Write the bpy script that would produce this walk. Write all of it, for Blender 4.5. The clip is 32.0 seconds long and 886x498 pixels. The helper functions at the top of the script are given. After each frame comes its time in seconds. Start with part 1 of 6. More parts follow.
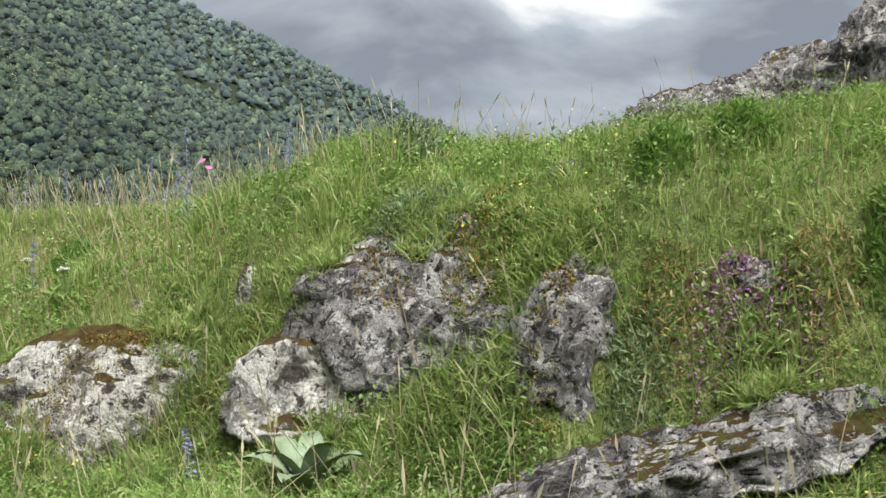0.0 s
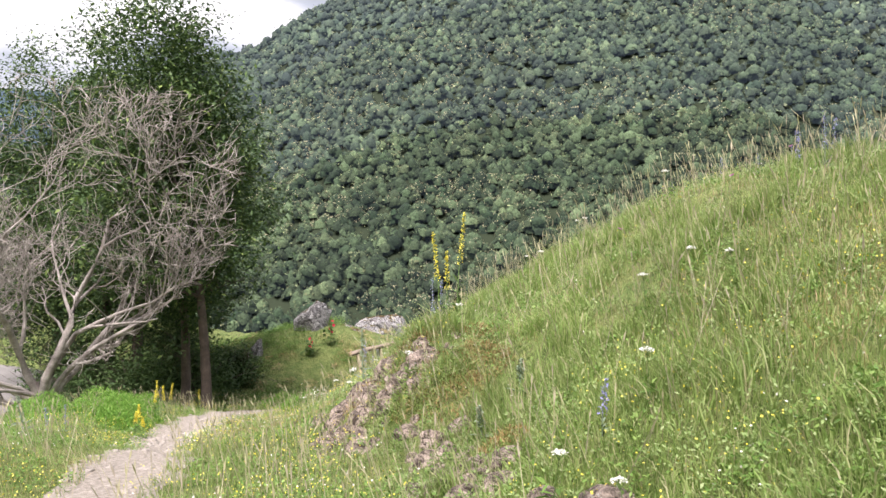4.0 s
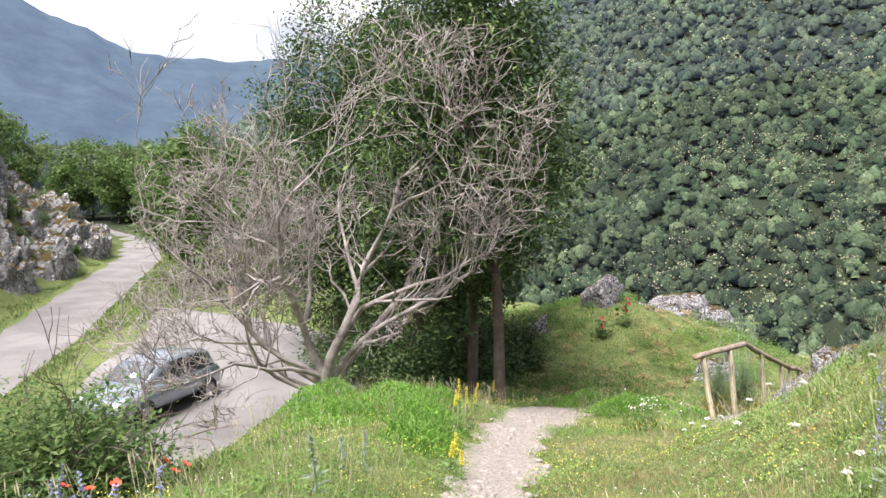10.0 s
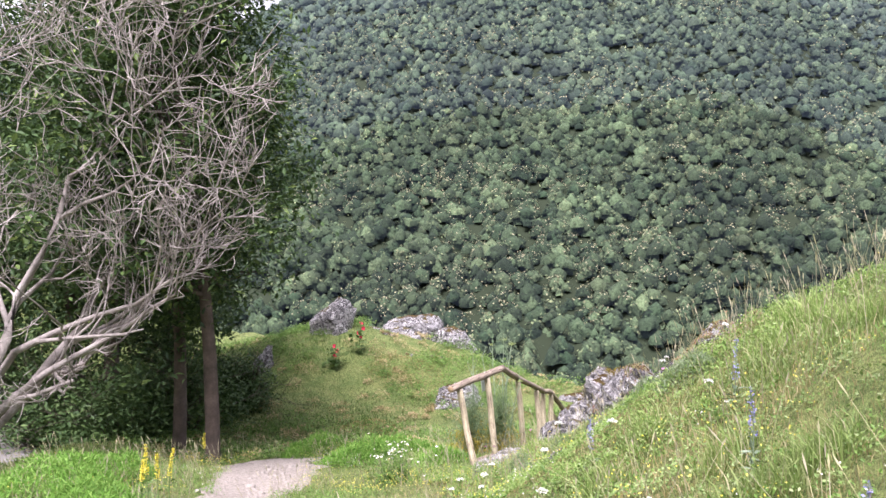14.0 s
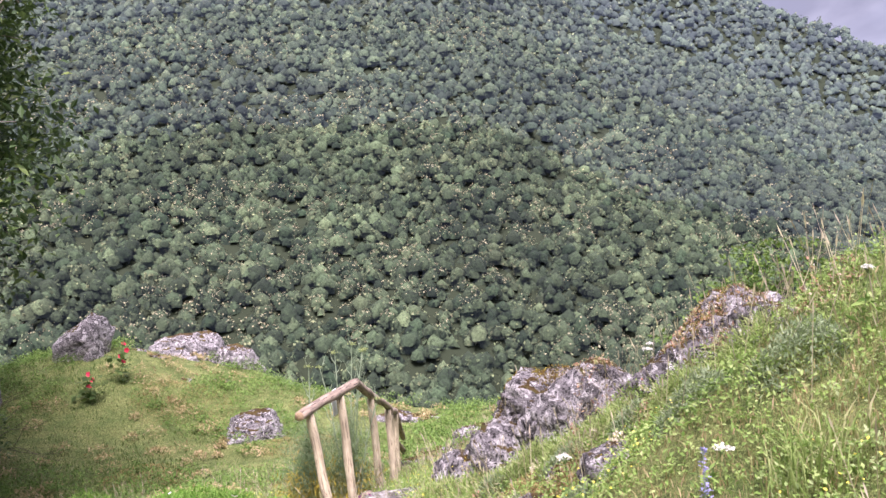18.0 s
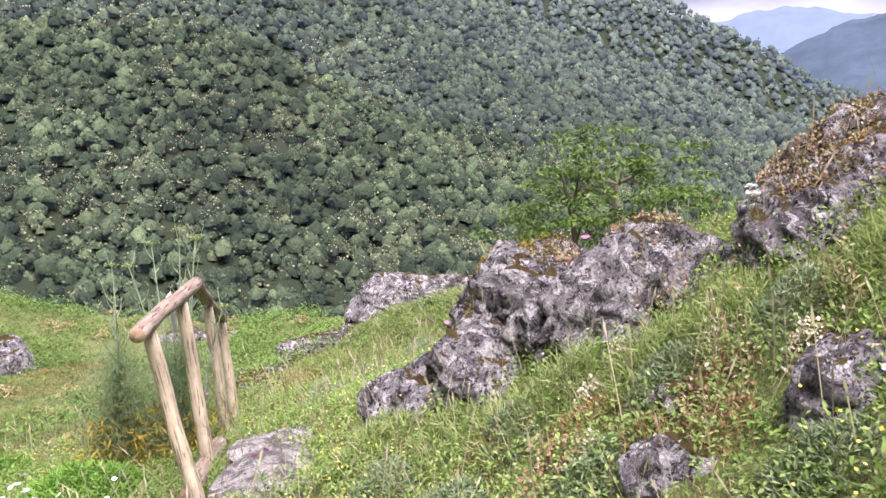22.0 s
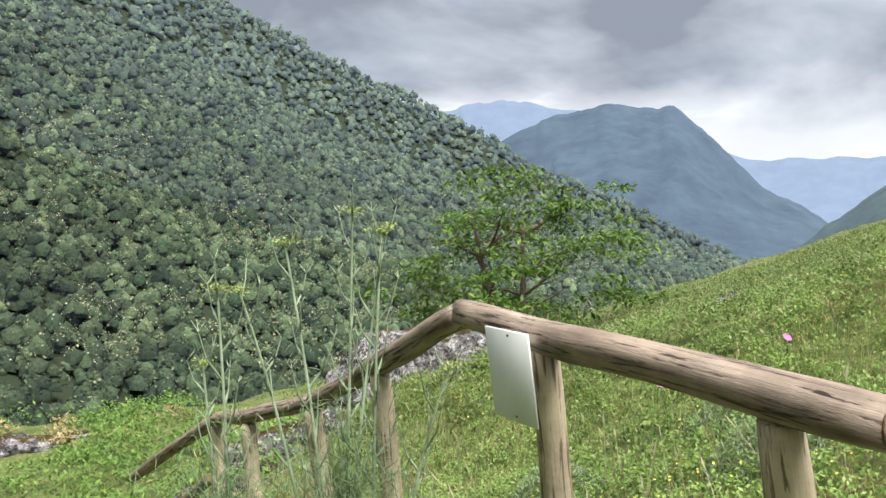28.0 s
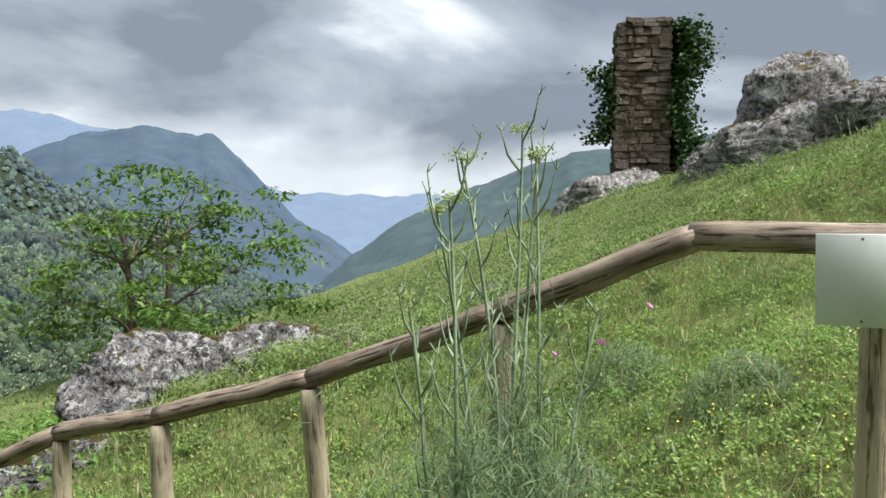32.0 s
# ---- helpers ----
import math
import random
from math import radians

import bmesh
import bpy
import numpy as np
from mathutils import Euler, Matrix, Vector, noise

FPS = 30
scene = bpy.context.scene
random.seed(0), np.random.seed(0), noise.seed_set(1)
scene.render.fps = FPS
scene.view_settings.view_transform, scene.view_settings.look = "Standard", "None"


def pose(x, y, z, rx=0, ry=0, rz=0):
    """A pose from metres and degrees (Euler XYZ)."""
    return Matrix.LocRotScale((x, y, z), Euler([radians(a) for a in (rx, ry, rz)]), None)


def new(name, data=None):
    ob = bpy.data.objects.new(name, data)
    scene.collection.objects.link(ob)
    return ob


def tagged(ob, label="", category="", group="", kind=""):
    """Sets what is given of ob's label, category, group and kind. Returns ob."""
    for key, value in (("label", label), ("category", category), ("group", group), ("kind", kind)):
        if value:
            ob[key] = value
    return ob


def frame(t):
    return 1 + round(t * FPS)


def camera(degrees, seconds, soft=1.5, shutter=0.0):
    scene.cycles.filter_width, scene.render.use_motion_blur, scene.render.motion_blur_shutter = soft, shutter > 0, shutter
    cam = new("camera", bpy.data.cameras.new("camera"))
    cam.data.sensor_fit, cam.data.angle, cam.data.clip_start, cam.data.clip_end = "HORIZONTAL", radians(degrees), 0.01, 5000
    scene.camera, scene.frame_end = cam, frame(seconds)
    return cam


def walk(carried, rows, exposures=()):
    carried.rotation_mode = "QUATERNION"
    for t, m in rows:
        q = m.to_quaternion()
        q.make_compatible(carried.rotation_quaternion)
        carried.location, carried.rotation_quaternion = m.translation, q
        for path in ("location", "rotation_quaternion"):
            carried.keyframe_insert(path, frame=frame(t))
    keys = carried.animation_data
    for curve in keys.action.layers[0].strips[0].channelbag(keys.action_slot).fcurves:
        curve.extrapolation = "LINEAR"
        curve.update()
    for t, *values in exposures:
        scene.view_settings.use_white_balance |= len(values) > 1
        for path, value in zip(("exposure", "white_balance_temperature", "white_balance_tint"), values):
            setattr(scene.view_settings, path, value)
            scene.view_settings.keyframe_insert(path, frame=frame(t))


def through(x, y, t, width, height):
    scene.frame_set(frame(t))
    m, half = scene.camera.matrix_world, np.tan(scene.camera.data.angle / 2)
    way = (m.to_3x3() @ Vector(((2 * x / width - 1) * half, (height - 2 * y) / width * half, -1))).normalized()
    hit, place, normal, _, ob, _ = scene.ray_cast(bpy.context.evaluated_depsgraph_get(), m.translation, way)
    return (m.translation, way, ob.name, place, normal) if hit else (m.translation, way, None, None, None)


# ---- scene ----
cam = camera(57.02, 32.0)


def aim(x, y, z, yaw, pitch, roll):
    """A pose at eye height, turned by yaw to the right of +y, pitched up and rolled, in degrees."""
    return pose(x, y, z, 90 + pitch, 0, -yaw) @ pose(0, 0, 0, 0, 0, roll)


EXPOSURES = [(0, 0.68, 6500, 6), (1, 0.92, 6450, 10), (2, 0.92, 6550, 14), (4, 1.0, 6450, 17), (9, 1.05, 6350, 15), (13, 1.22, 6050, 22), (17, 1.2, 6150, 33), (20, 1.18, 6300, 38), (23, 1.12, 6200, 26), (25, 1.08, 6450, 24), (28.5, 0.84, 6400, 8), (32, 0.74, 6250, 6)]
PATH = [
    (0, aim(1.924, 1.201, 3.196, 59.17, 1.78, -0.96)),
    (0.5, aim(1.861, 1.413, 3.242, 46.97, 1.15, -1.50)),
    (1, aim(1.873, 1.633, 3.270, 35.84, 0.58, -1.94)),
    (1.5, aim(1.866, 1.851, 3.259, 28.28, -0.37, -2.21)),
    (2, aim(1.790, 2.156, 3.254, 24.22, -1.33, -2.70)),
    (2.5, aim(1.733, 2.431, 3.267, 20.71, -1.77, -2.70)),
    (3, aim(1.695, 2.719, 3.276, 17.13, -2.14, -2.20)),
    (3.5, aim(1.600, 2.986, 3.266, 13.26, -2.14, -1.78)),
    (5.5, aim(1.210, 4.349, 3.337, 11.76, -3.14, 0.57)),
    (6, aim(1.144, 4.691, 3.291, 11.04, -4.21, 0.45)),
    (6.5, aim(1.054, 5.016, 3.315, 7.52, -4.89, 0.08)),
    (7, aim(0.918, 5.370, 3.312, 2.33, -5.54, -0.11)),
    (7.5, aim(0.811, 5.645, 3.322, -3.70, -5.94, 0.07)),
    (8, aim(0.758, 5.924, 3.309, -8.74, -6.33, 0.49)),
    (8.5, aim(0.587, 6.181, 3.287, -10.84, -6.19, 0.59)),
    (9, aim(0.459, 6.450, 3.299, -10.57, -5.60, 0.23)),
    (9.5, aim(0.394, 6.868, 3.295, -8.75, -5.03, -0.04)),
    (10, aim(0.293, 7.255, 3.268, -5.27, -4.72, 0.00)),
    (10.5, aim(0.309, 7.601, 3.183, -0.82, -4.68, 0.45)),
    (11, aim(0.427, 7.964, 3.119, 4.25, -4.67, 1.15)),
    (11.5, aim(0.475, 8.265, 3.099, 8.96, -3.89, 1.49)),
    (12, aim(0.524, 8.562, 3.082, 11.14, -3.11, 1.28)),
    (12.5, aim(0.496, 8.904, 3.035, 11.69, -2.64, 0.89)),
    (13, aim(0.452, 9.283, 2.999, 12.34, -2.50, 0.56)),
    (13.5, aim(0.456, 9.667, 2.923, 12.83, -2.66, 0.40)),
    (15.5, aim(0.525, 11.705, 2.547, 19.54, -2.55, -1.28)),
    (16, aim(0.506, 12.077, 2.445, 22.12, -2.50, -1.31)),
    (16.5, aim(0.461, 12.450, 2.366, 24.97, -2.98, -1.04)),
    (17, aim(0.448, 12.819, 2.321, 27.57, -2.67, -0.76)),
    (17.5, aim(0.494, 13.212, 2.224, 29.04, -1.99, -0.47)),
    (18, aim(0.502, 13.715, 2.094, 30.80, -1.36, -0.50)),
    (18.5, aim(0.573, 14.155, 2.017, 31.90, -1.04, -0.34)),
    (19, aim(0.614, 14.556, 1.943, 33.20, -2.03, -0.18)),
    (19.5, aim(0.587, 14.951, 1.839, 34.73, -3.65, -0.06)),
    (20, aim(0.605, 15.362, 1.710, 35.98, -5.79, 0.29)),
    (20.5, aim(0.567, 15.754, 1.628, 38.44, -7.15, 0.80)),
    (21, aim(0.665, 16.052, 1.589, 41.23, -7.42, 0.96)),
    (21.5, aim(0.850, 16.346, 1.518, 44.97, -7.58, 0.65)),
    (22, aim(0.972, 16.678, 1.446, 48.83, -7.58, -0.06)),
    (22.5, aim(1.181, 17.009, 1.348, 52.26, -7.64, -0.87)),
    (23, aim(1.329, 17.350, 1.284, 55.25, -7.87, -1.26)),
    (23.5, aim(1.462, 17.739, 1.189, 54.50, -8.57, -1.55)),
    (24, aim(1.427, 18.153, 1.157, 50.96, -8.48, -1.12)),
    (24.5, aim(1.311, 18.601, 1.142, 50.65, -8.40, -0.14)),
    (25, aim(1.271, 18.987, 1.094, 54.89, -7.18, 1.16)),
    (25.5, aim(1.242, 19.352, 1.094, 60.11, -5.20, 1.63)),
    (27.5, aim(1.887, 20.903, 0.671, 64.23, -1.20, 0.16)),
    (28, aim(1.747, 21.134, 0.684, 67.02, -1.98, -0.01)),
    (28.5, aim(1.647, 21.361, 0.663, 71.31, -2.14, -0.32)),
    (29, aim(1.643, 21.614, 0.632, 74.38, -2.34, -0.28)),
    (29.5, aim(1.611, 21.903, 0.580, 75.82, -2.58, -0.14)),
    (30, aim(1.633, 22.247, 0.488, 75.91, -2.87, 0.13)),
    (30.5, aim(1.646, 22.608, 0.379, 76.09, -2.75, 0.31)),
    (31, aim(1.676, 22.956, 0.344, 80.06, -1.66, 0.32)),
    (31.5, aim(1.807, 23.256, 0.276, 87.84, -0.86, 0.63)),
    (32, aim(1.832, 23.412, 0.286, 98.71, 0.34, 1.33)),
]
walk(cam, PATH, EXPOSURES)
# ---- world, sun ----
world = bpy.data.worlds.new("sky")
scene.world = world
world.use_nodes = True
SUN_AZ, SUN_EL = 215.0, 60.0  # degrees, azimuth clockwise from +y


def sky_nodes():
    nt = world.node_tree
    nt.nodes.clear()
    n, l = nt.nodes, nt.links
    out = n.new("ShaderNodeOutputWorld")
    bg = n.new("ShaderNodeBackground")
    sky = n.new("ShaderNodeTexSky")
    sky.sky_type, sky.sun_disc = "NISHITA", False
    sky.sun_elevation, sky.sun_rotation = radians(SUN_EL), radians(SUN_AZ)
    sky.air_density, sky.dust_density = 1.0, 1.5
    dim = n.new("ShaderNodeMixRGB")
    dim.blend_type = "MULTIPLY"
    dim.inputs[0].default_value = 1
    dim.inputs[2].default_value = (0.10, 0.10, 0.10, 1)
    l.new(sky.outputs[0], dim.inputs[1])
    tc = n.new("ShaderNodeTexCoord")
    mp = n.new("ShaderNodeMapping")
    mp.inputs["Scale"].default_value = (1.0, 1.0, 2.6)
    mp.inputs["Location"].default_value = (0.35, 0.1, 0.2)
    l.new(tc.outputs["Generated"], mp.inputs[0])
    big = n.new("ShaderNodeTexNoise")
    big.inputs["Scale"].default_value, big.inputs["Detail"].default_value = 2.1, 7
    big.inputs["Roughness"].default_value, big.inputs["Distortion"].default_value = 0.5, 0.35
    l.new(mp.outputs[0], big.inputs["Vector"])
    tone = n.new("ShaderNodeValToRGB")
    e = tone.color_ramp.elements
    e[0].position, e[0].color = 0.38, (0.27, 0.30, 0.36, 1)
    e[1].position, e[1].color = 0.575, (1.15, 1.15, 1.16, 1)
    m = e.new(0.49)
    m.color = (0.52, 0.56, 0.63, 1)
    l.new(big.outputs["Fac"], tone.inputs[0])
    gaps = n.new("ShaderNodeTexNoise")
    gaps.inputs["Scale"].default_value, gaps.inputs["Detail"].default_value = 3.1, 6
    mp2 = n.new("ShaderNodeMapping")
    mp2.inputs["Scale"].default_value = (1.0, 1.0, 3.2)
    mp2.inputs["Location"].default_value = (2.3, 0.7, 1.1)
    l.new(tc.outputs["Generated"], mp2.inputs[0])
    l.new(mp2.outputs[0], gaps.inputs["Vector"])
    cover = n.new("ShaderNodeValToRGB")
    cover.color_ramp.elements[0].position, cover.color_ramp.elements[1].position = 0.34, 0.48
    cover.color_ramp.elements[0].color = (0.86, 0.86, 0.86, 1)
    l.new(gaps.outputs["Fac"], cover.inputs[0])
    mix = n.new("ShaderNodeMixRGB")
    l.new(cover.outputs[0], mix.inputs[0])
    l.new(dim.outputs[0], mix.inputs[1])
    l.new(tone.outputs[0], mix.inputs[2])
    # paler cloud low over the horizon, torn by the same noise
    sep = n.new("ShaderNodeSeparateXYZ")
    l.new(tc.outputs["Generated"], sep.inputs[0])
    tear = n.new("ShaderNodeMath")
    tear.operation = "MULTIPLY_ADD"
    tear.inputs[1].default_value = -0.22
    l.new(big.outputs["Fac"], tear.inputs[0])
    l.new(sep.outputs["Z"], tear.inputs[2])
    low = n.new("ShaderNodeValToRGB")
    low.color_ramp.elements[0].position, low.color_ramp.elements[0].color = 0.0, (0.62, 0.62, 0.62, 1)
    low.color_ramp.elements[1].position, low.color_ramp.elements[1].color = 0.07, (0, 0, 0, 1)
    l.new(tear.outputs[0], low.inputs[0])
    band = n.new("ShaderNodeMixRGB")
    band.inputs[2].default_value = (0.98, 0.99, 1.02, 1)
    l.new(low.outputs[0], band.inputs[0])
    l.new(mix.outputs[0], band.inputs[1])
    bg.inputs["Strength"].default_value = SKY
    l.new(band.outputs[0], bg.inputs[0])
    l.new(bg.outputs[0], out.inputs[0])


SKY, SUN = 0.66, 5.0
sky_nodes()
sun = new("sun", bpy.data.lights.new("sun", "SUN"))
sun.data.energy, sun.data.angle, sun.data.color = SUN, radians(35), (1.0, 0.97, 0.92)
sun.rotation_euler = (radians(90 - SUN_EL), 0, radians(180 - SUN_AZ))


# ---- materials ----
def material(name, rough=0.8):
    m = bpy.data.materials.new(name)
    m.use_nodes = True
    b = m.node_tree.nodes["Principled BSDF"]
    b.inputs["Roughness"].default_value = rough
    b.inputs["Specular IOR Level"].default_value = 0.25
    return m, m.node_tree, b


def node(nt, kind, **at):
    n = nt.nodes.new(kind)
    for k, v in at.items():
        n.inputs[k.replace("_", " ")].default_value = v
    return n


def noise_at(nt, scale, detail=5, rough=0.6, coords="Object", distortion=0.0):
    tc = nt.nodes.new("ShaderNodeTexCoord")
    n = node(nt, "ShaderNodeTexNoise", Scale=scale, Detail=detail, Roughness=rough, Distortion=distortion)
    nt.links.new(tc.outputs[coords], n.inputs["Vector"])
    return n.outputs["Fac"]


def ramp(nt, src, *stops):
    r = nt.nodes.new("ShaderNodeValToRGB")
    e = r.color_ramp.elements
    while len(e) < len(stops):
        e.new(0.5)
    for k, (p, c) in enumerate(stops):
        e[k].position = p
        e[k].color = (*c, 1) if len(c) == 3 else c
    nt.links.new(src, r.inputs[0])
    return r.outputs[0]


def mix(nt, fac, a, b, mode="MIX"):
    n = nt.nodes.new("ShaderNodeMixRGB")
    n.blend_type = mode
    for k, v in ((0, fac), (1, a), (2, b)):
        if hasattr(v, "is_linked"):
            nt.links.new(v, n.inputs[k])
        elif k == 0:
            n.inputs[0].default_value = v
        else:
            n.inputs[k].default_value = (*v, 1)
    return n.outputs[0]


def bump(nt, b, src, strength=0.5, distance=0.02):
    n = nt.nodes.new("ShaderNodeBump")
    n.inputs["Strength"].default_value, n.inputs["Distance"].default_value = strength, distance
    nt.links.new(src, n.inputs["Height"])
    nt.links.new(n.outputs[0], b.inputs["Normal"])


def grey(v):
    return (v, v, v)


def two_tone(name, a, b, scale, rough=0.8, bumps=0.4, fine=None, lo=0.35, hi=0.65, distance=0.02):
    m, nt, bs = material(name, rough)
    big = noise_at(nt, scale)
    col = ramp(nt, big, (lo, a), (hi, b))
    small = noise_at(nt, fine or scale * 9, 6, 0.65)
    col = mix(nt, 0.55, col, ramp(nt, small, (0.25, grey(0.55)), (0.75, grey(1.25))), "MULTIPLY")
    nt.links.new(col, bs.inputs["Base Color"])
    bump(nt, bs, small, bumps, distance)
    return m


def leafy(name, stops, rough=0.6, through=0.25, per="island"):
    """Foliage: colour differs from leaf to leaf."""
    m, nt, bs = material(name, rough)
    if per == "island":
        g = nt.nodes.new("ShaderNodeNewGeometry")
        src = g.outputs["Random Per Island"]
    else:
        src = nt.nodes.new("ShaderNodeObjectInfo").outputs["Random"]
    col = ramp(nt, src, *stops)
    patch = noise_at(nt, 0.6, 3)
    col = mix(nt, 0.6, col, ramp(nt, patch, (0.3, grey(0.6)), (0.7, grey(1.3))), "MULTIPLY")
    nt.links.new(col, bs.inputs["Base Color"])
    if through:
        tr = nt.nodes.new("ShaderNodeBsdfTranslucent")
        nt.links.new(col, tr.inputs["Color"])
        ms = nt.nodes.new("ShaderNodeMixShader")
        ms.inputs[0].default_value = through
        nt.links.new(bs.outputs[0], ms.inputs[1])
        nt.links.new(tr.outputs[0], ms.inputs[2])
        nt.links.new(ms.outputs[0], nt.nodes["Material Output"].inputs["Surface"])
    return m


def rock_material(name, pale, mid, dark, moss=0.5, scale=1.0, crust=0.56):
    """Weathered limestone: grey with pale bare patches, white crust, fine black pits, brown and green moss on the upper faces."""
    m, nt, bs = material(name, 0.92)
    big = noise_at(nt, 1.7 * scale, 6, 0.65)
    med = noise_at(nt, 26 * scale, 8, 0.72)
    tiny = noise_at(nt, 75 * scale, 6, 0.75)
    col = ramp(nt, big, (0.36, mid), (0.50, mix_rgb(mid, pale, 0.5)), (0.62, pale))
    stain = ramp(nt, noise_at(nt, 5.0 * scale, 10, 0.74, distortion=0.6), (0.44, grey(0.34)), (0.51, grey(1.08)))
    col = mix(nt, 0.85, col, stain, "MULTIPLY")
    white = ramp(nt, noise_at(nt, 9.0 * scale, 10, 0.76, distortion=0.8), (crust, grey(0)), (crust + 0.018, grey(1)))
    col = mix(nt, white, col, mix_rgb(pale, (0.72, 0.70, 0.68), 0.6))
    pits = ramp(nt, med, (0.40, grey(0)), (0.44, grey(1)))
    col = mix(nt, pits, dark, col)
    crusts = ramp(nt, noise_at(nt, 9.5 * scale, 10, 0.76, distortion=0.9), (0.425, grey(0.1)), (0.455, grey(1)))
    col = mix(nt, crusts, dark, col)
    col = mix(nt, 0.9, col, ramp(nt, tiny, (0.32, grey(0.35)), (0.6, grey(1.2))), "MULTIPLY")
    geo = nt.nodes.new("ShaderNodeNewGeometry")
    sep = nt.nodes.new("ShaderNodeSeparateXYZ")
    nt.links.new(geo.outputs["Normal"], sep.inputs[0])
    mm = nt.nodes.new("ShaderNodeMath")
    mm.operation = "MULTIPLY"
    nt.links.new(sep.outputs["Z"], mm.inputs[0])
    nt.links.new(noise_at(nt, 3.4 * scale, 8, 0.72), mm.inputs[1])
    where = ramp(nt, mm.outputs[0], (0.57 - 0.25 * moss, grey(0)), (0.60 - 0.25 * moss, grey(1)))
    green = ramp(nt, noise_at(nt, 9, 6, 0.7), (0.36, (0.030, 0.018, 0.006)), (0.5, (0.085, 0.050, 0.012)), (0.64, (0.085, 0.085, 0.018)))
    col = mix(nt, where, col, green)
    nt.links.new(col, bs.inputs["Base Color"])
    h = mix(nt, 0.45, ramp(nt, med, (0.34, grey(0)), (0.56, grey(1))), ramp(nt, tiny, (0.2, grey(0)), (0.8, grey(1))))
    bump(nt, bs, h, 1.0, 0.028)
    return m


def mix_rgb(a, b, k):
    return tuple(p + (q - p) * k for p, q in zip(a, b))


def ground_material():
    """Green sward close by, turning near-black green past 62 m, under the woods across the valley."""
    m, nt, bs = material("meadow_soil", 0.95)
    col = ramp(nt, noise_at(nt, 2.6), (0.35, (0.125, 0.178, 0.048)), (0.65, (0.245, 0.275, 0.092)))
    small = noise_at(nt, 22, 6, 0.65)
    col = mix(nt, 0.8, col, ramp(nt, small, (0.30, grey(0.4)), (0.70, grey(1.3))), "MULTIPLY")
    blade = noise_at(nt, 95, 4, 0.7)
    col = mix(nt, 0.9, col, ramp(nt, blade, (0.36, grey(0.3)), (0.64, grey(1.5))), "MULTIPLY")
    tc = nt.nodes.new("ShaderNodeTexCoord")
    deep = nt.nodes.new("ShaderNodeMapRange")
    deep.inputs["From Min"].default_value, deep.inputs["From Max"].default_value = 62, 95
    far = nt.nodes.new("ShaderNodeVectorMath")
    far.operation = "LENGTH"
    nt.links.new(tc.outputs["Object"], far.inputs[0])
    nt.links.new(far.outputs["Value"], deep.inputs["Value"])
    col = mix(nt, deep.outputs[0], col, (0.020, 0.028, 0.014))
    nt.links.new(col, bs.inputs["Base Color"])
    bump(nt, bs, blade, 1.0, 0.03)
    return m


def forest_material(name, tint, glow):
    """Leafage of many greens, each tree of its own tone, with valley haze painted in as tint and glow."""
    m, nt, bs = material(name, 0.95)
    own = nt.nodes.new("ShaderNodeAttribute")
    own.attribute_name = "tone"
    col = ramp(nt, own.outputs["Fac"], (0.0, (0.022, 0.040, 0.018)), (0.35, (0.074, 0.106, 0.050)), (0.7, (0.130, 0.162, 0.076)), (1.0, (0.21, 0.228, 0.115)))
    geo = nt.nodes.new("ShaderNodeNewGeometry")
    col = mix(nt, 1.0, col, ramp(nt, geo.outputs["Random Per Island"], (0.0, grey(0.55)), (0.6, grey(1.0)), (1.0, grey(1.55))), "MULTIPLY")
    leafage = noise_at(nt, 1.3, 6, 0.75)
    col = mix(nt, 1.0, col, ramp(nt, leafage, (0.36, grey(0.5)), (0.64, grey(1.4))), "MULTIPLY")
    bump(nt, bs, leafage, 1.0, 0.8)
    stand = ramp(nt, noise_at(nt, 0.016, 4, 0.6), (0.36, grey(0.72)), (0.62, grey(1.22)))
    col = mix(nt, 1.0, col, stand, "MULTIPLY")
    # painted haze: blue-grey mixed into the leaf colour, then a bluish emission
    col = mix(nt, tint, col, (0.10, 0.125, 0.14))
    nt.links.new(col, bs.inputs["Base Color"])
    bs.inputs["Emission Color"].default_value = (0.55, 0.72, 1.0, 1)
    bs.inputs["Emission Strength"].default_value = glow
    return m


M_SOIL = ground_material()
M_GRASS = leafy("grass_blades", [(0.0, (0.145, 0.225, 0.055)), (0.4, (0.245, 0.345, 0.095)), (0.8, (0.365, 0.435, 0.165)), (1.0, (0.50, 0.45, 0.27))], 0.55, 0.45)
M_MEADOW = leafy("outer_grass_blades", [(0.0, (0.075, 0.125, 0.032)), (0.45, (0.145, 0.215, 0.060)), (0.85, (0.24, 0.295, 0.11)), (1.0, (0.38, 0.34, 0.19))], 0.6, 0.35)
M_GRASS_DRY = leafy("straw_grass", [(0.0, (0.28, 0.26, 0.10)), (0.6, (0.42, 0.34, 0.17)), (1.0, (0.52, 0.39, 0.24))], 0.6, 0.3)
M_LUSH = leafy("lush_leaves", [(0.0, (0.09, 0.17, 0.035)), (0.6, (0.15, 0.26, 0.055)), (1.0, (0.24, 0.34, 0.09))], 0.5, 0.35)
M_GRAVEL = two_tone("path_gravel", (0.24, 0.205, 0.172), (0.44, 0.385, 0.338), 24, 0.95, 1.0, 110)
M_PEBBLE = two_tone("pebble_stone", (0.26, 0.225, 0.195), (0.42, 0.375, 0.335), 6, 0.9, 0.5, 60)
M_ROAD = two_tone("pale_asphalt", (0.17, 0.158, 0.15), (0.25, 0.232, 0.22), 0.6, 0.9, 0.4, 60)
M_ROCK = rock_material("lichened_limestone", (0.43, 0.405, 0.41), (0.185, 0.17, 0.175), (0.020, 0.018, 0.019), 0.6, 1.2, 0.535)
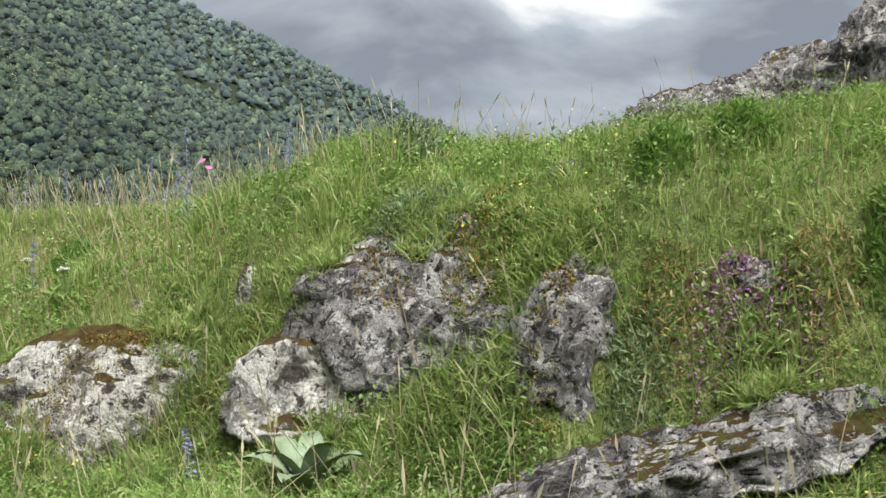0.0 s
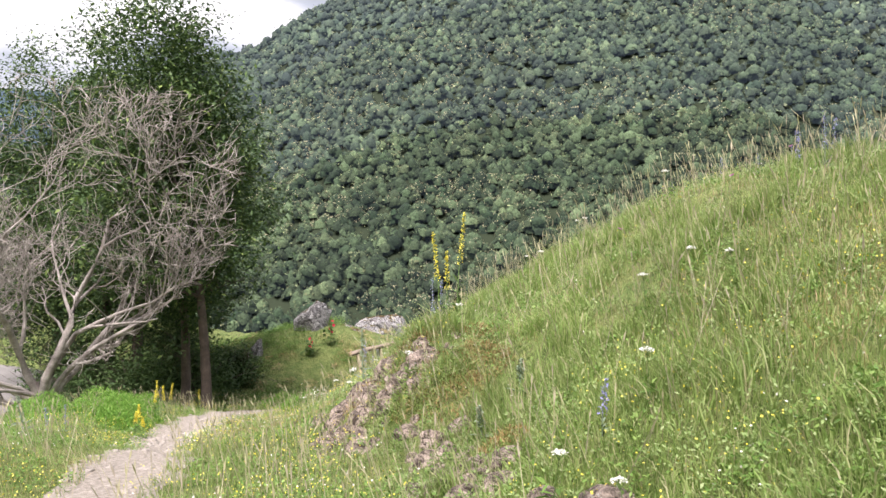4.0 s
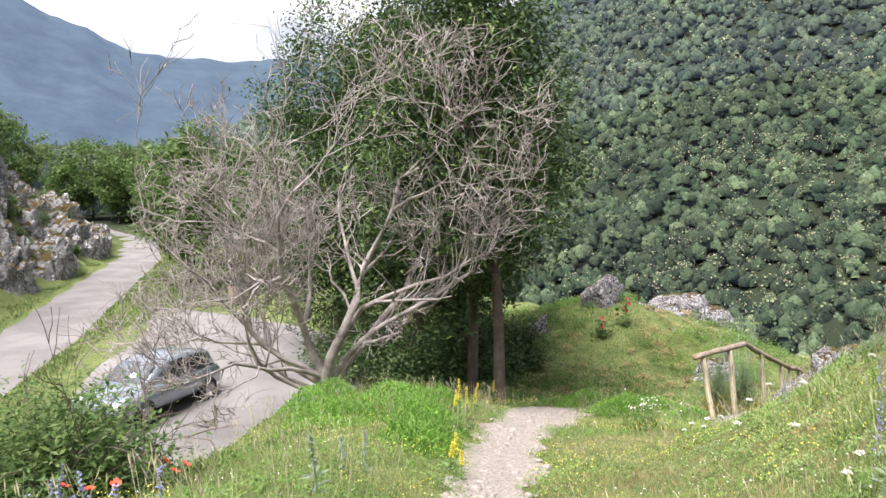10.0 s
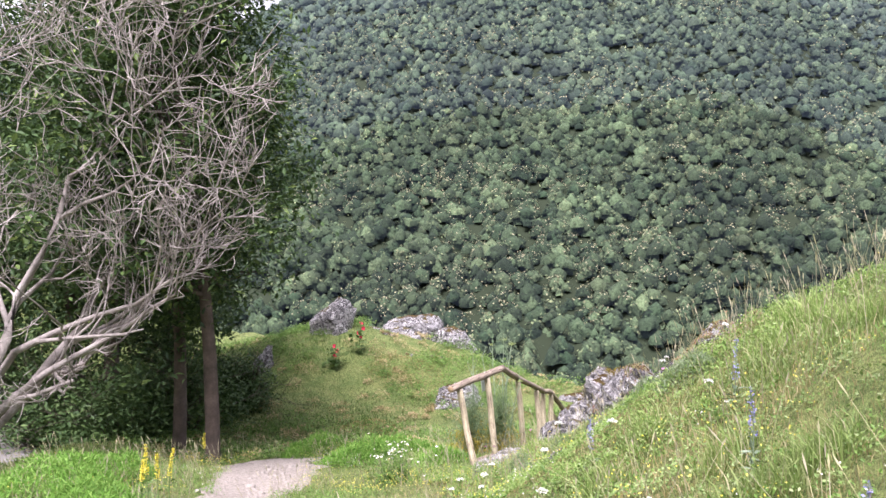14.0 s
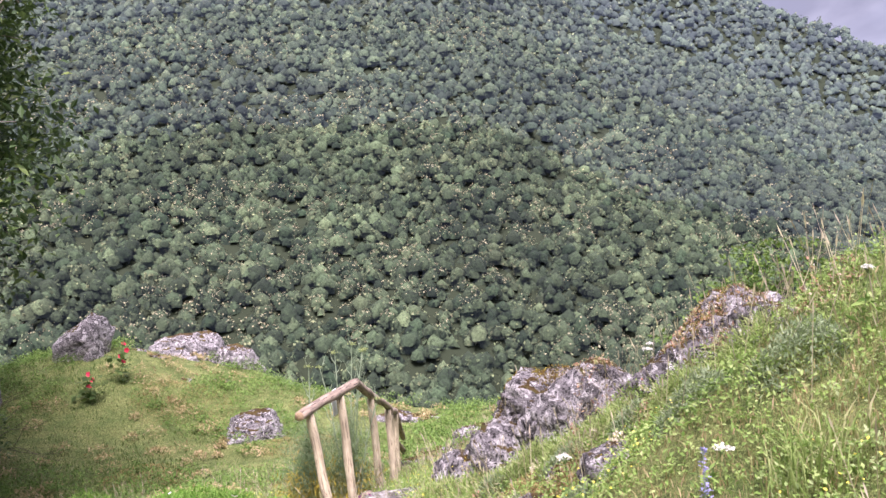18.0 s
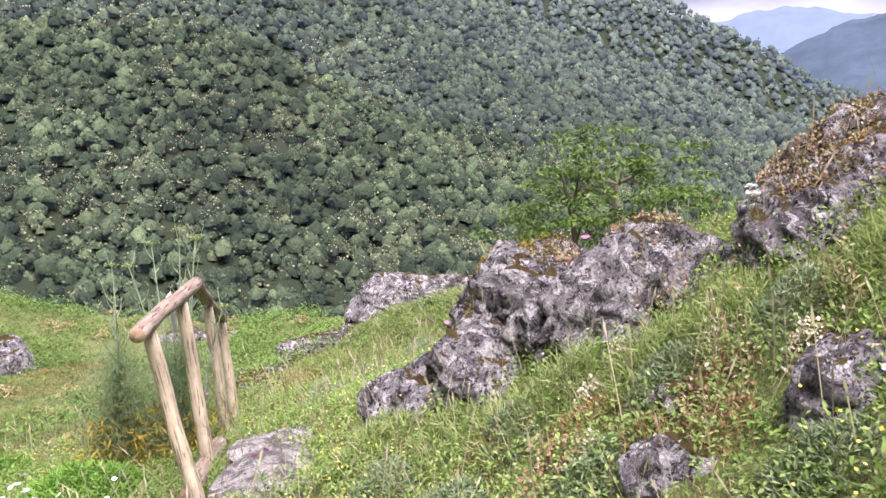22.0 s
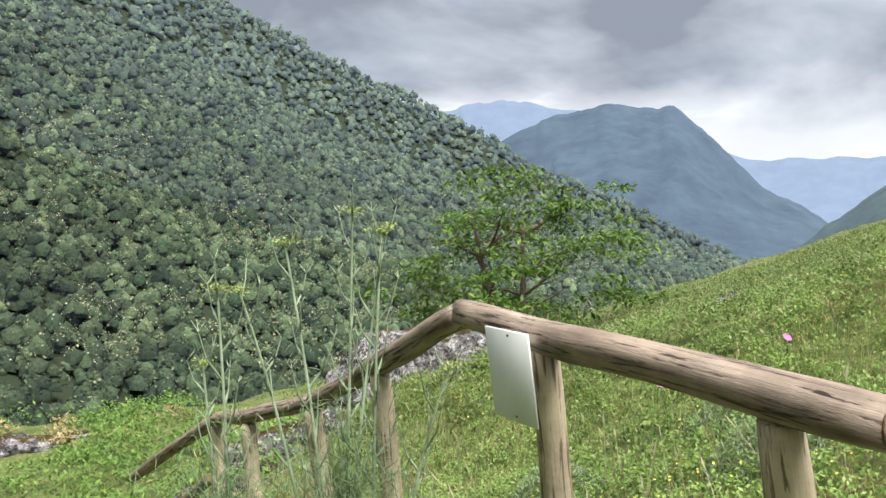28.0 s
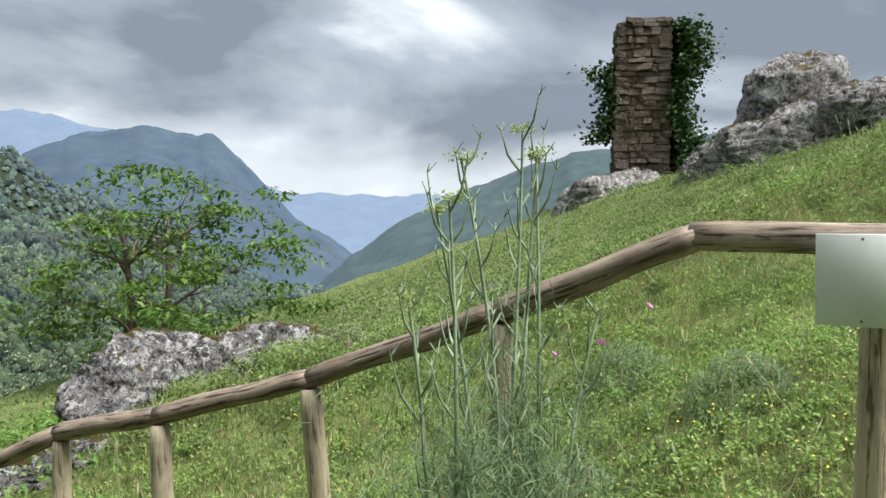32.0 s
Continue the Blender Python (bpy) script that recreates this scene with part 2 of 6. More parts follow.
M_ROCKW = rock_material("bare_pale_limestone", (0.60, 0.57, 0.535), (0.40, 0.375, 0.35), (0.055, 0.047, 0.04), 1.0, 0.7, 0.515)
M_ROCKP = rock_material("pinkish_crumbly_limestone", (0.56, 0.45, 0.385), (0.36, 0.28, 0.235), (0.07, 0.05, 0.04), 0.2, 1.0, 0.60)
M_SLAB = rock_material("worn_pale_slab", (0.50, 0.47, 0.44), (0.36, 0.335, 0.315), (0.14, 0.125, 0.11), -1.2, 1.0)
M_CLIFF = rock_material("cliff_limestone", (0.36, 0.345, 0.335), (0.21, 0.20, 0.195), (0.05, 0.05, 0.042), 0.75, 0.3, 0.56)
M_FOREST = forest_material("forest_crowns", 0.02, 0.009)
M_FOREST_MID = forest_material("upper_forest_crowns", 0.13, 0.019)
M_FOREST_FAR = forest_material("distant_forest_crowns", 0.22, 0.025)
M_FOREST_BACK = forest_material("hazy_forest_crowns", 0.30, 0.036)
M_BLOSSOM = two_tone("chestnut_blossom", (0.22, 0.21, 0.125), (0.40, 0.365, 0.235), 0.5, 0.9, 0.0, 3)
M_ASH = leafy("ash_leaves", [(0.0, (0.030, 0.058, 0.022)), (0.6, (0.062, 0.108, 0.034)), (0.9, (0.11, 0.17, 0.05)), (1.0, (0.24, 0.31, 0.09))], 0.5, 0.22)
M_WALNUT = leafy("walnut_leaves", [(0.0, (0.050, 0.10, 0.018)), (0.6, (0.095, 0.17, 0.030)), (1.0, (0.18, 0.26, 0.055))], 0.45, 0.35)
M_SHRUB = leafy("shrub_leaves", [(0.0, (0.06, 0.11, 0.03)), (0.6, (0.11, 0.18, 0.05)), (1.0, (0.19, 0.26, 0.08))], 0.5, 0.4)
M_BARK = two_tone("dark_ivy_bark", (0.075, 0.058, 0.05), (0.16, 0.12, 0.10), 3, 0.9, 0.8, 26)
M_DEAD = two_tone("bleached_dead_wood", (0.17, 0.145, 0.13), (0.47, 0.415, 0.385), 3.0, 0.85, 0.6, 30)


def wood_material(name, a, b, streak):
    """Debarked weathered round wood: long grain, drying cracks, knots and grey streaks, along the log's own length."""
    m, nt, bs = material(name, 0.75)
    tc = nt.nodes.new("ShaderNodeTexCoord")
    mp = nt.nodes.new("ShaderNodeMapping")
    mp.inputs["Scale"].default_value = (1.6, 26.0, 26.0)
    nt.links.new(tc.outputs["Object"], mp.inputs[0])
    out = []
    for sc, dt in ((1.0, 5), (2.6, 8)):
        n = node(nt, "ShaderNodeTexNoise", Scale=sc, Detail=dt, Roughness=0.65, Distortion=0.3)
        nt.links.new(mp.outputs[0], n.inputs["Vector"])
        out.append(n.outputs["Fac"])
    col = ramp(nt, out[0], (0.32, a), (0.62, b))
    col = mix(nt, ramp(nt, out[1], (0.40, grey(1)), (0.46, grey(0))), col, streak)
    blot = noise_at(nt, 2.4, 6, 0.7)
    col = mix(nt, 0.8, col, ramp(nt, blot, (0.34, grey(0.5)), (0.56, grey(1.1))), "MULTIPLY")
    vor = node(nt, "ShaderNodeTexVoronoi", Scale=5.0)
    nt.links.new(tc.outputs["Object"], vor.inputs["Vector"])
    col = mix(nt, ramp(nt, vor.outputs["Distance"], (0.10, grey(1)), (0.15, grey(0))), col, (0.06, 0.04, 0.028))
    nt.links.new(col, bs.inputs["Base Color"])
    bump(nt, bs, out[1], 0.7, 0.006)
    return m


M_RAIL = wood_material("weathered_brown_rail", (0.17, 0.125, 0.095), (0.38, 0.30, 0.235), (0.055, 0.04, 0.034))
M_POST = wood_material("weathered_pale_post", (0.36, 0.30, 0.20), (0.54, 0.46, 0.33), (0.16, 0.12, 0.08))
M_END = two_tone("sawn_log_end", (0.22, 0.15, 0.09), (0.36, 0.26, 0.16), 14, 0.8, 0.4, 60)
M_BOARD, nt_b, bs_b = material("white_board", 0.7)
nt_b.links.new(ramp(nt_b, noise_at(nt_b, 4, 6, 0.7), (0.35, (0.70, 0.73, 0.715)), (0.65, (0.78, 0.805, 0.79))), bs_b.inputs["Base Color"])
M_TOWER = rock_material("ruin_masonry", (0.27, 0.205, 0.155), (0.13, 0.10, 0.082), (0.03, 0.025, 0.022), 0.1, 2.2)
M_IVY = leafy("ivy_leaves", [(0.0, (0.018, 0.04, 0.012)), (0.6, (0.035, 0.07, 0.02)), (1.0, (0.07, 0.12, 0.035))], 0.45, 0.15)


# ---- shaping helpers ----
def hash2(i, j, seed):
    h = (i.astype(np.int64) * 374761393 + j.astype(np.int64) * 668265263 + seed * 1442695041) & 0xFFFFFFFF
    h = ((h ^ (h >> 13)) * 1274126177) & 0xFFFFFFFF
    return ((h ^ (h >> 16)) & 0xFFFFFF) / 0xFFFFFF


def wave(x, y, seed=0):
    """Smooth value noise from 0 to 1 over the plan."""
    i, j = np.floor(x), np.floor(y)
    u, v = x - i, y - j
    u, v = u * u * (3 - 2 * u), v * v * (3 - 2 * v)
    a, b = hash2(i, j, seed), hash2(i + 1, j, seed)
    c, d = hash2(i, j + 1, seed), hash2(i + 1, j + 1, seed)
    return (a * (1 - u) + b * u) * (1 - v) + (c * (1 - u) + d * u) * v


def rough(x, y, seed=0, octaves=4):
    s, k = 0, 1.0
    for o in range(octaves):
        s = s + k * (wave(x * 2**o, y * 2**o, seed + o) - 0.5)
        k *= 0.55
    return s


def step(t):
    t = np.clip(t, 0, 1)
    return t * t * (3 - 2 * t)


def line(v, xs, ys):
    return np.interp(v, xs, ys)


# ---- the lie of the land ----
def path_x(y):
    return line(y, [-4, 1, 4.3, 7, 11, 15, 19, 22, 24.5, 28, 32], [2.6, 1.9, 1.2, 0.4, 0.35, 0.1, 0.2, 0.6, 1.15, 1.4, 2.4])


def path_z(y):
    return line(y, [-30, -4, 1, 4.3, 7.3, 9, 11.7, 14.4, 15.8, 19, 21, 23.4, 25.3, 27.7, 31, 37, 60],
                [1.0, 1.45, 1.6, 1.72, 1.66, 1.42, 0.95, 0.30, 0.05, -0.5, -0.92, -1.38, -1.75, -2.3, -2.4, -2.2, -3.0])


def road_x(y):
    return line(y, [-40, 0, 22.5, 35, 58, 70, 85, 160], [-6.5, -9.5, -14.2, -17.2, -24.4, -30, -43, -120])


def road_z(y):
    return line(y, [-40, 10, 22, 30, 45, 80, 160], [-4.4, -3.2, -3.0, -2.6, -2.1, -1.3, 2.5])


def land(x, y, fine=True):
    """Height of the ground."""
    x, y = np.asarray(x, float), np.asarray(y, float)
    px, pz, rz = path_x(y), path_z(y), road_z(y)
    # the hill beside the path, which falls away ahead
    fall = line(y, [11, 13, 15.3, 16.6, 17.4, 19.4, 21, 22.2, 25, 28, 34], [0, 0.3, 0.9, 1.2, 1.75, 2.6, 3.45, 4.0, 5.4, 6.4, 7.2])
    cap = line(y, [12, 18], [6, 4.9])
    hill = 2.0 + 0.6 * (np.minimum(x, cap) - 3.3) + 0.12 * np.clip(x - cap, 0, 4)
    hill = hill - fall * (1 - 0.25 * step((x - 5) / 6)) - 1.0 * step((x - 8) / 5) * step((y - 8) / 5)
    hill = hill - 0.45 * step((y - 15) / 4) * step((x - 5.3) / 2) * (1 - step((x - 9) / 5))
    hill = hill - 0.40 * np.clip(x - 27, 0, 60) - 0.015 * np.clip(x - 5, 0, 6) * (1 - step((y - 2.5) / 3)) + 0.12 * np.clip(x - 9, 0, 5) * (1 - step((y - 5) / 7))
    hill = hill + 0.50 * np.exp(-((x - 2.80) ** 2 + ((y - 10.3) / 1.4) ** 2) / 0.26) + (0.3 * step((x - 4.85) / 0.5) - 0.42 * np.exp(-(((x - 4.55) / 0.5) ** 2))) * (1 - step((y - 4.4) / 1.2))
    k = 0.16
    z = pz + k * np.logaddexp(0, (hill - pz) / k)
    # the shoulder and the bank down to the road
    d = px - x
    left = pz + 0.30 * np.exp(-(((d - 1.9) / 1.1) ** 2)) * step((y - 8) / 3) * (1 - step((y - 22) / 4)) + 0.5 * step((d - 2) / 2) * step((y - 18) / 3) * (1 - step((y - 26) / 4))
    t = step((d - 2.9) / 5.2)
    left = left * (1 - t) + rz * t
    z = np.where(d > 0, left, z)
    # beyond the road a verge and the foot of the cliff, then a wooded slope
    r = road_x(y) - 1.7 - x
    foot = line(y, [10, 22, 33, 40, 60, 90], [9, 5, 1.9, 0.9, 0.6, 1.5])
    top = line(y, [0, 25, 30, 40, 50, 60, 90], [15, 13.0, 12.0, 8.6, 5.6, 3.2, 1.5])
    verge = rz + 0.16 * np.clip(r, 0, None)
    up = np.clip(r - foot, 0, None)
    bank = verge + top * step(up / 8.0) ** 0.8 + 0.42 * np.clip(up - 6, 0, 90) * step((up - 6) / 6)
    z = np.where(r > 0, bank, z)
    # the knoll with boulders, and the edge over the valley
    z = z + 1.25 * np.exp(-(((x - 3.6) / 3.6) ** 2 + ((y - 36.5) / 3.2) ** 2))
    z = z + 0.36 * np.exp(-(((x - 9.3) / 1.5) ** 2 + ((y - 24.5) / 1.6) ** 2))
    edge = line(x, [-60, -26, -12, 0, 4, 7.5, 9.5, 12, 15, 20, 30, 60, 200, 700, 1600], [150, 110, 66, 47, 42, 36.5, 32.2, 29.5, 28.5, 27, 24, 12, -60, -420, -1000])
    over = np.clip(y - edge, 0, None)
    z = z - 0.30 * over * step(over / 2.0) - 0.42 * np.clip(over - 1.5, 0, None)
    z = np.maximum(z, -52)
    # the wooded mountain across the valley
    rr, az = np.hypot(x, y - 10), np.degrees(np.arctan2(x, y - 10))
    crest = line(az, [-60, -25, -12, -4.6, 3.3, 10, 22, 32, 40, 46, 53, 60, 66, 72, 79, 86, 100],
                 [2, 3, 5, 9.8, 14.7, 17.6, 19.8, 19.4, 18.4, 16.8, 13.6, 10.4, 7.4, 4.0, 1.0, -2.6, -5])
    front = line(az, [34, 38, 42, 46, 53, 59, 66, 72, 79, 86, 100], [19.2, 16.5, 13.6, 11.9, 8.6, 5.6, 3.2, 1.0, -1.2, -3.8, -6])
    front = np.minimum(front, crest)
    high = np.tan(np.radians(front)) * 640
    gully = 14 * (rough(az / 5.5 + 3, rr / 900.0, 5, 2)) * step((rr - 200) / 200)
    slope = -52 + (high + 52 + gully) * np.clip((rr - 170) / 470.0, 0, 1) ** 1.0
    slope = slope - 0.12 * np.clip(rr - 660, 0, 4000)
    behind = np.tan(np.radians(crest)) * 1010 - 0.62 * np.abs(rr - 1010) * (1 - 0.8 * (rr > 1010)) + 10 * rough(az / 3.5, rr / 500.0, 6, 3)
    slope = np.where((rr > 690) & (az > 33), np.maximum(slope, behind), slope)
    z = np.where(rr > 120, np.maximum(z, slope), z)
    if fine:
        near = np.exp(-np.hypot(x - 2, y - 14) / 60)
        on_path = np.exp(-((d / 0.55) ** 2))
        z = z + near * (0.16 * rough(x / 1.1, y / 1.1, 11, 4) * (1 - 0.75 * on_path) * (np.abs(x - road_x(y)) > 2.2) * (1 - lot_mask(x, y)))
    return z


def lot_mask(x, y):
    return step(1.6 - np.hypot((x + 9.2) / 5.4, (y - 32) / 8.5) * 1.25)


def spread(lo, hi, a, b, fine, grow=1.075):
    """Grid lines, even between a and b and ever wider beyond."""
    mid = list(np.arange(a, b, fine))
    s, v = fine, b
    while v < hi:
        mid.append(v)
        s *= grow
        v += s
    s, v = fine, a
    head = []
    while v > lo:
        s *= grow
        v -= s
        head.append(v)
    return np.array(head[::-1] + mid)


def mesh_of(name, verts, faces, mat, smooth=True):
    """A mesh from arrays of places and of faces with one number of corners."""
    me = bpy.data.meshes.new(name)
    verts, faces = np.asarray(verts, np.float32), np.asarray(faces, np.int32)
    n, k = faces.shape
    me.vertices.add(len(verts))
    me.vertices.foreach_set("co", verts.ravel())
    me.loops.add(n * k)
    me.loops.foreach_set("vertex_index", faces.ravel())
    me.polygons.add(n)
    me.polygons.foreach_set("loop_start", np.arange(0, n * k, k, dtype=np.int32))
    me.polygons.foreach_set("use_smooth", np.full(n, smooth))
    me.update(calc_edges=True)
    me.materials.append(mat)
    return me


def sheet(name, xs, ys, height, mat):
    gx, gy = np.meshgrid(xs, ys)
    v = np.stack([gx, gy, height(gx, gy)], -1).reshape(-1, 3)
    nx, ny = len(xs), len(ys)
    i = (np.arange(ny - 1)[:, None] * nx + np.arange(nx - 1)).ravel()
    return mesh_of(name, v, np.stack([i, i + 1, i + nx + 1, i + nx], 1), mat)


def part(name, bm, mat, parent, label=""):
    me = bpy.data.meshes.new(name)
    for f in bm.faces:
        f.smooth = True
    bm.to_mesh(me)
    bm.free()
    me.materials.append(mat)
    ob = new(name, me)
    if parent:
        ob.parent = parent
    return tagged(ob, label) if label else ob


def part_me(name, me, parent, label=""):
    ob = new(name, me)
    if parent:
        ob.parent = parent
    return tagged(ob, label) if label else ob


def thing(name, label, category, at=(0, 0, 0), group="", kind=""):
    ob = new(name)
    ob.location = at
    return tagged(ob, label, category, group, kind)


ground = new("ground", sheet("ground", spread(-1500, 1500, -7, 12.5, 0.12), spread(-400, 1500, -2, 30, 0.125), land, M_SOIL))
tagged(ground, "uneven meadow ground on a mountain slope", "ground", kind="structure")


# strips that follow the ground
def strip(name, mat, y0, y1, dy, centre, half, lift, cells=12, ragged=0.0, seed=3):
    ys = np.arange(y0, y1, dy)
    rows = []
    for k, u in enumerate(np.linspace(-1, 1, cells)):
        w = half(ys) * (1 + ragged * rough(ys * 1.7, ys * 0 + np.sign(u) * 5.3, seed, 4))
        x = centre(ys) + u * w
        z = land(x, ys) + lift - (0.05 if k in (0, cells - 1) else 0)
        rows.append(np.stack([x, ys, z], 1))
    v = np.stack(rows, 1).reshape(-1, 3)
    n, m = len(ys), cells
    i = (np.arange(n - 1)[:, None] * m + np.arange(m - 1)).ravel()
    return new(name, mesh_of(name, v, np.stack([i, i + 1, i + m + 1, i + m], 1), mat))


footpath = strip("path", M_GRAVEL, 4.0, 25.2, 0.08, path_x, lambda y: line(y, [0, 3, 8, 12, 17, 21, 23, 24.4, 25.2], [0.10, 0.24, 0.36, 0.44, 0.48, 0.55, 0.8, 0.9, 0.3]), 0.022, 14, 0.9)
tagged(footpath, "narrow stony footpath of pale trodden gravel", "path", kind="structure")
road = strip("road", M_ROAD, -10, 110, 0.5, road_x, lambda y: 1.65 + 0 * y, 0.05, 8)
tagged(road, "narrow pale asphalt road through the valley", "road", kind="structure")


def lot_sheet():
    a = np.linspace(0, 2 * np.pi, 72, endpoint=False)
    v, f = [], []
    for k, s in enumerate(np.linspace(0.02, 1, 14)):
        w = s * (1 + 0.06 * rough(np.cos(a) * 2, np.sin(a) * 2, 9))
        up = np.clip(np.sin(a), 0, 1) ** 3
        x, y = -8.7 + 4.4 * w * np.cos(a) - (1.6 * np.sin(a) + 4.2 * up) * w, 32.0 + (8.4 + 0.8 * up) * w * np.sin(a)
        v.append(np.stack([x, y, land(x, y) + 0.06 - (0.1 if k == 13 else 0)], 1))
    for k in range(13):
        for j in range(72):
            f.append((k * 72 + j, k * 72 + (j + 1) % 72, (k + 1) * 72 + (j + 1) % 72, (k + 1) * 72 + j))
    return mesh_of("parking_area", np.concatenate(v), f, M_ROAD)


tagged(new("parking_area", lot_sheet()), "pale worn asphalt parking area beside the road", "parking area", kind="structure")


# ---- far mountains, haze painted into colour and glow ----
# Distance haze is painted: a dim base colour under an even bluish emission.
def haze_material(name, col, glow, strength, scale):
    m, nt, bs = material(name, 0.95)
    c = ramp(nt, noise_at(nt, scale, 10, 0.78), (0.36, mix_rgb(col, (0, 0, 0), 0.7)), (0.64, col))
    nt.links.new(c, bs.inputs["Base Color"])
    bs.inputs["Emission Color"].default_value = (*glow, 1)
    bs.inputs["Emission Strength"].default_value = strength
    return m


def mountain(name, label, stops, dist, foot, mat, seed, deep=500):
    """A ridge beyond the valley: stops give its crest as azimuth and elevation from the valley's middle."""
    az = np.linspace(stops[0][0], stops[-1][0], 160)
    el = line(az, [s[0] for s in stops], [s[1] for s in stops])
    rows = []
    for k, u in enumerate(np.linspace(0, 1, 26)):
        crest = np.tan(np.radians(el)) * dist + 0.005 * dist * rough(az * 0.7, az * 0 + 2, seed, 5)
        d = dist - deep * (1 - u) + 0 * az
        z = foot + (crest - foot) * u**1.1 + 0.05 * dist * rough(az * 0.30 + u, u * 5 + 0 * az, seed + 9, 4) * u * (1 - u)
        rows.append(np.stack([d * np.sin(np.radians(az)), 10 + d * np.cos(np.radians(az)), z], 1))
    back = rows[-1] * [1.2, 1.2, 0] + [0, 0, foot]
    rows.append(back)
    v = np.concatenate(rows)
    i = (np.arange(len(rows) - 1)[:, None] * 160 + np.arange(159)).ravel()
    ob = new(name, mesh_of(name, v, np.stack([i, i + 1, i + 161, i + 160], 1), mat))
    return tagged(ob, label, "mountain", kind="structure")


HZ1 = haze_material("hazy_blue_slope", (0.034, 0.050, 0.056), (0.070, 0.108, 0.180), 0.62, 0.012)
HZ2 = haze_material("pale_haze_slope", (0.03, 0.04, 0.05), (0.185, 0.240, 0.34), 1.0, 0.012)
HZ0 = haze_material("hazy_wooded_spur", (0.040, 0.058, 0.044), (0.052, 0.085, 0.120), 0.6, 0.03)
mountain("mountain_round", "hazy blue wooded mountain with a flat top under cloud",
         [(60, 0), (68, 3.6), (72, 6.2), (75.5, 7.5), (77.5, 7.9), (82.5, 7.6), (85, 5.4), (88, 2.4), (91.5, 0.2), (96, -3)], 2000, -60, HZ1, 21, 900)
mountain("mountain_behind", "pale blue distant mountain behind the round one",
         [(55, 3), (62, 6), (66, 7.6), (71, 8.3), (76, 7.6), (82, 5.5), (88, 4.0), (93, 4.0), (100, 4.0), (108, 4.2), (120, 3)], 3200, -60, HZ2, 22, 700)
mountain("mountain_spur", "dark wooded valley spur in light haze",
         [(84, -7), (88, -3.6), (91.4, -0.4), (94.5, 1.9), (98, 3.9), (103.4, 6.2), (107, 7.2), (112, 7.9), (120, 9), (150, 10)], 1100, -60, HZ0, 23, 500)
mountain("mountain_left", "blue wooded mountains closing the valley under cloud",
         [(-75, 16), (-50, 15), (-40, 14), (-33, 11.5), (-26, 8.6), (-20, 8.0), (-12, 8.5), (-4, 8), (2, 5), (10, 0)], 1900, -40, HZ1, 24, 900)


# ---- woods across the valley ----
def lump(sub, seed, squash=0.9, amount=0.35, cut=-0.7):
    bm = bmesh.new()
    bmesh.ops.create_icosphere(bm, subdivisions=sub, radius=1)
    for v in bm.verts:
        n = v.co.normalized()
        k = 1 + amount * (noise.noise(n * 2.1 + Vector((seed, 0, 0))) + 0.8 * noise.noise(n * 4.6 + Vector((0, seed, 0))))
        v.co = Vector((n.x * k, n.y * k, n.z * k * squash))
    bmesh.ops.delete(bm, geom=[p for p in bm.faces if p.calc_center_median().z < cut], context="FACES")
    bm.verts.index_update()
    v = np.array([tuple(q.co) for q in bm.verts])
    f = np.array([[q.index for q in p.verts] for p in bm.faces])
    bm.free()
    return v, f


def sprays(centre, normal, size, rng):
    """Ragged flat sprays of leaves, one four-cornered face each, turned to their normals."""
    n = len(centre)
    normal = normal / (np.linalg.norm(normal, axis=1, keepdims=True) + 1e-9)
    a = np.cross(normal, rng.normal(0, 1, (n, 3)))
    a /= np.linalg.norm(a, axis=1, keepdims=True) + 1e-9
    b = np.cross(normal, a)
    s = size[:, None]
    k = rng.uniform(0.55, 1.1, (n, 4))
    v = np.stack([centre + a * s * k[:, :1], centre + b * s * k[:, 1:2] * 0.75 + normal * s * 0.18, centre - a * s * k[:, 2:3], centre - b * s * k[:, 3:] * 0.75 - normal * s * 0.18], 1)
    return v.reshape(-1, 3)


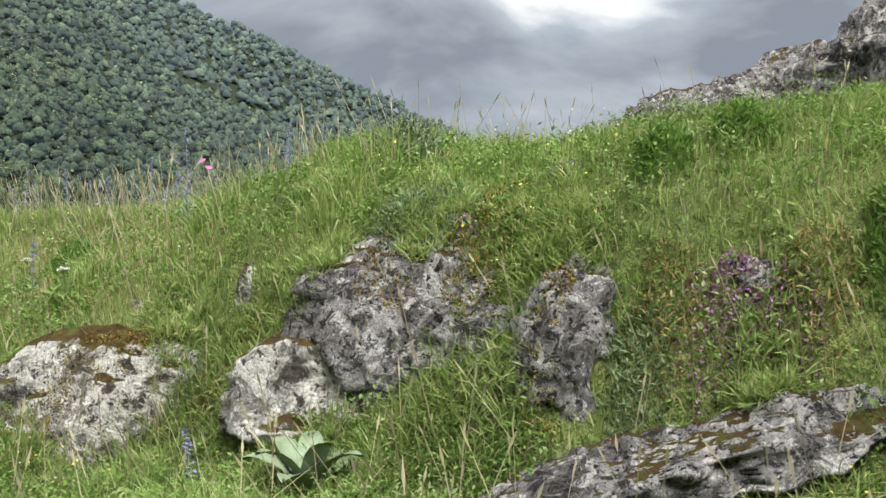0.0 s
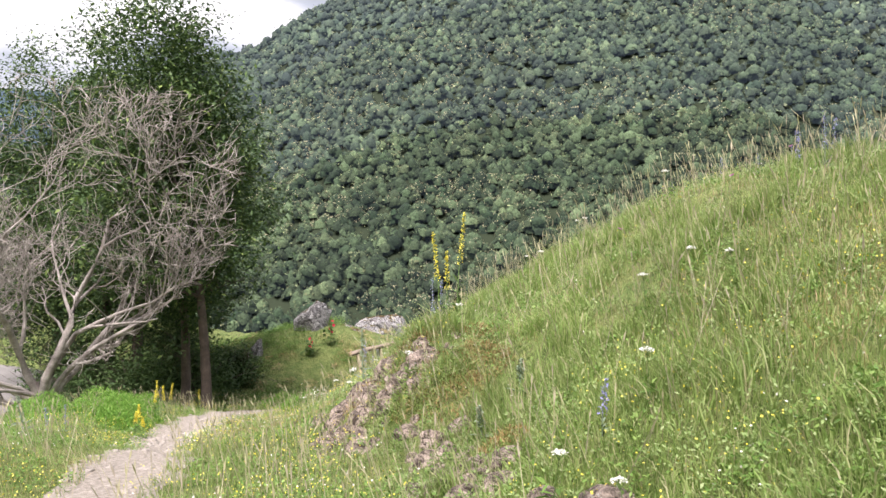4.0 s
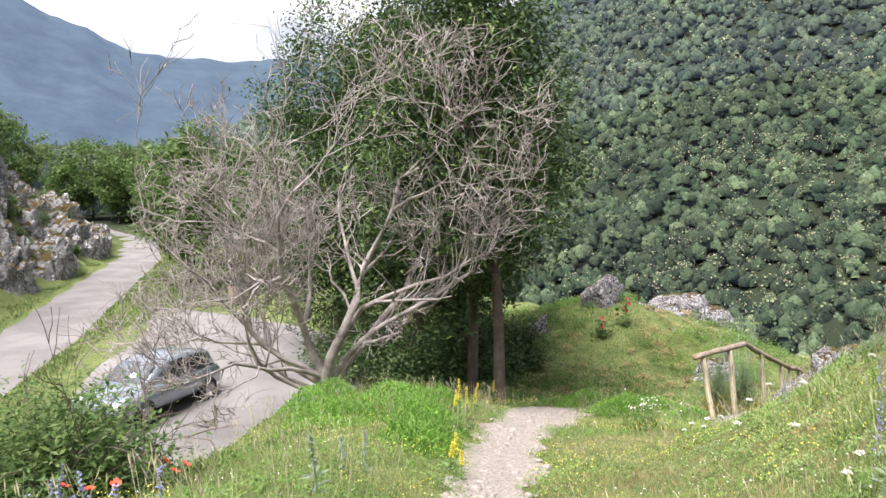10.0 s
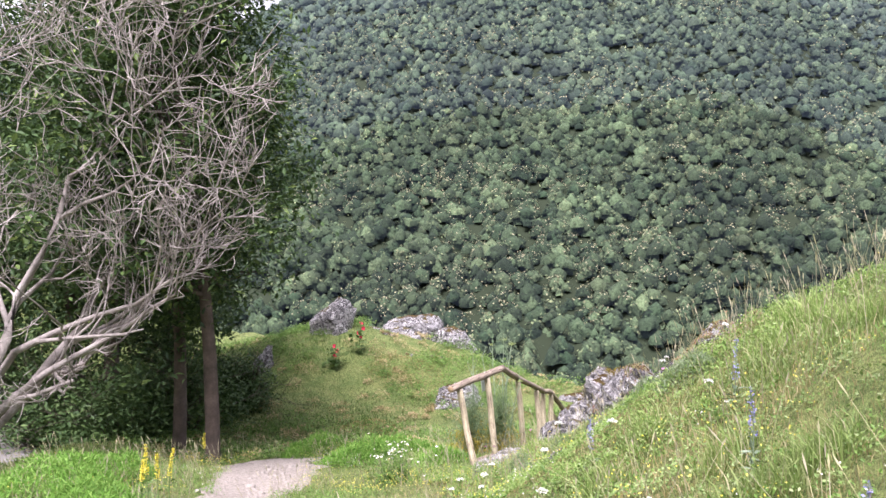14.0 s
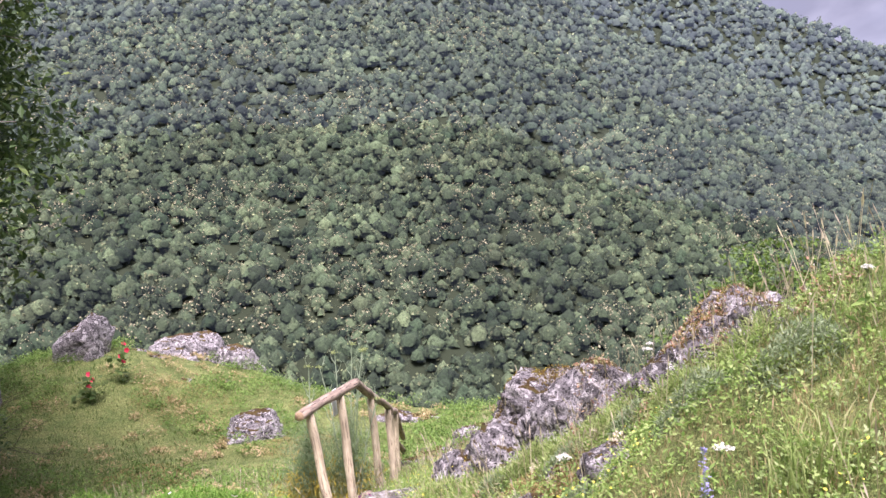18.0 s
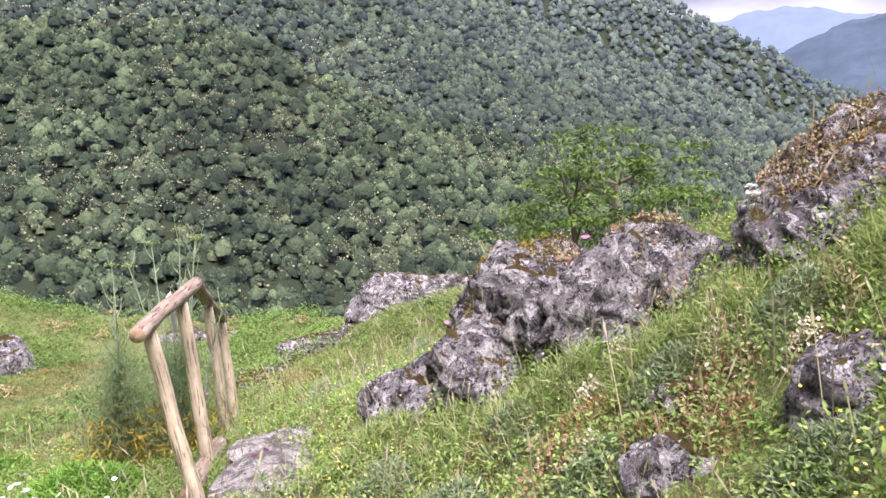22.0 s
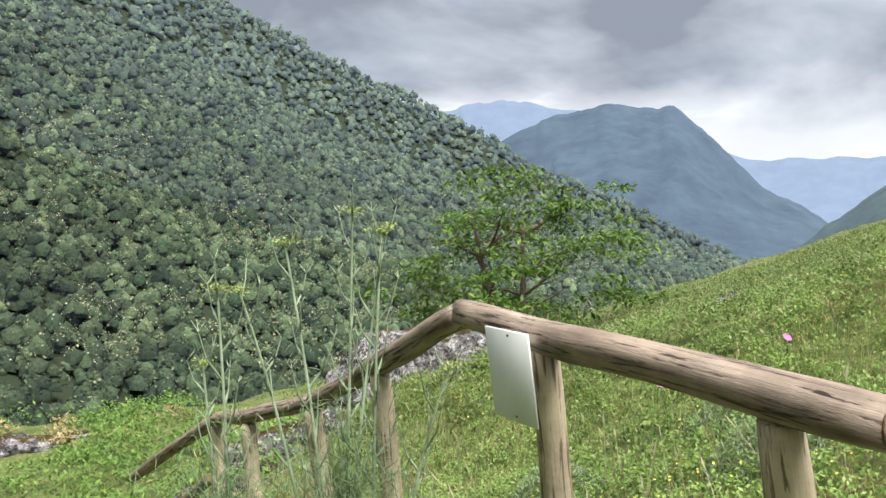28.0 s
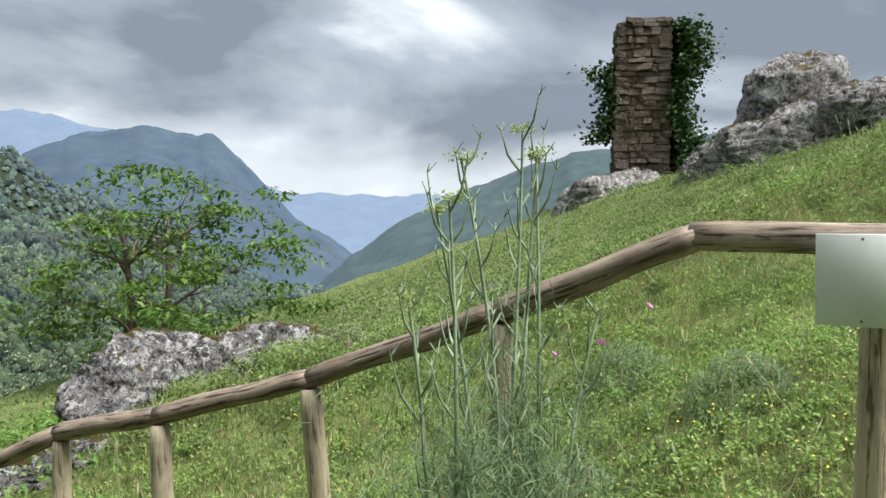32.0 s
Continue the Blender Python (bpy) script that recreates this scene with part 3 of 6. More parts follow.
def crowns(name, label, spots, mat, sub, lobes, count, spray, tall=1.2, bloom=0.0, seed=5):
    """Many tree crowns as one mesh, each a heap of leafy lobes, darkened to paint in inner shade, roughened with loose
    sprays: spots are rows of x, y, z, radius.
    """
    rng = np.random.default_rng(seed)
    n = len(spots)
    r = spots[:, 3]
    tone = np.clip(rng.normal(0.45, 0.28, n), 0, 1)
    high = tall * rng.uniform(0.8, 1.3, n)
    grove = wave(spots[:, 0] / 38, spots[:, 2] / 30 + spots[:, 1] / 60, 44) + 0.35 * (wave(spots[:, 0] / 11, spots[:, 1] / 11, 45) - 0.5)
    chestnut = rng.uniform(0, 1, n) < bloom * 0.8 * step((grove - 0.44) / 0.2)
    d = rng.normal(0, 1, (n, lobes, 3))
    d /= np.linalg.norm(d, axis=2, keepdims=True)
    d[..., 2] = np.abs(d[..., 2]) * 1.3 - 0.35
    d[:, 0] = [0, 0, 0.8]
    c = spots[:, None, :3] + d * (rng.uniform(0.42, 0.78, (n, lobes)) * r[:, None])[..., None] * np.stack([np.ones(n), np.ones(n), high], 1)[:, None]
    size = r[:, None] * rng.uniform(0.30, 0.54, (n, lobes))
    owner = np.repeat(np.arange(n), lobes)
    c, size = c.reshape(-1, 3), size.reshape(-1)
    which = rng.integers(0, 7, len(c))
    vs, fs, ts, at = [], [], [], 0
    for q in range(7):
        v, f = lump(sub, q * 1.7 + 2, 0.95, 0.7, -0.3)
        own = np.flatnonzero(which == q)
        m = len(own)
        turn = rng.uniform(0, 6.28, m)
        co, si = np.cos(turn)[:, None], np.sin(turn)[:, None]
        x, y, z = (v[None, :, i] * size[own, None] for i in range(3))
        vs.append((np.stack([x * co - y * si, x * si + y * co, z], -1) + c[own, None]).reshape(-1, 3))
        fs.append((f[None] + (np.arange(m) * len(v))[:, None, None] + at).reshape(-1, 3))
        # lobes keep under half their tree's tone: shade between sprays painted in
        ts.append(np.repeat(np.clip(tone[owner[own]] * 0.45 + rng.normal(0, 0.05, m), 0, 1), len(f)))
        at += m * len(v)

    def dress(pick, many, reach, scale, up):
        """Sprays over the outer lobes of the picked trees."""
        k = np.repeat(pick, many)
        lobe = k * lobes + rng.integers(0, lobes, len(k))
        o = rng.normal(0, 1, (len(k), 3))
        o[:, 2] = np.abs(o[:, 2]) * 1.1 - 0.25 + up
        o /= np.linalg.norm(o, axis=1, keepdims=True)
        p = c[lobe] + o * (size[lobe] * rng.uniform(*reach, len(k)))[:, None]
        return k, sprays(p, o + rng.normal(0, 0.5, o.shape), spray * scale * rng.uniform(0.55, 1.3, len(k)), rng)

    k, p = dress(np.arange(n), count, (0.95, 1.5), 1.1, 0.0)
    g4 = np.arange(len(p)).reshape(-1, 4) + at
    fs.append(np.concatenate([g4[:, [0, 1, 2]], g4[:, [0, 2, 3]]]))
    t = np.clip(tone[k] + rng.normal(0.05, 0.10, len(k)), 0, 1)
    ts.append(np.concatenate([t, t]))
    vs.append(p)
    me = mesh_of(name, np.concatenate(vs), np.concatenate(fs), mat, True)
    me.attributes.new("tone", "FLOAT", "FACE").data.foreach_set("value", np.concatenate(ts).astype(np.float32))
    if chestnut.any():
        p = dress(np.flatnonzero(chestnut), int(count * 1.1), (1.12, 1.36), 0.66, 0.6)[1]
        tagged(new(name + "_blossom", mesh_of(name + "_blossom", p, np.arange(len(p)).reshape(-1, 4), M_BLOSSOM, False)), "cream catkins on the tops of sweet chestnut trees", "blossom", kind="stuff")
    return tagged(new(name, me), label, "trees", kind="stuff")


def wood_spots(r0, r1, a0, a1, gap, seed):
    rng = np.random.default_rng(seed)
    out, r = [], r0
    while r < r1:
        n = int(r * np.radians(a1 - a0) / gap)
        az = np.radians(a0 + (a1 - a0) * (np.arange(n) + rng.uniform(0, 1, n)) / n)
        rr = r + rng.uniform(-0.5, 0.5, n) * gap
        x, y = rr * np.sin(az), 10 + rr * np.cos(az)
        size = gap * rng.uniform(0.60, 1.0, n)
        out.append(np.stack([x, y, land(x, y, False) - 0.3 + 3.0 * rough(x / 9, y / 9, 71, 2) + rng.uniform(-1.4, 1.4, n), size], 1))
        r += gap * 0.8
    return np.concatenate(out)


low = wood_spots(70, 190, -24, 104, 4.8, 1)
low = low[land(low[:, 0], low[:, 1], False) < -9]
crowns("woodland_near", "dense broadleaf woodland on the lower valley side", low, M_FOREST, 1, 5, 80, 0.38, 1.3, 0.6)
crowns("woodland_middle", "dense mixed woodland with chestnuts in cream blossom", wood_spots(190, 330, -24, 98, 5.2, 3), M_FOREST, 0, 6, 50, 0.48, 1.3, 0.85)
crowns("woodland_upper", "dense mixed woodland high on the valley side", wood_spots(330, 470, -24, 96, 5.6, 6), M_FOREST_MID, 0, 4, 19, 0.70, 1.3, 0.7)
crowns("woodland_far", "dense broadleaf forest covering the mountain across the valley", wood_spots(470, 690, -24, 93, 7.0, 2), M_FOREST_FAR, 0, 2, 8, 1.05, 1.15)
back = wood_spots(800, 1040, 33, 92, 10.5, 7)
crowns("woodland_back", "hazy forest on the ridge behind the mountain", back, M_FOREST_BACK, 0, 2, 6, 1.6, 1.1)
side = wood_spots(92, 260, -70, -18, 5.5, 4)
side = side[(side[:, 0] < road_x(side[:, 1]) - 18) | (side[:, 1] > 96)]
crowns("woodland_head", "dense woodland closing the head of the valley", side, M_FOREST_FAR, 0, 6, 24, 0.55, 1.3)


# ---- rocks ----
def boulder(name, label, at, size, turn, mat, seed, sub=5, jag=0.22, tilt=(0, 0), group="limestone boulders", cuts=13):
    """A weathered limestone block: a ball cut by flat faces, then broken into stepped lumps, bedded, cracked and pitted."""
    rnd = random.Random(seed)
    bm = bmesh.new()
    bmesh.ops.create_icosphere(bm, subdivisions=sub, radius=1)
    planes = []
    for _ in range(cuts):
        n = Vector((rnd.uniform(-1, 1), rnd.uniform(-1, 1), rnd.uniform(-0.35, 0.9))).normalized()
        planes.append((n, rnd.uniform(0.68, 0.94)))
    off = Vector((seed * 1.7, seed * 0.9, seed * 2.3))
    s = Vector(size)
    cell = 0.75 / max(min(s.x, 0.7), 0.12)
    for v in bm.verts:
        n = v.co.normalized()
        r = 1.0
        for pn, d in planes:
            c = n.dot(pn)
            if c > 0.05:
                r = min(r, d / c)
        q = n * r
        if n.z < 0:
            flat = max(math.hypot(n.x, n.y), 0.05)
            q = Vector((n.x / flat, n.y / flat, 0)) * r * min(1.0, flat * 1.5) * (1 + 0.05 * -n.z) + Vector((0, 0, n.z * 1.2))
        w = Vector((q.x * s.x, q.y * s.y, q.z * s.z))
        big = noise.noise(w * 1.3 + off)
        warp = w * cell + off + 0.25 * noise.noise_vector(w * 3.7 + off)
        dist, near = noise.voronoi(warp)
        block = noise.cell(near[0] * 7.3) - 0.5
        gap = min(1.0, (dist[1] - dist[0]) / 0.16)
        layer = (w.z + 0.30 * w.x + 0.16 * big) * 8
        ledge = layer - math.floor(layer)
        pit = abs(noise.noise(w * 8 + off))
        fine = noise.noise(w * 9 + off) * 0.5 + noise.noise(w * 21 + off) * 0.32 + noise.noise(w * 43 + off) * 0.2
        k = jag * (0.5 * big + 0.22 * block - 0.16 * (1 - gap) ** 2 + 0.14 * (ledge if ledge < 0.85 else (1 - ledge) * 5.7) + 0.26 * fine - 0.08 * max(0.0, 0.22 - pit) * 4)
        v.co = w + n * k
    ob = part(name, bm, mat, None)
    if len(at) == 2:
        at = (at[0], at[1], float(land(*at)) + 0.02 * size[2])
    ob.matrix_world = pose(*at, tilt[0], tilt[1], turn)
    return tagged(ob, label, "rock", group)


def bedrock(label, foot, wide, high, deep, turn, mat, seed, sub=5, jag=0.2, tilt=(0, 0), name="boulder"):
    """A rock face set back into the slope: its foot in front, its length across, its back buried uphill."""
    t = radians(turn)
    sz = 0.85 * high
    at = (foot[0] - math.sin(t) * deep * 0.95, foot[1] + math.cos(t) * deep * 0.95, foot[2] + 0.96 * high - 0.86 * sz)
    return boulder(name, label, at, (wide * 0.62, deep, sz), turn, mat, seed, sub, jag, tilt)


PALE = "pale limestone boulder with brown moss along its top"
LICH = "grey lichened limestone boulder with black pits"
FLAT = "flat grey limestone slab sunk in the grass"
# beside the start
bedrock(PALE, (4.48, 4.72, 2.32), 1.65, 0.60, 0.42, -42, M_ROCKW, 1)
bedrock("white bare limestone face under the mossy rock", (4.74, 3.40, 2.64), 0.90, 0.34, 0.30, -52, M_ROCKW, 2, 5, 0.12)
bedrock(LICH, (4.98, 3.10, 2.98), 1.2, 0.50, 0.42, -58, M_ROCK, 3)
bedrock("dark upright lichened limestone with cracks", (4.88, 2.30, 2.60), 0.46, 0.66, 0.30, -59, M_ROCK, 4)
boulder("boulder", "long low lichened limestone ledge", (4.74, 2.10, 2.50), (1.12, 0.27, 0.17), -71.6, M_ROCK, 5, 6, 0.14, tilt=(0, -21))
bedrock("dark cracked limestone shelf under the turf", (4.98, 2.75, 2.78), 0.9, 0.40, 0.35, -59, M_ROCK, 17, 5, 0.22)
bedrock(FLAT, (5.16, 1.60, 3.14), 0.5, 0.15, 0.22, -59, M_ROCK, 7, 4, 0.08)
bedrock(FLAT, (5.2, 1.1, 3.14), 0.4, 0.14, 0.22, -59, M_ROCK, 8, 4, 0.08)
bedrock("small pale upright stone in the grass", (5.04, 4.28, 2.96), 0.15, 0.30, 0.1, -59, M_ROCKW, 9, 4, 0.06)
bedrock(FLAT, (5.04, 5.09, 2.98), 0.42, 0.13, 0.2, -59, M_ROCK, 10, 4, 0.06)
bedrock(LICH, (6.40, 3.68, 3.80), 0.27, 0.17, 0.16, -59, M_ROCK, 11, 4, 0.08)
bedrock(LICH, (5.37, 2.02, 3.47), 0.36, 0.22, 0.2, -59, M_ROCK, 12, 4, 0.1)
bedrock(FLAT, (5.56, 2.66, 3.60), 0.24, 0.13, 0.16, -59, M_ROCK, 13, 4, 0.08)
boulder("rock_outcrop", "long jagged limestone outcrop crowning the hill", (9.85, 3.25, 4.50), (1.1, 0.6, 0.42), -64, M_ROCK, 14, 5, 0.35, (0, -10))
boulder("rock_outcrop", "long jagged limestone outcrop crowning the hill", (10.05, 2.35, 4.72), (1.3, 0.7, 0.52), -64, M_ROCK, 15, 5, 0.4, (0, -12))
boulder("rock_outcrop", "broken limestone outcrop crowning the hill", (10.2, 1.35, 4.92), (1.2, 0.8, 0.68), -64, M_ROCK, 16, 5, 0.4, (0, -8))

# the crumbling bank by the path
rb = random.Random(77)
for k in range(76):
    u = rb.uniform(0, 1)
    bx, by = 2.60 - 0.42 * u + rb.gauss(0, 0.22), 9.85 + 0.95 * u + rb.gauss(0, 0.34)
    s = rb.uniform(0.04, 0.14)
    boulder("bank_stone", "pinkish crumbling limestone in the path bank", (bx, by, float(land(bx, by)) - s * 0.25), (s * 1.3, s, s * 0.85), rb.uniform(0, 180), M_ROCKP, 100 + k, 3, 0.035, group="bank stones", cuts=12)
for k, (bx, by, s) in enumerate([(3.17, 6.33, 0.15), (3.05, 6.42, 0.10), (2.83, 7.12, 0.09), (2.9, 7.0, 0.08), (3.07, 6.88, 0.12), (2.8, 7.6, 0.08), (2.75, 8.1, 0.10), (2.7, 8.35, 0.07), (2.7, 8.8, 0.1), (2.66, 9.1, 0.09), (3.3, 6.0, 0.07)]):
    boulder("bank_stone", "pinkish limestone rubble in the grassy bank", (bx, by, float(land(bx, by)) + s * 0.25), (s * 1.3, s, s * 0.8), 20 + 31 * k, M_ROCKP, 170 + k, 4, 0.04, group="bank stones", cuts=12)

for k in range(26):
    bx, by = 2.66 + rb.gauss(0, 0.17), 8.2 + rb.gauss(0, 0.3)
    s = rb.uniform(0.05, 0.13)
    boulder("bank_stone", "pinkish limestone rubble in a washed-out hollow", (bx, by, float(land(bx, by)) - s * 0.1), (s * 1.3, s, s * 0.8), rb.uniform(0, 180), M_ROCKP, 190 + k, 3, 0.035, group="bank stones", cuts=12)

# by the turn
bedrock("big overhanging dark limestone boulder with stonecrop on top", (4.82, 17.25, 0.88), 1.2, 0.70, 0.66, -52, M_ROCK, 21, 6, 0.28, (8, 0))
bedrock("angular dark limestone under the overhang", (4.80, 17.75, 0.70), 0.6, 0.42, 0.45, -49, M_ROCK, 22, 5)
bedrock("large lichened limestone ridge leaning on the slope", (4.60, 18.95, 0.14), 1.35, 0.72, 0.6, -54, M_ROCK, 23, 6, 0.26, (0, -16))
bedrock("low lichened limestone running down to the path", (4.26, 19.68, -0.28), 0.95, 0.50, 0.5, -50, M_ROCK, 24, 5, 0.2, (0, -24))
bedrock(LICH, (4.58, 18.30, 0.40), 0.95, 0.58, 0.5, -49, M_ROCK, 25, 5)
bedrock("lichened limestone sunk in the herbs", (4.34, 19.32, -0.04), 0.7, 0.44, 0.42, -50, M_ROCK, 26, 5)
bedrock(PALE, (3.78, 17.22, 0.58), 0.42, 0.27, 0.25, -45, M_ROCK, 27, 5, 0.12)
bedrock("mossy limestone edge with stonecrop", (4.72, 16.85, 1.32), 0.5, 0.30, 0.35, -30, M_ROCK, 28, 5, 0.15)
bedrock(FLAT, (3.9, 17.92, 0.32), 0.28, 0.13, 0.2, -45, M_ROCK, 29, 4, 0.08)
bedrock(FLAT, (3.61, 17.79, 0.23), 0.34, 0.13, 0.2, -45, M_ROCK, 30, 4, 0.08)
# beyond the fence
boulder("boulder", "large rounded grey and white limestone boulder", (9.36, 24.85, -0.80), (0.80, 0.52, 0.36), -52, M_ROCK, 31, 5, 0.2)
boulder("boulder", "jagged limestone with a white patch", (9.45, 23.85, -0.72), (1.05, 0.42, 0.34), -66, M_ROCK, 32, 5, 0.22, (0, -4))
boulder("boulder", "low broken limestone in the grass", (9.65, 22.9, -0.62), (0.55, 0.34, 0.24), -72, M_ROCK, 33, 5)
boulder("boulder", FLAT, (8.75, 25.25, -1.38), (1.15, 0.50, 0.24), -50, M_ROCK, 34, 5, 0.18, (0, -10))
boulder("boulder", FLAT, (7.80, 25.35, -1.72), (1.0, 0.5, 0.18), -50, M_ROCK, 35, 5, 0.16, (0, -6))
boulder("boulder", FLAT, (7.1, 24.9), (0.7, 0.38, 0.14), -40, M_ROCK, 36, 4, 0.1)
boulder("boulder", "small grey stone on the slope", (10.1, 21.6), (0.30, 0.16, 0.14), -80, M_ROCK, 37, 4, 0.1)
boulder("boulder", "flat pale stepping slab in the path", (3.95, 20.55, float(land(3.95, 20.55)) + 0.03), (0.60, 0.46, 0.07), 40, M_SLAB, 38, 5, 0.05)
boulder("boulder", "flat pale stepping slab in the path", (4.43, 21.23, float(land(4.43, 21.23)) + 0.03), (0.50, 0.38, 0.07), 20, M_SLAB, 39, 5, 0.05)
boulder("boulder", "grey limestone in the lower meadow", (6.0, 31.0), (0.95, 0.55, 0.5), 25, M_ROCK, 40, 5)
boulder("boulder", FLAT, (9.6, 30.4), (0.9, 0.4, 0.18), -30, M_ROCK, 41, 4)
boulder("boulder", "upright split limestone boulder on the knoll", (3.35, 36.2, -0.75), (0.85, 0.55, 0.85), 30, M_ROCK, 42, 5)
boulder("boulder", "sloping limestone on the knoll", (4.3, 36.6, -1.25), (0.6, 0.5, 0.3), 20, M_ROCK, 43, 4)
boulder("boulder", "broad pale limestone on the knoll", (6.2, 38.1, -1.35), (1.2, 0.6, 0.62), 10, M_ROCK, 44, 5)
boulder("boulder", "dark pitted limestone on the knoll", (7.3, 36.9, -1.75), (0.9, 0.55, 0.6), -20, M_ROCK, 45, 5)
boulder("boulder", "low broken limestone on the knoll", (5.5, 34.6, -1.98), (1.3, 0.5, 0.42), 10, M_ROCK, 46, 5)
boulder("boulder", "broken limestone between the knoll rocks", (4.9, 36.0, -1.55), (0.8, 0.5, 0.4), 15, M_ROCK, 48, 4)
boulder("boulder", "broken limestone between the knoll rocks", (5.6, 36.9, -1.45), (0.7, 0.5, 0.4), -15, M_ROCK, 49, 4)
boulder("boulder", "low limestone among the knoll grass", (4.4, 35.0, -1.95), (0.7, 0.4, 0.3), 35, M_ROCK, 50, 4)
boulder("boulder", "leaning limestone slab beside the trees", (0.95, 34.4, -1.75), (0.24, 0.4, 0.85), 20, M_ROCK, 47, 4, tilt=(0, 28))
# below the ruin
boulder("rock_outcrop", "rounded limestone crag above the slope", (15.9, 14.7, 3.5), (1.05, 0.9, 0.85), -112, M_ROCK, 51, 5, 0.3)
boulder("rock_outcrop", "long broken limestone crag on the slope", (15.4, 15.0, 2.35), (2.0, 1.0, 0.72), -112, M_ROCK, 52, 5, 0.4, (0, -12))
boulder("rock_outcrop", "broken limestone crag on the slope", (14.7, 13.9, 2.95), (1.2, 0.9, 0.7), -100, M_ROCK, 53, 5, 0.4, (0, -10))
boulder("rock_outcrop", "jagged limestone rib on the slope", (16.9, 15.9, 1.95), (0.9, 0.7, 0.45), -112, M_ROCK, 56, 5, 0.3, (0, -20))
boulder("rock_outcrop", "limestone ledge under the ruined wall", (22.3, 16.2, 1.75), (1.2, 0.8, 0.75), -112, M_ROCK, 54, 5, 0.4, (0, -18))
boulder("rock_outcrop", "limestone ledge under the ruined wall", (23.6, 14.9, 2.35), (0.9, 0.7, 0.5), -112, M_ROCK, 55, 5, 0.3)


# ---- log fence ----
def tube_bm(pts, radii, sides=12, wobble=0.0, seed=0, bm=None):
    bm = bm or bmesh.new()
    rings = []
    pts = [Vector(p) for p in pts]
    for k, p in enumerate(pts):
        d = (pts[min(k + 1, len(pts) - 1)] - pts[max(k - 1, 0)]).normalized()
        a = d.cross(Vector((0, 0, 1)) if abs(d.z) < 0.9 else Vector((1, 0, 0))).normalized()
        b = d.cross(a)
        ring = []
        for j in range(sides):
            t = 2 * math.pi * j / sides
            n = a * math.cos(t) + b * math.sin(t)
            r = radii[k] * (1 + wobble * noise.noise(p * 2.5 + n * 0.8 + Vector((seed, 0, 0))))
            ring.append(bm.verts.new(p + n * r))
        rings.append(ring)
    for r0, r1 in zip(rings, rings[1:]):
        for j in range(sides):
            bm.faces.new((r0[j], r0[(j + 1) % sides], r1[(j + 1) % sides], r1[j]))
    for ring, flip in ((rings[0], True), (rings[-1], False)):
        bm.faces.new(ring[::-1] if not flip else ring)
    bmesh.ops.recalc_face_normals(bm, faces=bm.faces)
    return bm


def disc_bm(p, d, r, thick=0.006, sides=14):
    d = Vector(d).normalized()
    return tube_bm([Vector(p), Vector(p) + d * thick], [r, r * 0.97], sides, 0.05)


def log(name, a, b, r, parent, mat, seed=0, r2=None, ends=(True, True), steps=14, label=""):
    """A round log from a to b, its own x axis along it."""
    a, b = Vector(a), Vector(b)
    length = (b - a).length
    pts, rad = [], []
    for k in range(steps + 1):
        u = k / steps
        pts.append(Vector((u * length, 0.010 * math.sin(u * 4 + seed) - 0.010 * math.sin(seed) * (1 - u) - 0.010 * math.sin(4 + seed) * u, 0.006 * math.sin(u * 7 + seed) * math.sin(u * 3.14))))
        rr = r + ((r2 or r) - r) * u
        rad.append(rr * (0.93 if k in (0, steps) else 1.0 + 0.05 * noise.noise(Vector((u * 6, seed, 3)))))
    ob = part(name, tube_bm(pts, rad, 16, 0.14, seed), mat, parent, label)
    ob.matrix_basis = Matrix.Translation(a) @ (b - a).to_track_quat("X", "Z").to_matrix().to_4x4()
    d = Vector((1, 0, 0))
    if ends[0]:
        part("cut_end", disc_bm(-d * 0.002, -d, r * 0.88), M_END, ob, "sawn log end")
    if ends[1]:
        part("cut_end", disc_bm(d * (length + 0.002), d, (r2 or r) * 0.88), M_END, ob, "sawn log end")
    return ob


TOPS = [(3.25, 20.98, 0.352), (4.375, 22.17, 0.365), (4.82, 22.73, 0.075), (5.41, 23.43, -0.265), (5.79, 24.12, -0.495), (6.16, 24.66, -0.65), (7.24, 26.45, -1.59)]
fence = thing("log_fence", "weathered round-log handrail fence on slanting posts", "fence", (4.4, 22.2, float(land(4.4, 22.2))))
bpy.context.view_layer.update()


def at_fence(p):
    return Vector(p) - fence.location


RAIL_R = 0.048
for k, (a, b) in enumerate(zip(TOPS, TOPS[1:])):
    a, b = Vector(a), Vector(b)
    d = (b - a).normalized()
    if k == 0:
        a = a - d * 0.02
    log("rail", at_fence(a), at_fence(b + d * 0.02), RAIL_R * (1.05 if k < 2 else 0.95), fence, M_RAIL, k, ends=(True, k == 5))
foot_shift = [(0.20, -0.18), (0.13, -0.10), (0.10, -0.08), (0.06, -0.10), (0.03, -0.06), (0.02, -0.04)]
for k, u in enumerate((0.14, 0.67, None, None, None, None)):
    if u is not None:
        t = Vector(TOPS[0]).lerp(Vector(TOPS[1]), u)
    else:
        t = Vector(TOPS[k])
    f = Vector((t.x + foot_shift[k][0], t.y + foot_shift[k][1], 0))
    f.z = float(land(f.x, f.y)) - 0.06
    log("post", at_fence(f), at_fence(t - Vector((0, 0, 0.045))), 0.052, fence, M_POST, 20 + k, 0.045, (False, False), label="pale round fence post")
# lower logs and a brace
log("ground_log", at_fence((3.62, 21.15, float(land(3.62, 21.15)) + 0.10)), at_fence((4.5, 22.12, float(land(4.5, 22.12)) + 0.11)), 0.066, fence, M_RAIL, 31, label="brown log lying between the posts")
log("brace", at_fence((6.75, 25.5, -1.55)), at_fence((6.16, 24.7, -1.05)), 0.042, fence, M_RAIL, 33)


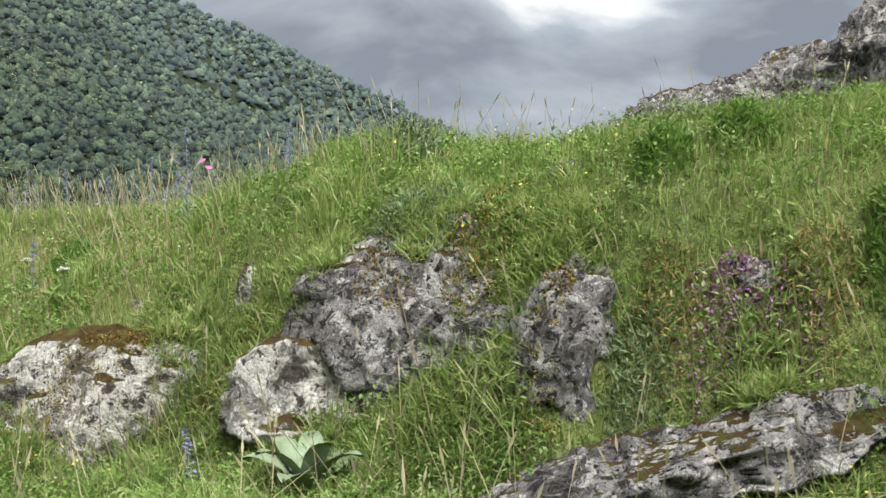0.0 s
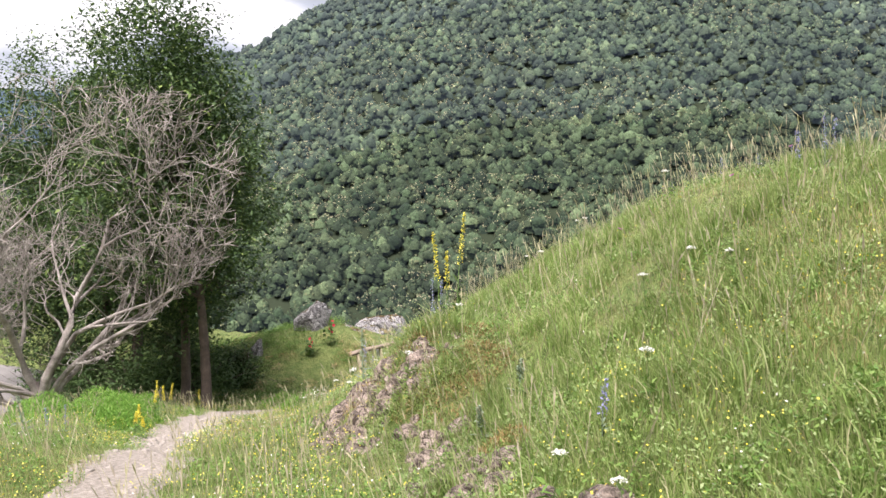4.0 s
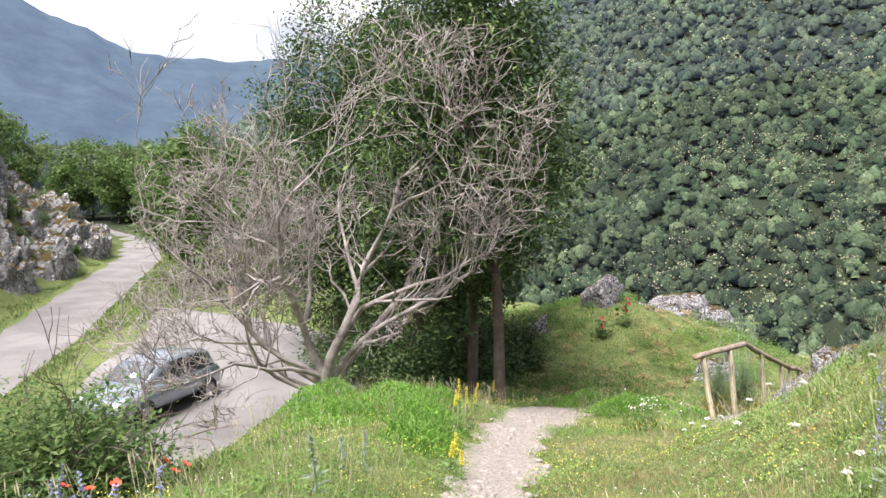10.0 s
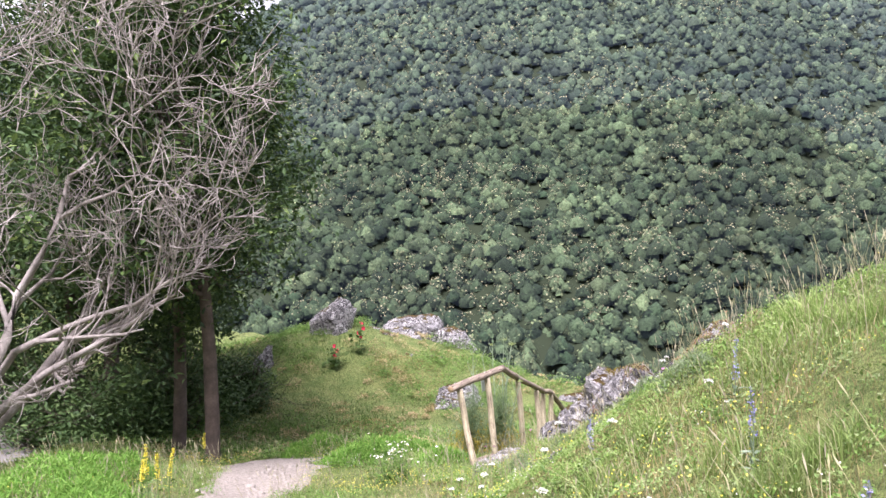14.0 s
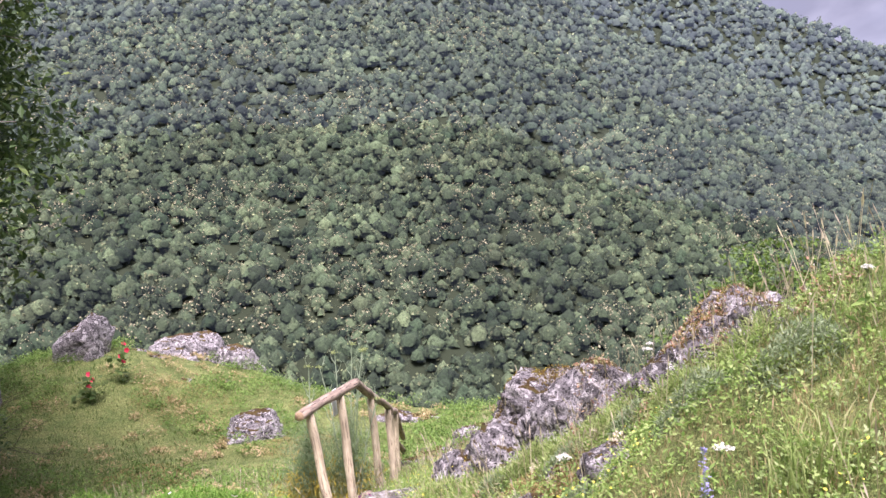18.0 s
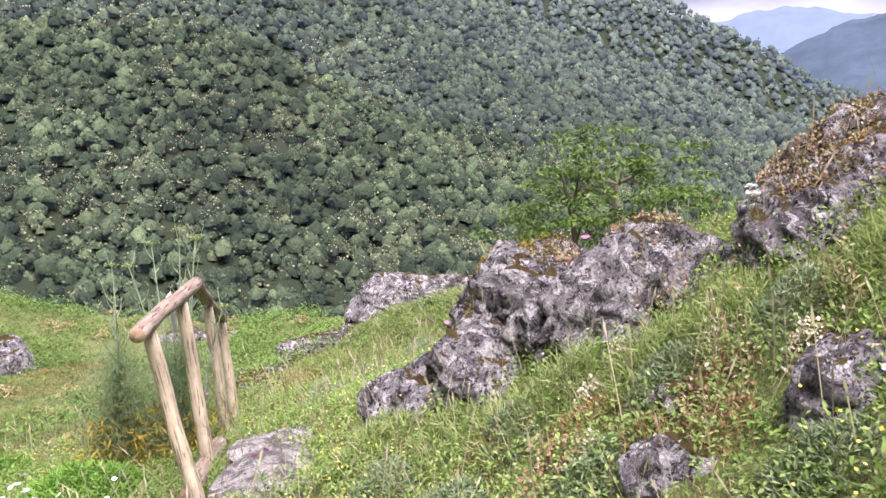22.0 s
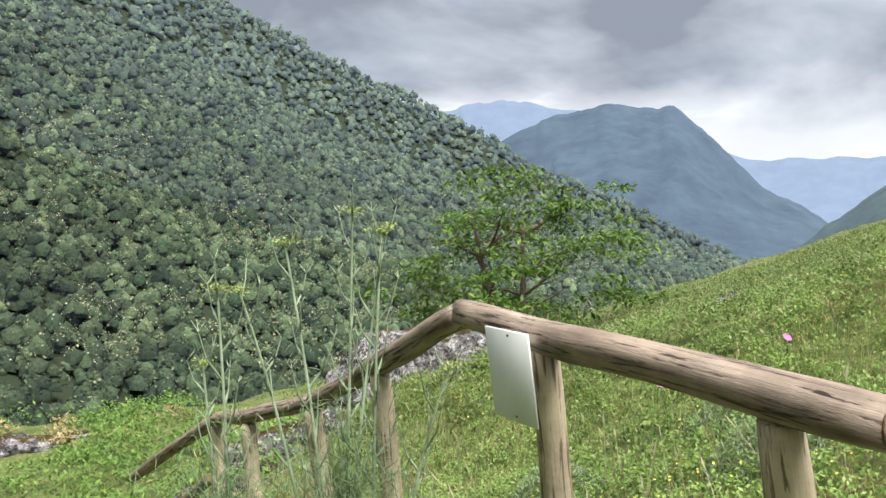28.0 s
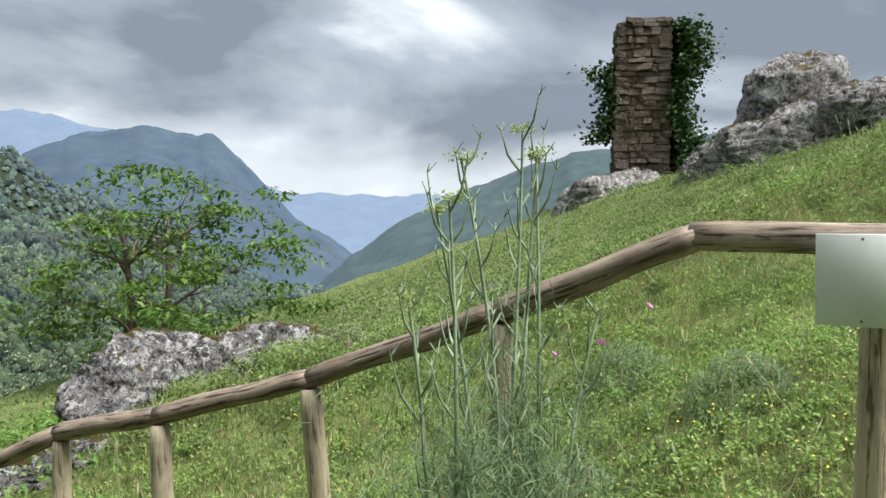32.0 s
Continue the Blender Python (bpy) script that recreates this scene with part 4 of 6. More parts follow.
def rounded_board(w, h, t):
    bm = bmesh.new()
    bmesh.ops.create_cube(bm, size=1)
    bmesh.ops.scale(bm, vec=(w, t, h), verts=bm.verts)
    bmesh.ops.bevel(bm, geom=bm.edges[:], offset=0.0015, segments=1, affect="EDGES")
    return bm


# the blank board hangs on the second post
board = thing("notice_board", "blank white plastic board screwed to a fence post", "sign", (3.982, 21.868, 0.236))
board.rotation_euler = (radians(8), radians(0), radians(-128))
part("panel", rounded_board(0.222, 0.272, 0.006), M_BOARD, board)
M_SCREW = two_tone("dull_screw", (0.12, 0.11, 0.10), (0.2, 0.19, 0.18), 30, 0.5, 0.1, 90)
for sz in (0.122, -0.118):
    part("screw", disc_bm((0.012, -0.003, sz), (0, -1, 0), 0.0045, 0.003, 10), M_SCREW, board, "small dull screw")


# ---- the ruined wall ----
tower = thing("ruined_wall_pillar", "tall standing stump of a ruined stone wall overgrown with ivy", "ruin", (24.2, 14.3, 2.55))
tower.rotation_euler = (0, 0, radians(-108))
rt = random.Random(5)


def block_mesh(seed):
    bm = bmesh.new()
    bmesh.ops.create_cube(bm, size=1)
    bmesh.ops.bevel(bm, geom=bm.edges[:], offset=0.09, segments=1, affect="EDGES")
    for v in bm.verts:
        v.co += 0.2 * noise.noise_vector(v.co * 1.7 + Vector((seed * 3.1, 0, 0)))
    me = bpy.data.meshes.new("stone")
    bm.to_mesh(me)
    bm.free()
    me.materials.append(M_TOWER)
    return me


BLOCKS = [block_mesh(s) for s in range(7)]
TW, TD, TH = 1.55, 1.2, 4.4
core = bmesh.new()
bmesh.ops.create_cube(core, size=1)
bmesh.ops.scale(core, vec=(TW - 0.32, TD - 0.32, TH - 0.3), verts=core.verts)
bmesh.ops.translate(core, vec=(0, 0, TH / 2 - 0.1), verts=core.verts)
M_MORTAR = two_tone("old_mortar", (0.13, 0.105, 0.085), (0.22, 0.18, 0.145), 3, 0.95, 0.8, 30)
part("rubble_core", core, M_MORTAR, tower, "dark mortar and rubble core")
z = 0.0
while z < TH:
    h = rt.uniform(0.12, 0.26)
    lean = 0.10 * (z / TH)
    for side in (0, 1, 3):
        run, along = (TW, 0) if side % 2 == 0 else (TD, 0)
        u = -run / 2
        while u < run / 2 - 0.08:
            w = min(rt.uniform(0.16, 0.46), run / 2 - u)
            if not (z > TH - 0.5 and rt.random() < 0.12):
                ob = new("stone", BLOCKS[rt.randrange(7)])
                ob.parent = tower
                c = u + w / 2
                dep = (TD if side % 2 == 0 else TW) / 2 - 0.12 + rt.uniform(-0.08, 0.05)
                sg = 1 if side < 2 else -1
                x, y = (c, -sg * dep) if side % 2 == 0 else (sg * dep, c)
                ob.location = (x * (1 - lean * 0.5), y, z + h / 2)
                ob.rotation_euler = (rt.uniform(-0.1, 0.1), rt.uniform(-0.1, 0.1), rt.uniform(-0.12, 0.12) + (0 if side % 2 == 0 else math.pi / 2))
                ob.scale = (w * 0.98, 0.3, h * 0.95)
            u += w
    z += h


# ---- leaves, limbs and trees ----
def leaf_mesh(name, places, size, mat, rng, droop=0.3, ratio=0.45, spread_dir=None):
    """Pointed leaves, one folded diamond each."""
    n = len(places)
    a = rng.uniform(0, 2 * np.pi, n)
    el = rng.normal(-droop, 0.45, n)
    d = np.stack([np.cos(a) * np.cos(el), np.sin(a) * np.cos(el), np.sin(el)], 1)
    s = np.cross(d, rng.normal(0, 0.35, (n, 3)) + [0, 0, 1])
    s /= np.linalg.norm(s, axis=1, keepdims=True) + 1e-9
    L = (size * rng.uniform(0.65, 1.3, n))[:, None]
    up = np.cross(s, d) * L * 0.08
    v = np.stack([places, places + d * L * 0.5 + s * L * ratio * 0.5 + up, places + d * L, places + d * L * 0.5 - s * L * ratio * 0.5 + up], 1).reshape(-1, 3)
    f = np.arange(4 * n).reshape(n, 4)
    return mesh_of(name, v, f, mat, False)


def limb_lines(rng, p, d, length, r, depth, out, twist=0.35, kids=4, lift=0.10, shrink=0.62, seg=6, spread_=0.9, fits=None, thin=0.0035):
    """Grows a limb and its side branches as lists of places and thicknesses, within the tree's outline."""
    pts, rad = [p.copy()], [r]
    q, dirn = p.copy(), d / np.linalg.norm(d)
    for k in range(seg):
        dirn = dirn + rng.normal(0, twist / seg**0.5 * 0.6, 3) + [0, 0, lift / seg]
        dirn /= np.linalg.norm(dirn)
        nq = q + dirn * length / seg
        if fits and not fits(nq):
            break
        q = nq
        pts.append(q.copy())
        rad.append(max(r * (1 - 0.72 * (k + 1) / seg), thin))
    got = len(pts) - 1
    if got < 1:
        return
    out.append((depth, np.array(pts), np.array(rad)))
    if depth <= 0:
        return
    for k in range(kids):
        u = rng.uniform(0.25, 1.0) if k else 1.0
        i = min(int(u * got), got - 1)
        t = u * got - i
        start = pts[i] * (1 - t) + pts[i + 1] * t
        base = pts[i + 1] - pts[i]
        base /= np.linalg.norm(base)
        side = rng.normal(0, 1, 3)
        side -= base * (side @ base)
        side /= np.linalg.norm(side)
        nd = base + side * spread_ * rng.uniform(0.5, 1.1)
        limb_lines(rng, start, nd, length * shrink * rng.uniform(0.75, 1.2), max(rad[i] * 0.62, thin * 2), depth - 1, out, twist, kids, lift, shrink, max(3, seg - 1), spread_, fits, thin)


def tubes_mesh(name, lines, mat, thick=7, thin=4):
    vs, fs, at = [], [], 0
    for depth, p, r in lines:
        sides = thick if r[0] > 0.03 else (5 if r[0] > 0.012 else thin - 1)
        d = np.gradient(p, axis=0)
        d /= np.linalg.norm(d, axis=1, keepdims=True) + 1e-9
        ref = np.where(np.abs(d[:, 2:3]) > 0.9, [[1.0, 0, 0]], [[0, 0, 1.0]])
        a = np.cross(d, ref)
        a /= np.linalg.norm(a, axis=1, keepdims=True) + 1e-9
        b = np.cross(d, a)
        t = 2 * np.pi * np.arange(sides) / sides
        ring = p[:, None] + (a[:, None] * np.cos(t)[None, :, None] + b[:, None] * np.sin(t)[None, :, None]) * r[:, None, None]
        vs.append(ring.reshape(-1, 3))
        n = len(p)
        i = np.arange(n - 1)[:, None] * sides
        j = np.arange(sides)
        k = (j + 1) % sides
        fs.append((np.stack([i + j, i + k, i + sides + k, i + sides + j], -1) + at).reshape(-1, 4))
        at += n * sides
    return mesh_of(name, np.concatenate(vs), np.concatenate(fs), mat, True)


def dead_tree(at, seed):
    rng = np.random.default_rng(seed)
    tree = thing("dead_tree", "bare bleached dead tree with a dense tangle of twigs", "tree", at)
    right = np.array([0.983, 0.184, 0])
    back = np.array([-0.184, 0.983, 0])
    stems = [(1.0, 0.1, 4.6, 0.13, 0.35, 1.45), (0.1, 0.2, 4.6, 0.12, 0.0, 2.6), (-0.75, 0.3, 4.4, 0.11, -0.05, 2.3), (0.5, 0.7, 4.4, 0.09, 0.1, 2.4), (-1.5, -0.2, 3.8, 0.08, -0.2, 1.7),
             (-1.9, -0.3, 3.2, 0.06, -0.3, 0.5), (-2.2, 0.4, 3.4, 0.055, -0.4, 0.2), (1.2, -0.4, 4.0, 0.08, 0.4, 1.9), (-0.9, -0.6, 3.2, 0.06, -0.2, 1.0), (-1.6, 0.5, 2.6, 0.05, -0.3, -0.05)]

    def fits(p):
        dx, dy, z = p @ right, p @ back, p[2]
        lean = -3.4 - (2.0 if z < 2.4 else 0)
        return lean < dx < 4.3 and abs(dy) < 2.6 and 0.1 < z < 7.7 and (dx < 0.5 or z > 0.2 + 0.85 * dx)

    stump = []
    for k in range(2):
        p = np.array([[0.12 * k - 0.06, 0.05 * k, -0.25], [0.1 * k - 0.08, 0, 0.35], [0.22 * k - 0.12, 0.02, 0.95]])
        stump.append((3, p, np.array([0.15, 0.11, 0.085])))
    part_me("trunk", tubes_mesh("trunk", stump, M_DEAD), tree, "grey bark trunk forking at the base")
    for k, (sx, sy, ln, r, off, up) in enumerate(stems):
        out = []
        d = right * sx + back * sy + np.array([0, 0, up])
        limb_lines(rng, np.array([off * 0.25, 0, 0.3 + 0.15 * (k % 3)]), d, ln, r * 0.9, 4, out, 0.95, 5, 0.32, 0.60, 7, 0.95, fits, 0.0048)
        part_me("limb", tubes_mesh("limb", out, M_DEAD), tree)
    return tree


dt = dead_tree((-3.6, 23.3, float(land(-3.6, 23.3)) - 0.05), 12)


def leaf_tree(name, label, at, height, crown_at, crown_r, mat, seed, leaves, leaf, bark=None, stems=1, lean=(0, 0), group="", clump=0.55, r0=0.16, ragged=0.35, per=70, flat=0.7):
    """A tapered trunk, limbs into the crown, and a crown of leaf clumps with gaps."""
    rng = np.random.default_rng(seed)
    tree = thing(name, label, "tree", at, group)
    cx, cy, cz = crown_at
    rx, ry, rz = crown_r
    for s in range(stems):
        a = rng.uniform(0, 6.28)
        sp = 0.25 if stems > 1 else 0
        base = np.array([sp * np.cos(a), sp * np.sin(a), -0.3])
        tip = np.array([cx * 0.7 + rx * 0.4 * np.cos(a) * (stems > 1), cy * 0.7 + ry * 0.4 * np.sin(a) * (stems > 1), height * 0.9])
        u = np.linspace(0, 1, 9)[:, None]
        pts = base * (1 - u) + tip * u + np.stack([0.12 * np.sin(u[:, 0] * 5 + s), 0.12 * np.cos(u[:, 0] * 4 + s), 0 * u[:, 0]], 1) * (u > 0) * (u < 1)
        part_me("trunk", tubes_mesh("trunk", [(3, pts, r0 * (1 - 0.8 * u[:, 0]))], bark or M_BARK, 10), tree)
        out = []
        for k in range(8):
            i = rng.integers(3, 8)
            d = np.array([rng.normal(0, 1), rng.normal(0, 1), rng.uniform(0.1, 0.9)])
            out = []
            limb_lines(rng, pts[i], d, rng.uniform(0.35, 0.6) * min(rx, ry, rz * 1.2), r0 * 0.35, 2, out, 0.4, 3, 0.15)
            part_me("limb", tubes_mesh("limb", out, bark or M_BARK), tree)
    n = leaves // per
    dirs = rng.normal(0, 1, (n, 3))
    dirs /= np.linalg.norm(dirs, axis=1, keepdims=True)
    rad = rng.uniform(0.25, 1.0, n) ** 0.45
    wob = 1 + ragged * np.array([noise.noise(Vector(d) * 2.2 + Vector((seed, 0, 0))) for d in dirs])
    c = dirs * (rad * wob)[:, None] * [rx, ry, rz] + [cx, cy, cz]
    pl = np.repeat(c, per, 0) + rng.normal(0, clump * 0.5, (n * per, 3)) * [1, 1, flat]
    part_me("crown", leaf_mesh("crown", pl, leaf, mat, rng, 0.35), tree, "")
    return tree


ASHES = [(-0.10, 25.0, 9.5, (-0.8, 0.6, 6.3), (2.3, 2.3, 4.4)), (-0.85, 27.2, 10.5, (-0.3, 0.2, 7.0), (2.6, 2.6, 4.6)), (-2.6, 30.0, 11.5, (0, 0, 7.0), (2.9, 2.6, 5.2)),
         (-3.6, 31.5, 11.0, (-0.6, 0, 6.2), (2.8, 2.6, 5.2)), (-5.6, 33.5, 10.5, (-0.4, 0, 5.6), (2.6, 2.6, 5.0)), (-1.6, 33.0, 10.0, (0, 0, 5.4), (2.4, 2.4, 5.0))]
for k, (x, y, h, ca, cr) in enumerate(ASHES):
    leaf_tree("ash_tree", "tall ash tree with a slender dark trunk and drooping green foliage", (x, y, float(land(x, y))), h, ca, cr, M_ASH, 40 + k, 25000, 0.15, group="ash trees beside the parking area", r0=0.15 if k < 2 else 0.2, ragged=0.65, clump=0.62)

leaf_tree("walnut_tree", "young spreading walnut tree with bright green leaves", (17.3, 26.3, -2.3), 3.5, (0.2, -0.1, 2.15), (2.35, 2.5, 1.75), M_WALNUT, 61, 7600, 0.15, stems=2, r0=0.12, clump=0.50, ragged=0.9, per=70, flat=0.24)

# trees along the far side of the road and the parking area
rf = random.Random(9)
for k in range(24):
    y = 43 + k * 2.2
    x = float(road_x(np.array(y))) + 4.5 + rf.uniform(0, 9) + (6 if k % 3 == 0 else 0)
    h = rf.uniform(4.5, 8.5)
    leaf_tree("roadside_tree", "broadleaf tree standing behind the parking area", (x, y, float(land(x, y))), h, (0, 0, h * 0.62), (h * 0.36, h * 0.36, h * 0.42), M_SHRUB, 70 + k, 3600, 0.36, group="trees along the road", r0=0.12, clump=0.7)
for k in range(30):
    y = 22 + k * 2.0 + rf.uniform(-1, 1)
    r = line(y, [10, 22, 33, 40, 60, 90], [9, 5, 1.9, 0.9, 0.6, 1.5]) + 7.0 + rf.uniform(0, 9)
    x = float(road_x(np.array(y))) - 1.7 - float(r)
    h = rf.uniform(3.2, 5.6)
    leaf_tree("cliff_tree", "broadleaf tree on top of the cliff", (x, y, float(land(x, y))), h, (0, 0, h * 0.55), (h * 0.45, h * 0.45, h * 0.45), M_SHRUB, 120 + k, 2800, 0.30, group="trees above the cliff", r0=0.09, clump=0.7)


for k in range(10):
    x, y = -54 + k * 2.3 + rf.uniform(-1, 1), 92 + rf.uniform(-4, 8)
    h = rf.uniform(6, 9)
    leaf_tree("roadside_tree", "broadleaf tree at the bend of the road", (x, y, float(land(x, y))), h, (0, 0, h * 0.55), (h * 0.4, h * 0.4, h * 0.5), M_SHRUB, 160 + k, 3500, 0.4, group="trees along the road", r0=0.12, clump=0.9)


# ---- the road cutting ----
def cliff_sheet():
    ys = np.arange(27, 66, 0.22)
    us = np.linspace(-0.5, 8.2, 80)
    rows = []
    for u in us:
        foot = line(ys, [10, 22, 33, 40, 60, 90], [9, 5, 1.9, 0.9, 0.6, 1.5])
        x = road_x(ys) - 1.7 - foot - u
        z = land(x, ys) + 0.12
        n = rough(ys / 1.6, u * 1.1 + ys * 0, 31, 5)
        m = rough(ys / 4.5, u * 0.5 + ys * 0, 37, 4)
        k = step((u + 0.5) / 1.0) * step((8.2 - u) / 2.0)
        rows.append(np.stack([x + (1.0 * n + 1.2 * m) * k, ys, z + (0.9 * n + 1.1 * np.round(m * 4) / 4) * k + 0.75 - 1.3 * (1 - k)], 1))
    v = np.stack(rows, 1).reshape(-1, 3)
    n, m = len(ys), len(us)
    i = (np.arange(n - 1)[:, None] * m + np.arange(m - 1)).ravel()
    return mesh_of("cliff", v, np.stack([i, i + 1, i + m + 1, i + m], 1), M_CLIFF, False)


tagged(new("cliff", cliff_sheet()), "grey limestone road cutting with shrubs on its ledges", "cliff", kind="structure")


def shrub(name, label, at, r, mat, seed, leaves, leaf, group="", squash=0.8):
    rng = np.random.default_rng(seed)
    ob = thing(name, label, "shrub", at, group)
    out = []
    for k in range(7):
        d = np.array([rng.normal(0, 0.6), rng.normal(0, 0.6), 1.0])
        limb_lines(rng, np.array([0, 0, -0.1]), d, r * 1.2, 0.018 * max(r, 0.5), 2 if leaves > 3000 else 1, out, 0.4, 3)
        part_me("stem", tubes_mesh("stem", out, M_BARK), ob)
        out = []
    per = 40
    n = max(leaves // per, 4)
    d = rng.normal(0, 1, (n, 3))
    d /= np.linalg.norm(d, axis=1, keepdims=True)
    d[:, 2] = np.abs(d[:, 2])
    c = d * (rng.uniform(0.3, 1, n) ** 0.5 * rng.uniform(0.8, 1.2, n))[:, None] * r * [1, 1, squash * 1.5]
    pl = np.repeat(c, per, 0) + rng.normal(0, r * 0.16, (n * per, 3))
    part_me("foliage", leaf_mesh("foliage", pl, leaf, mat, rng, 0.1), ob)
    return ob


shrub("wild_shrub", "dense green wild shrub below the path", (-4.0, 14.3, float(land(-4.0, 14.3))), 1.12, M_SHRUB, 5, 17000, 0.08)
shrub("wild_shrub", "dense green wild shrub below the path", (-4.7, 15.6, float(land(-4.7, 15.6))), 1.15, M_SHRUB, 6, 15000, 0.08)
shrub("wild_shrub", "dense green wild shrub below the path", (-4.9, 13.0, float(land(-4.9, 13.0))), 0.7, M_SHRUB, 7, 4000, 0.08)
M_DARKLEAF = leafy("dark_understory_leaves", [(0.0, (0.045, 0.085, 0.03)), (0.6, (0.085, 0.145, 0.048)), (1.0, (0.15, 0.22, 0.075))], 0.5, 0.2)
for k, (x, y, r_) in enumerate([(-2.2, 28.8, 1.1), (-0.8, 30.0, 1.3), (-3.8, 30.2, 1.2), (-1.8, 31.8, 1.7), (-5.0, 32.2, 1.4), (0.2, 31.8, 0.9)]):
    shrub("understory_shrub", "dark leafy undergrowth in the shade of the ash trees", (x, y, float(land(x, y))), r_, M_DARKLEAF, 340 + k, 6000, 0.13, "undergrowth below the ash trees", 1.0)
for k in range(64):
    y = rf.uniform(22, 62)
    u = rf.uniform(0.6, 7.5)
    x = float(road_x(np.array(y))) - 1.7 - float(line(y, [10, 22, 33, 40, 60, 90], [9, 5, 1.9, 0.9, 0.6, 1.5])) - u
    shrub("cliff_shrub", "small shrub rooted in the cliff ledges", (x, y, float(land(x, y)) + 0.2), rf.uniform(0.35, 0.95), M_SHRUB, 400 + k, 700, 0.16, "shrubs on the cliff")


# ---- grass ----
def walk_gap(x, y):
    """Distance from the line walked."""
    return np.abs(x - line(y, [1, 4.3, 7, 15, 18, 21, 23.5], [1.9, 1.2, 0.4, 0.6, 1.4, 1.8, 1.8])) + np.clip(y - 24, 0, None) + np.clip(-y, 0, None)


def bare(x, y):
    """Where no grass stands: the trodden path, the road, the parking area, the cliff."""
    w = line(y, [0, 3, 8, 12, 17, 21, 23, 24.4, 25.2], [0.0, 0.08, 0.20, 0.26, 0.30, 0.38, 0.62, 0.7, 0.1]) * (1 + 0.9 * rough(y * 1.7, np.sign(x - path_x(y)) * 5.3, 3, 4))
    b = (np.abs(x - path_x(y)) < w) & (y > 4.0) & (y < 25.2)
    b |= np.abs(x - road_x(y)) < 1.7
    b |= np.hypot((x + 9.2 + 0.3 * (y - 32)) / 4.8, (y - 32) / 8.7) < 1
    b |= (x < road_x(y) - 1.7 - line(y, [10, 22, 33, 40, 60, 90], [9, 5, 1.9, 0.9, 0.6, 1.5]) - 0.8)
    return b


def scatter(n, x0, x1, y0, y1, weight, seed):
    rng = np.random.default_rng(seed)
    xs, ys, got = [], [], 0
    while got < n:
        x, y = rng.uniform(x0, x1, 200000), rng.uniform(y0, y1, 200000)
        ok = (rng.uniform(0, 1, 200000) < weight(x, y)) & ~bare(x, y)
        xs.append(x[ok])
        ys.append(y[ok])
        got += ok.sum()
    return np.concatenate(xs)[:n], np.concatenate(ys)[:n], rng


def blades(name, label, x, y, tall, wide, mat, rng, lean=0.45, base=None, category="grass"):
    """Bent blades of three triangles each, as one mesh."""
    n = len(x)
    z = land(x, y) - 0.01 if base is None else base
    h, w = tall * rng.uniform(0.55, 1.25, n), wide * rng.uniform(0.7, 1.3, n)
    a = rng.uniform(0, 2 * np.pi, n)
    side = np.stack([np.cos(a), np.sin(a), 0 * a], 1)
    b = rng.uniform(0, 2 * np.pi, n)
    l = np.abs(rng.normal(0, lean, n)) * h
    bend = np.stack([np.cos(b) * l - 0.12 * h, np.sin(b) * l - 0.06 * h, 0 * b], 1)
    p = np.stack([x, y, z], 1)
    up = np.array([0, 0, 1.0])
    v = np.stack([p - side * w[:, None] * 0.5, p + side * w[:, None] * 0.5, p + up * (h * 0.6)[:, None] + bend * 0.32 - side * w[:, None] * 0.42,
                  p + up * (h * 0.6)[:, None] + bend * 0.32 + side * w[:, None] * 0.42, p + up * (h * 0.93)[:, None] + bend], 1).reshape(-1, 3)
    f = (np.arange(n)[:, None, None] * 5 + np.array([[0, 1, 3], [0, 3, 2], [2, 3, 4]])).reshape(-1, 3)
    return tagged(new(name, mesh_of(name, v, f, mat, True)), label, category, kind="stuff")


def tallness(x, y):
    return (0.5 + 0.9 * wave(x / 1.3, y / 1.3, 51) + 0.10 * step((x - 4.5) / 2) * (1 - step((y - 14) / 4))) * (1 - 0.3 * step((y - 16) / 4))


def near_weight(x, y):
    g = walk_gap(x, y)
    return np.clip(1.15 / (1 + (g / 4.0) ** 2), 0.02, 1) * (0.55 + 0.45 * wave(x / 0.5, y / 0.5, 61))


gx, gy, rg = scatter(225000, -5, 11, 0.5, 27, near_weight, 101)
gg = np.clip(walk_gap(gx, gy) / 5.0, 0.8, 1.7)
ex, ey, _ = scatter(130000, 2.6, 12, -0.5, 9, lambda x, y: np.clip(1.2 - 0.10 * (x - 2.6), 0.3, 1), 111)
fx, fy, _ = scatter(38000, 2.8, 9.5, 14.5, 25, lambda x, y: np.clip(1.2 - 0.10 * (x - 2.8), 0.3, 1), 112)
gx, gy, gg = np.concatenate([gx, ex, fx]), np.concatenate([gy, ey, fy]), np.concatenate([gg, np.full(len(ex), 1.0), np.full(len(fx), 1.0)])
dry = wave(gx / 1.7, gy / 1.7, 81) + 0.25 * rg.uniform(-1, 1, len(gx)) > 0.64
tl = 0.105 * tallness(gx, gy) * gg
blades("meadow_grass", "long fresh green meadow grass", gx[~dry], gy[~dry], tl[~dry], 0.0068 * gg[~dry], M_GRASS, rg, 0.62)
blades("straw_grass", "dry straw-coloured grass among the green", gx[dry], gy[dry], tl[dry] * 0.9, 0.0055 * gg[dry], M_GRASS_DRY, rg, 0.6)
gx, gy, rg = scatter(120000, -22, 30, -2, 44, lambda x, y: np.clip(0.9 / (1 + (walk_gap(x, y) / 12) ** 2), 0.05, 1) * ((walk_gap(x, y) > 8) | (y > 21) & (walk_gap(x, y) > 3.5) | (x < 0) & (walk_gap(x, y) > 3.5)) * (land(x, y, False) > -6), 102)
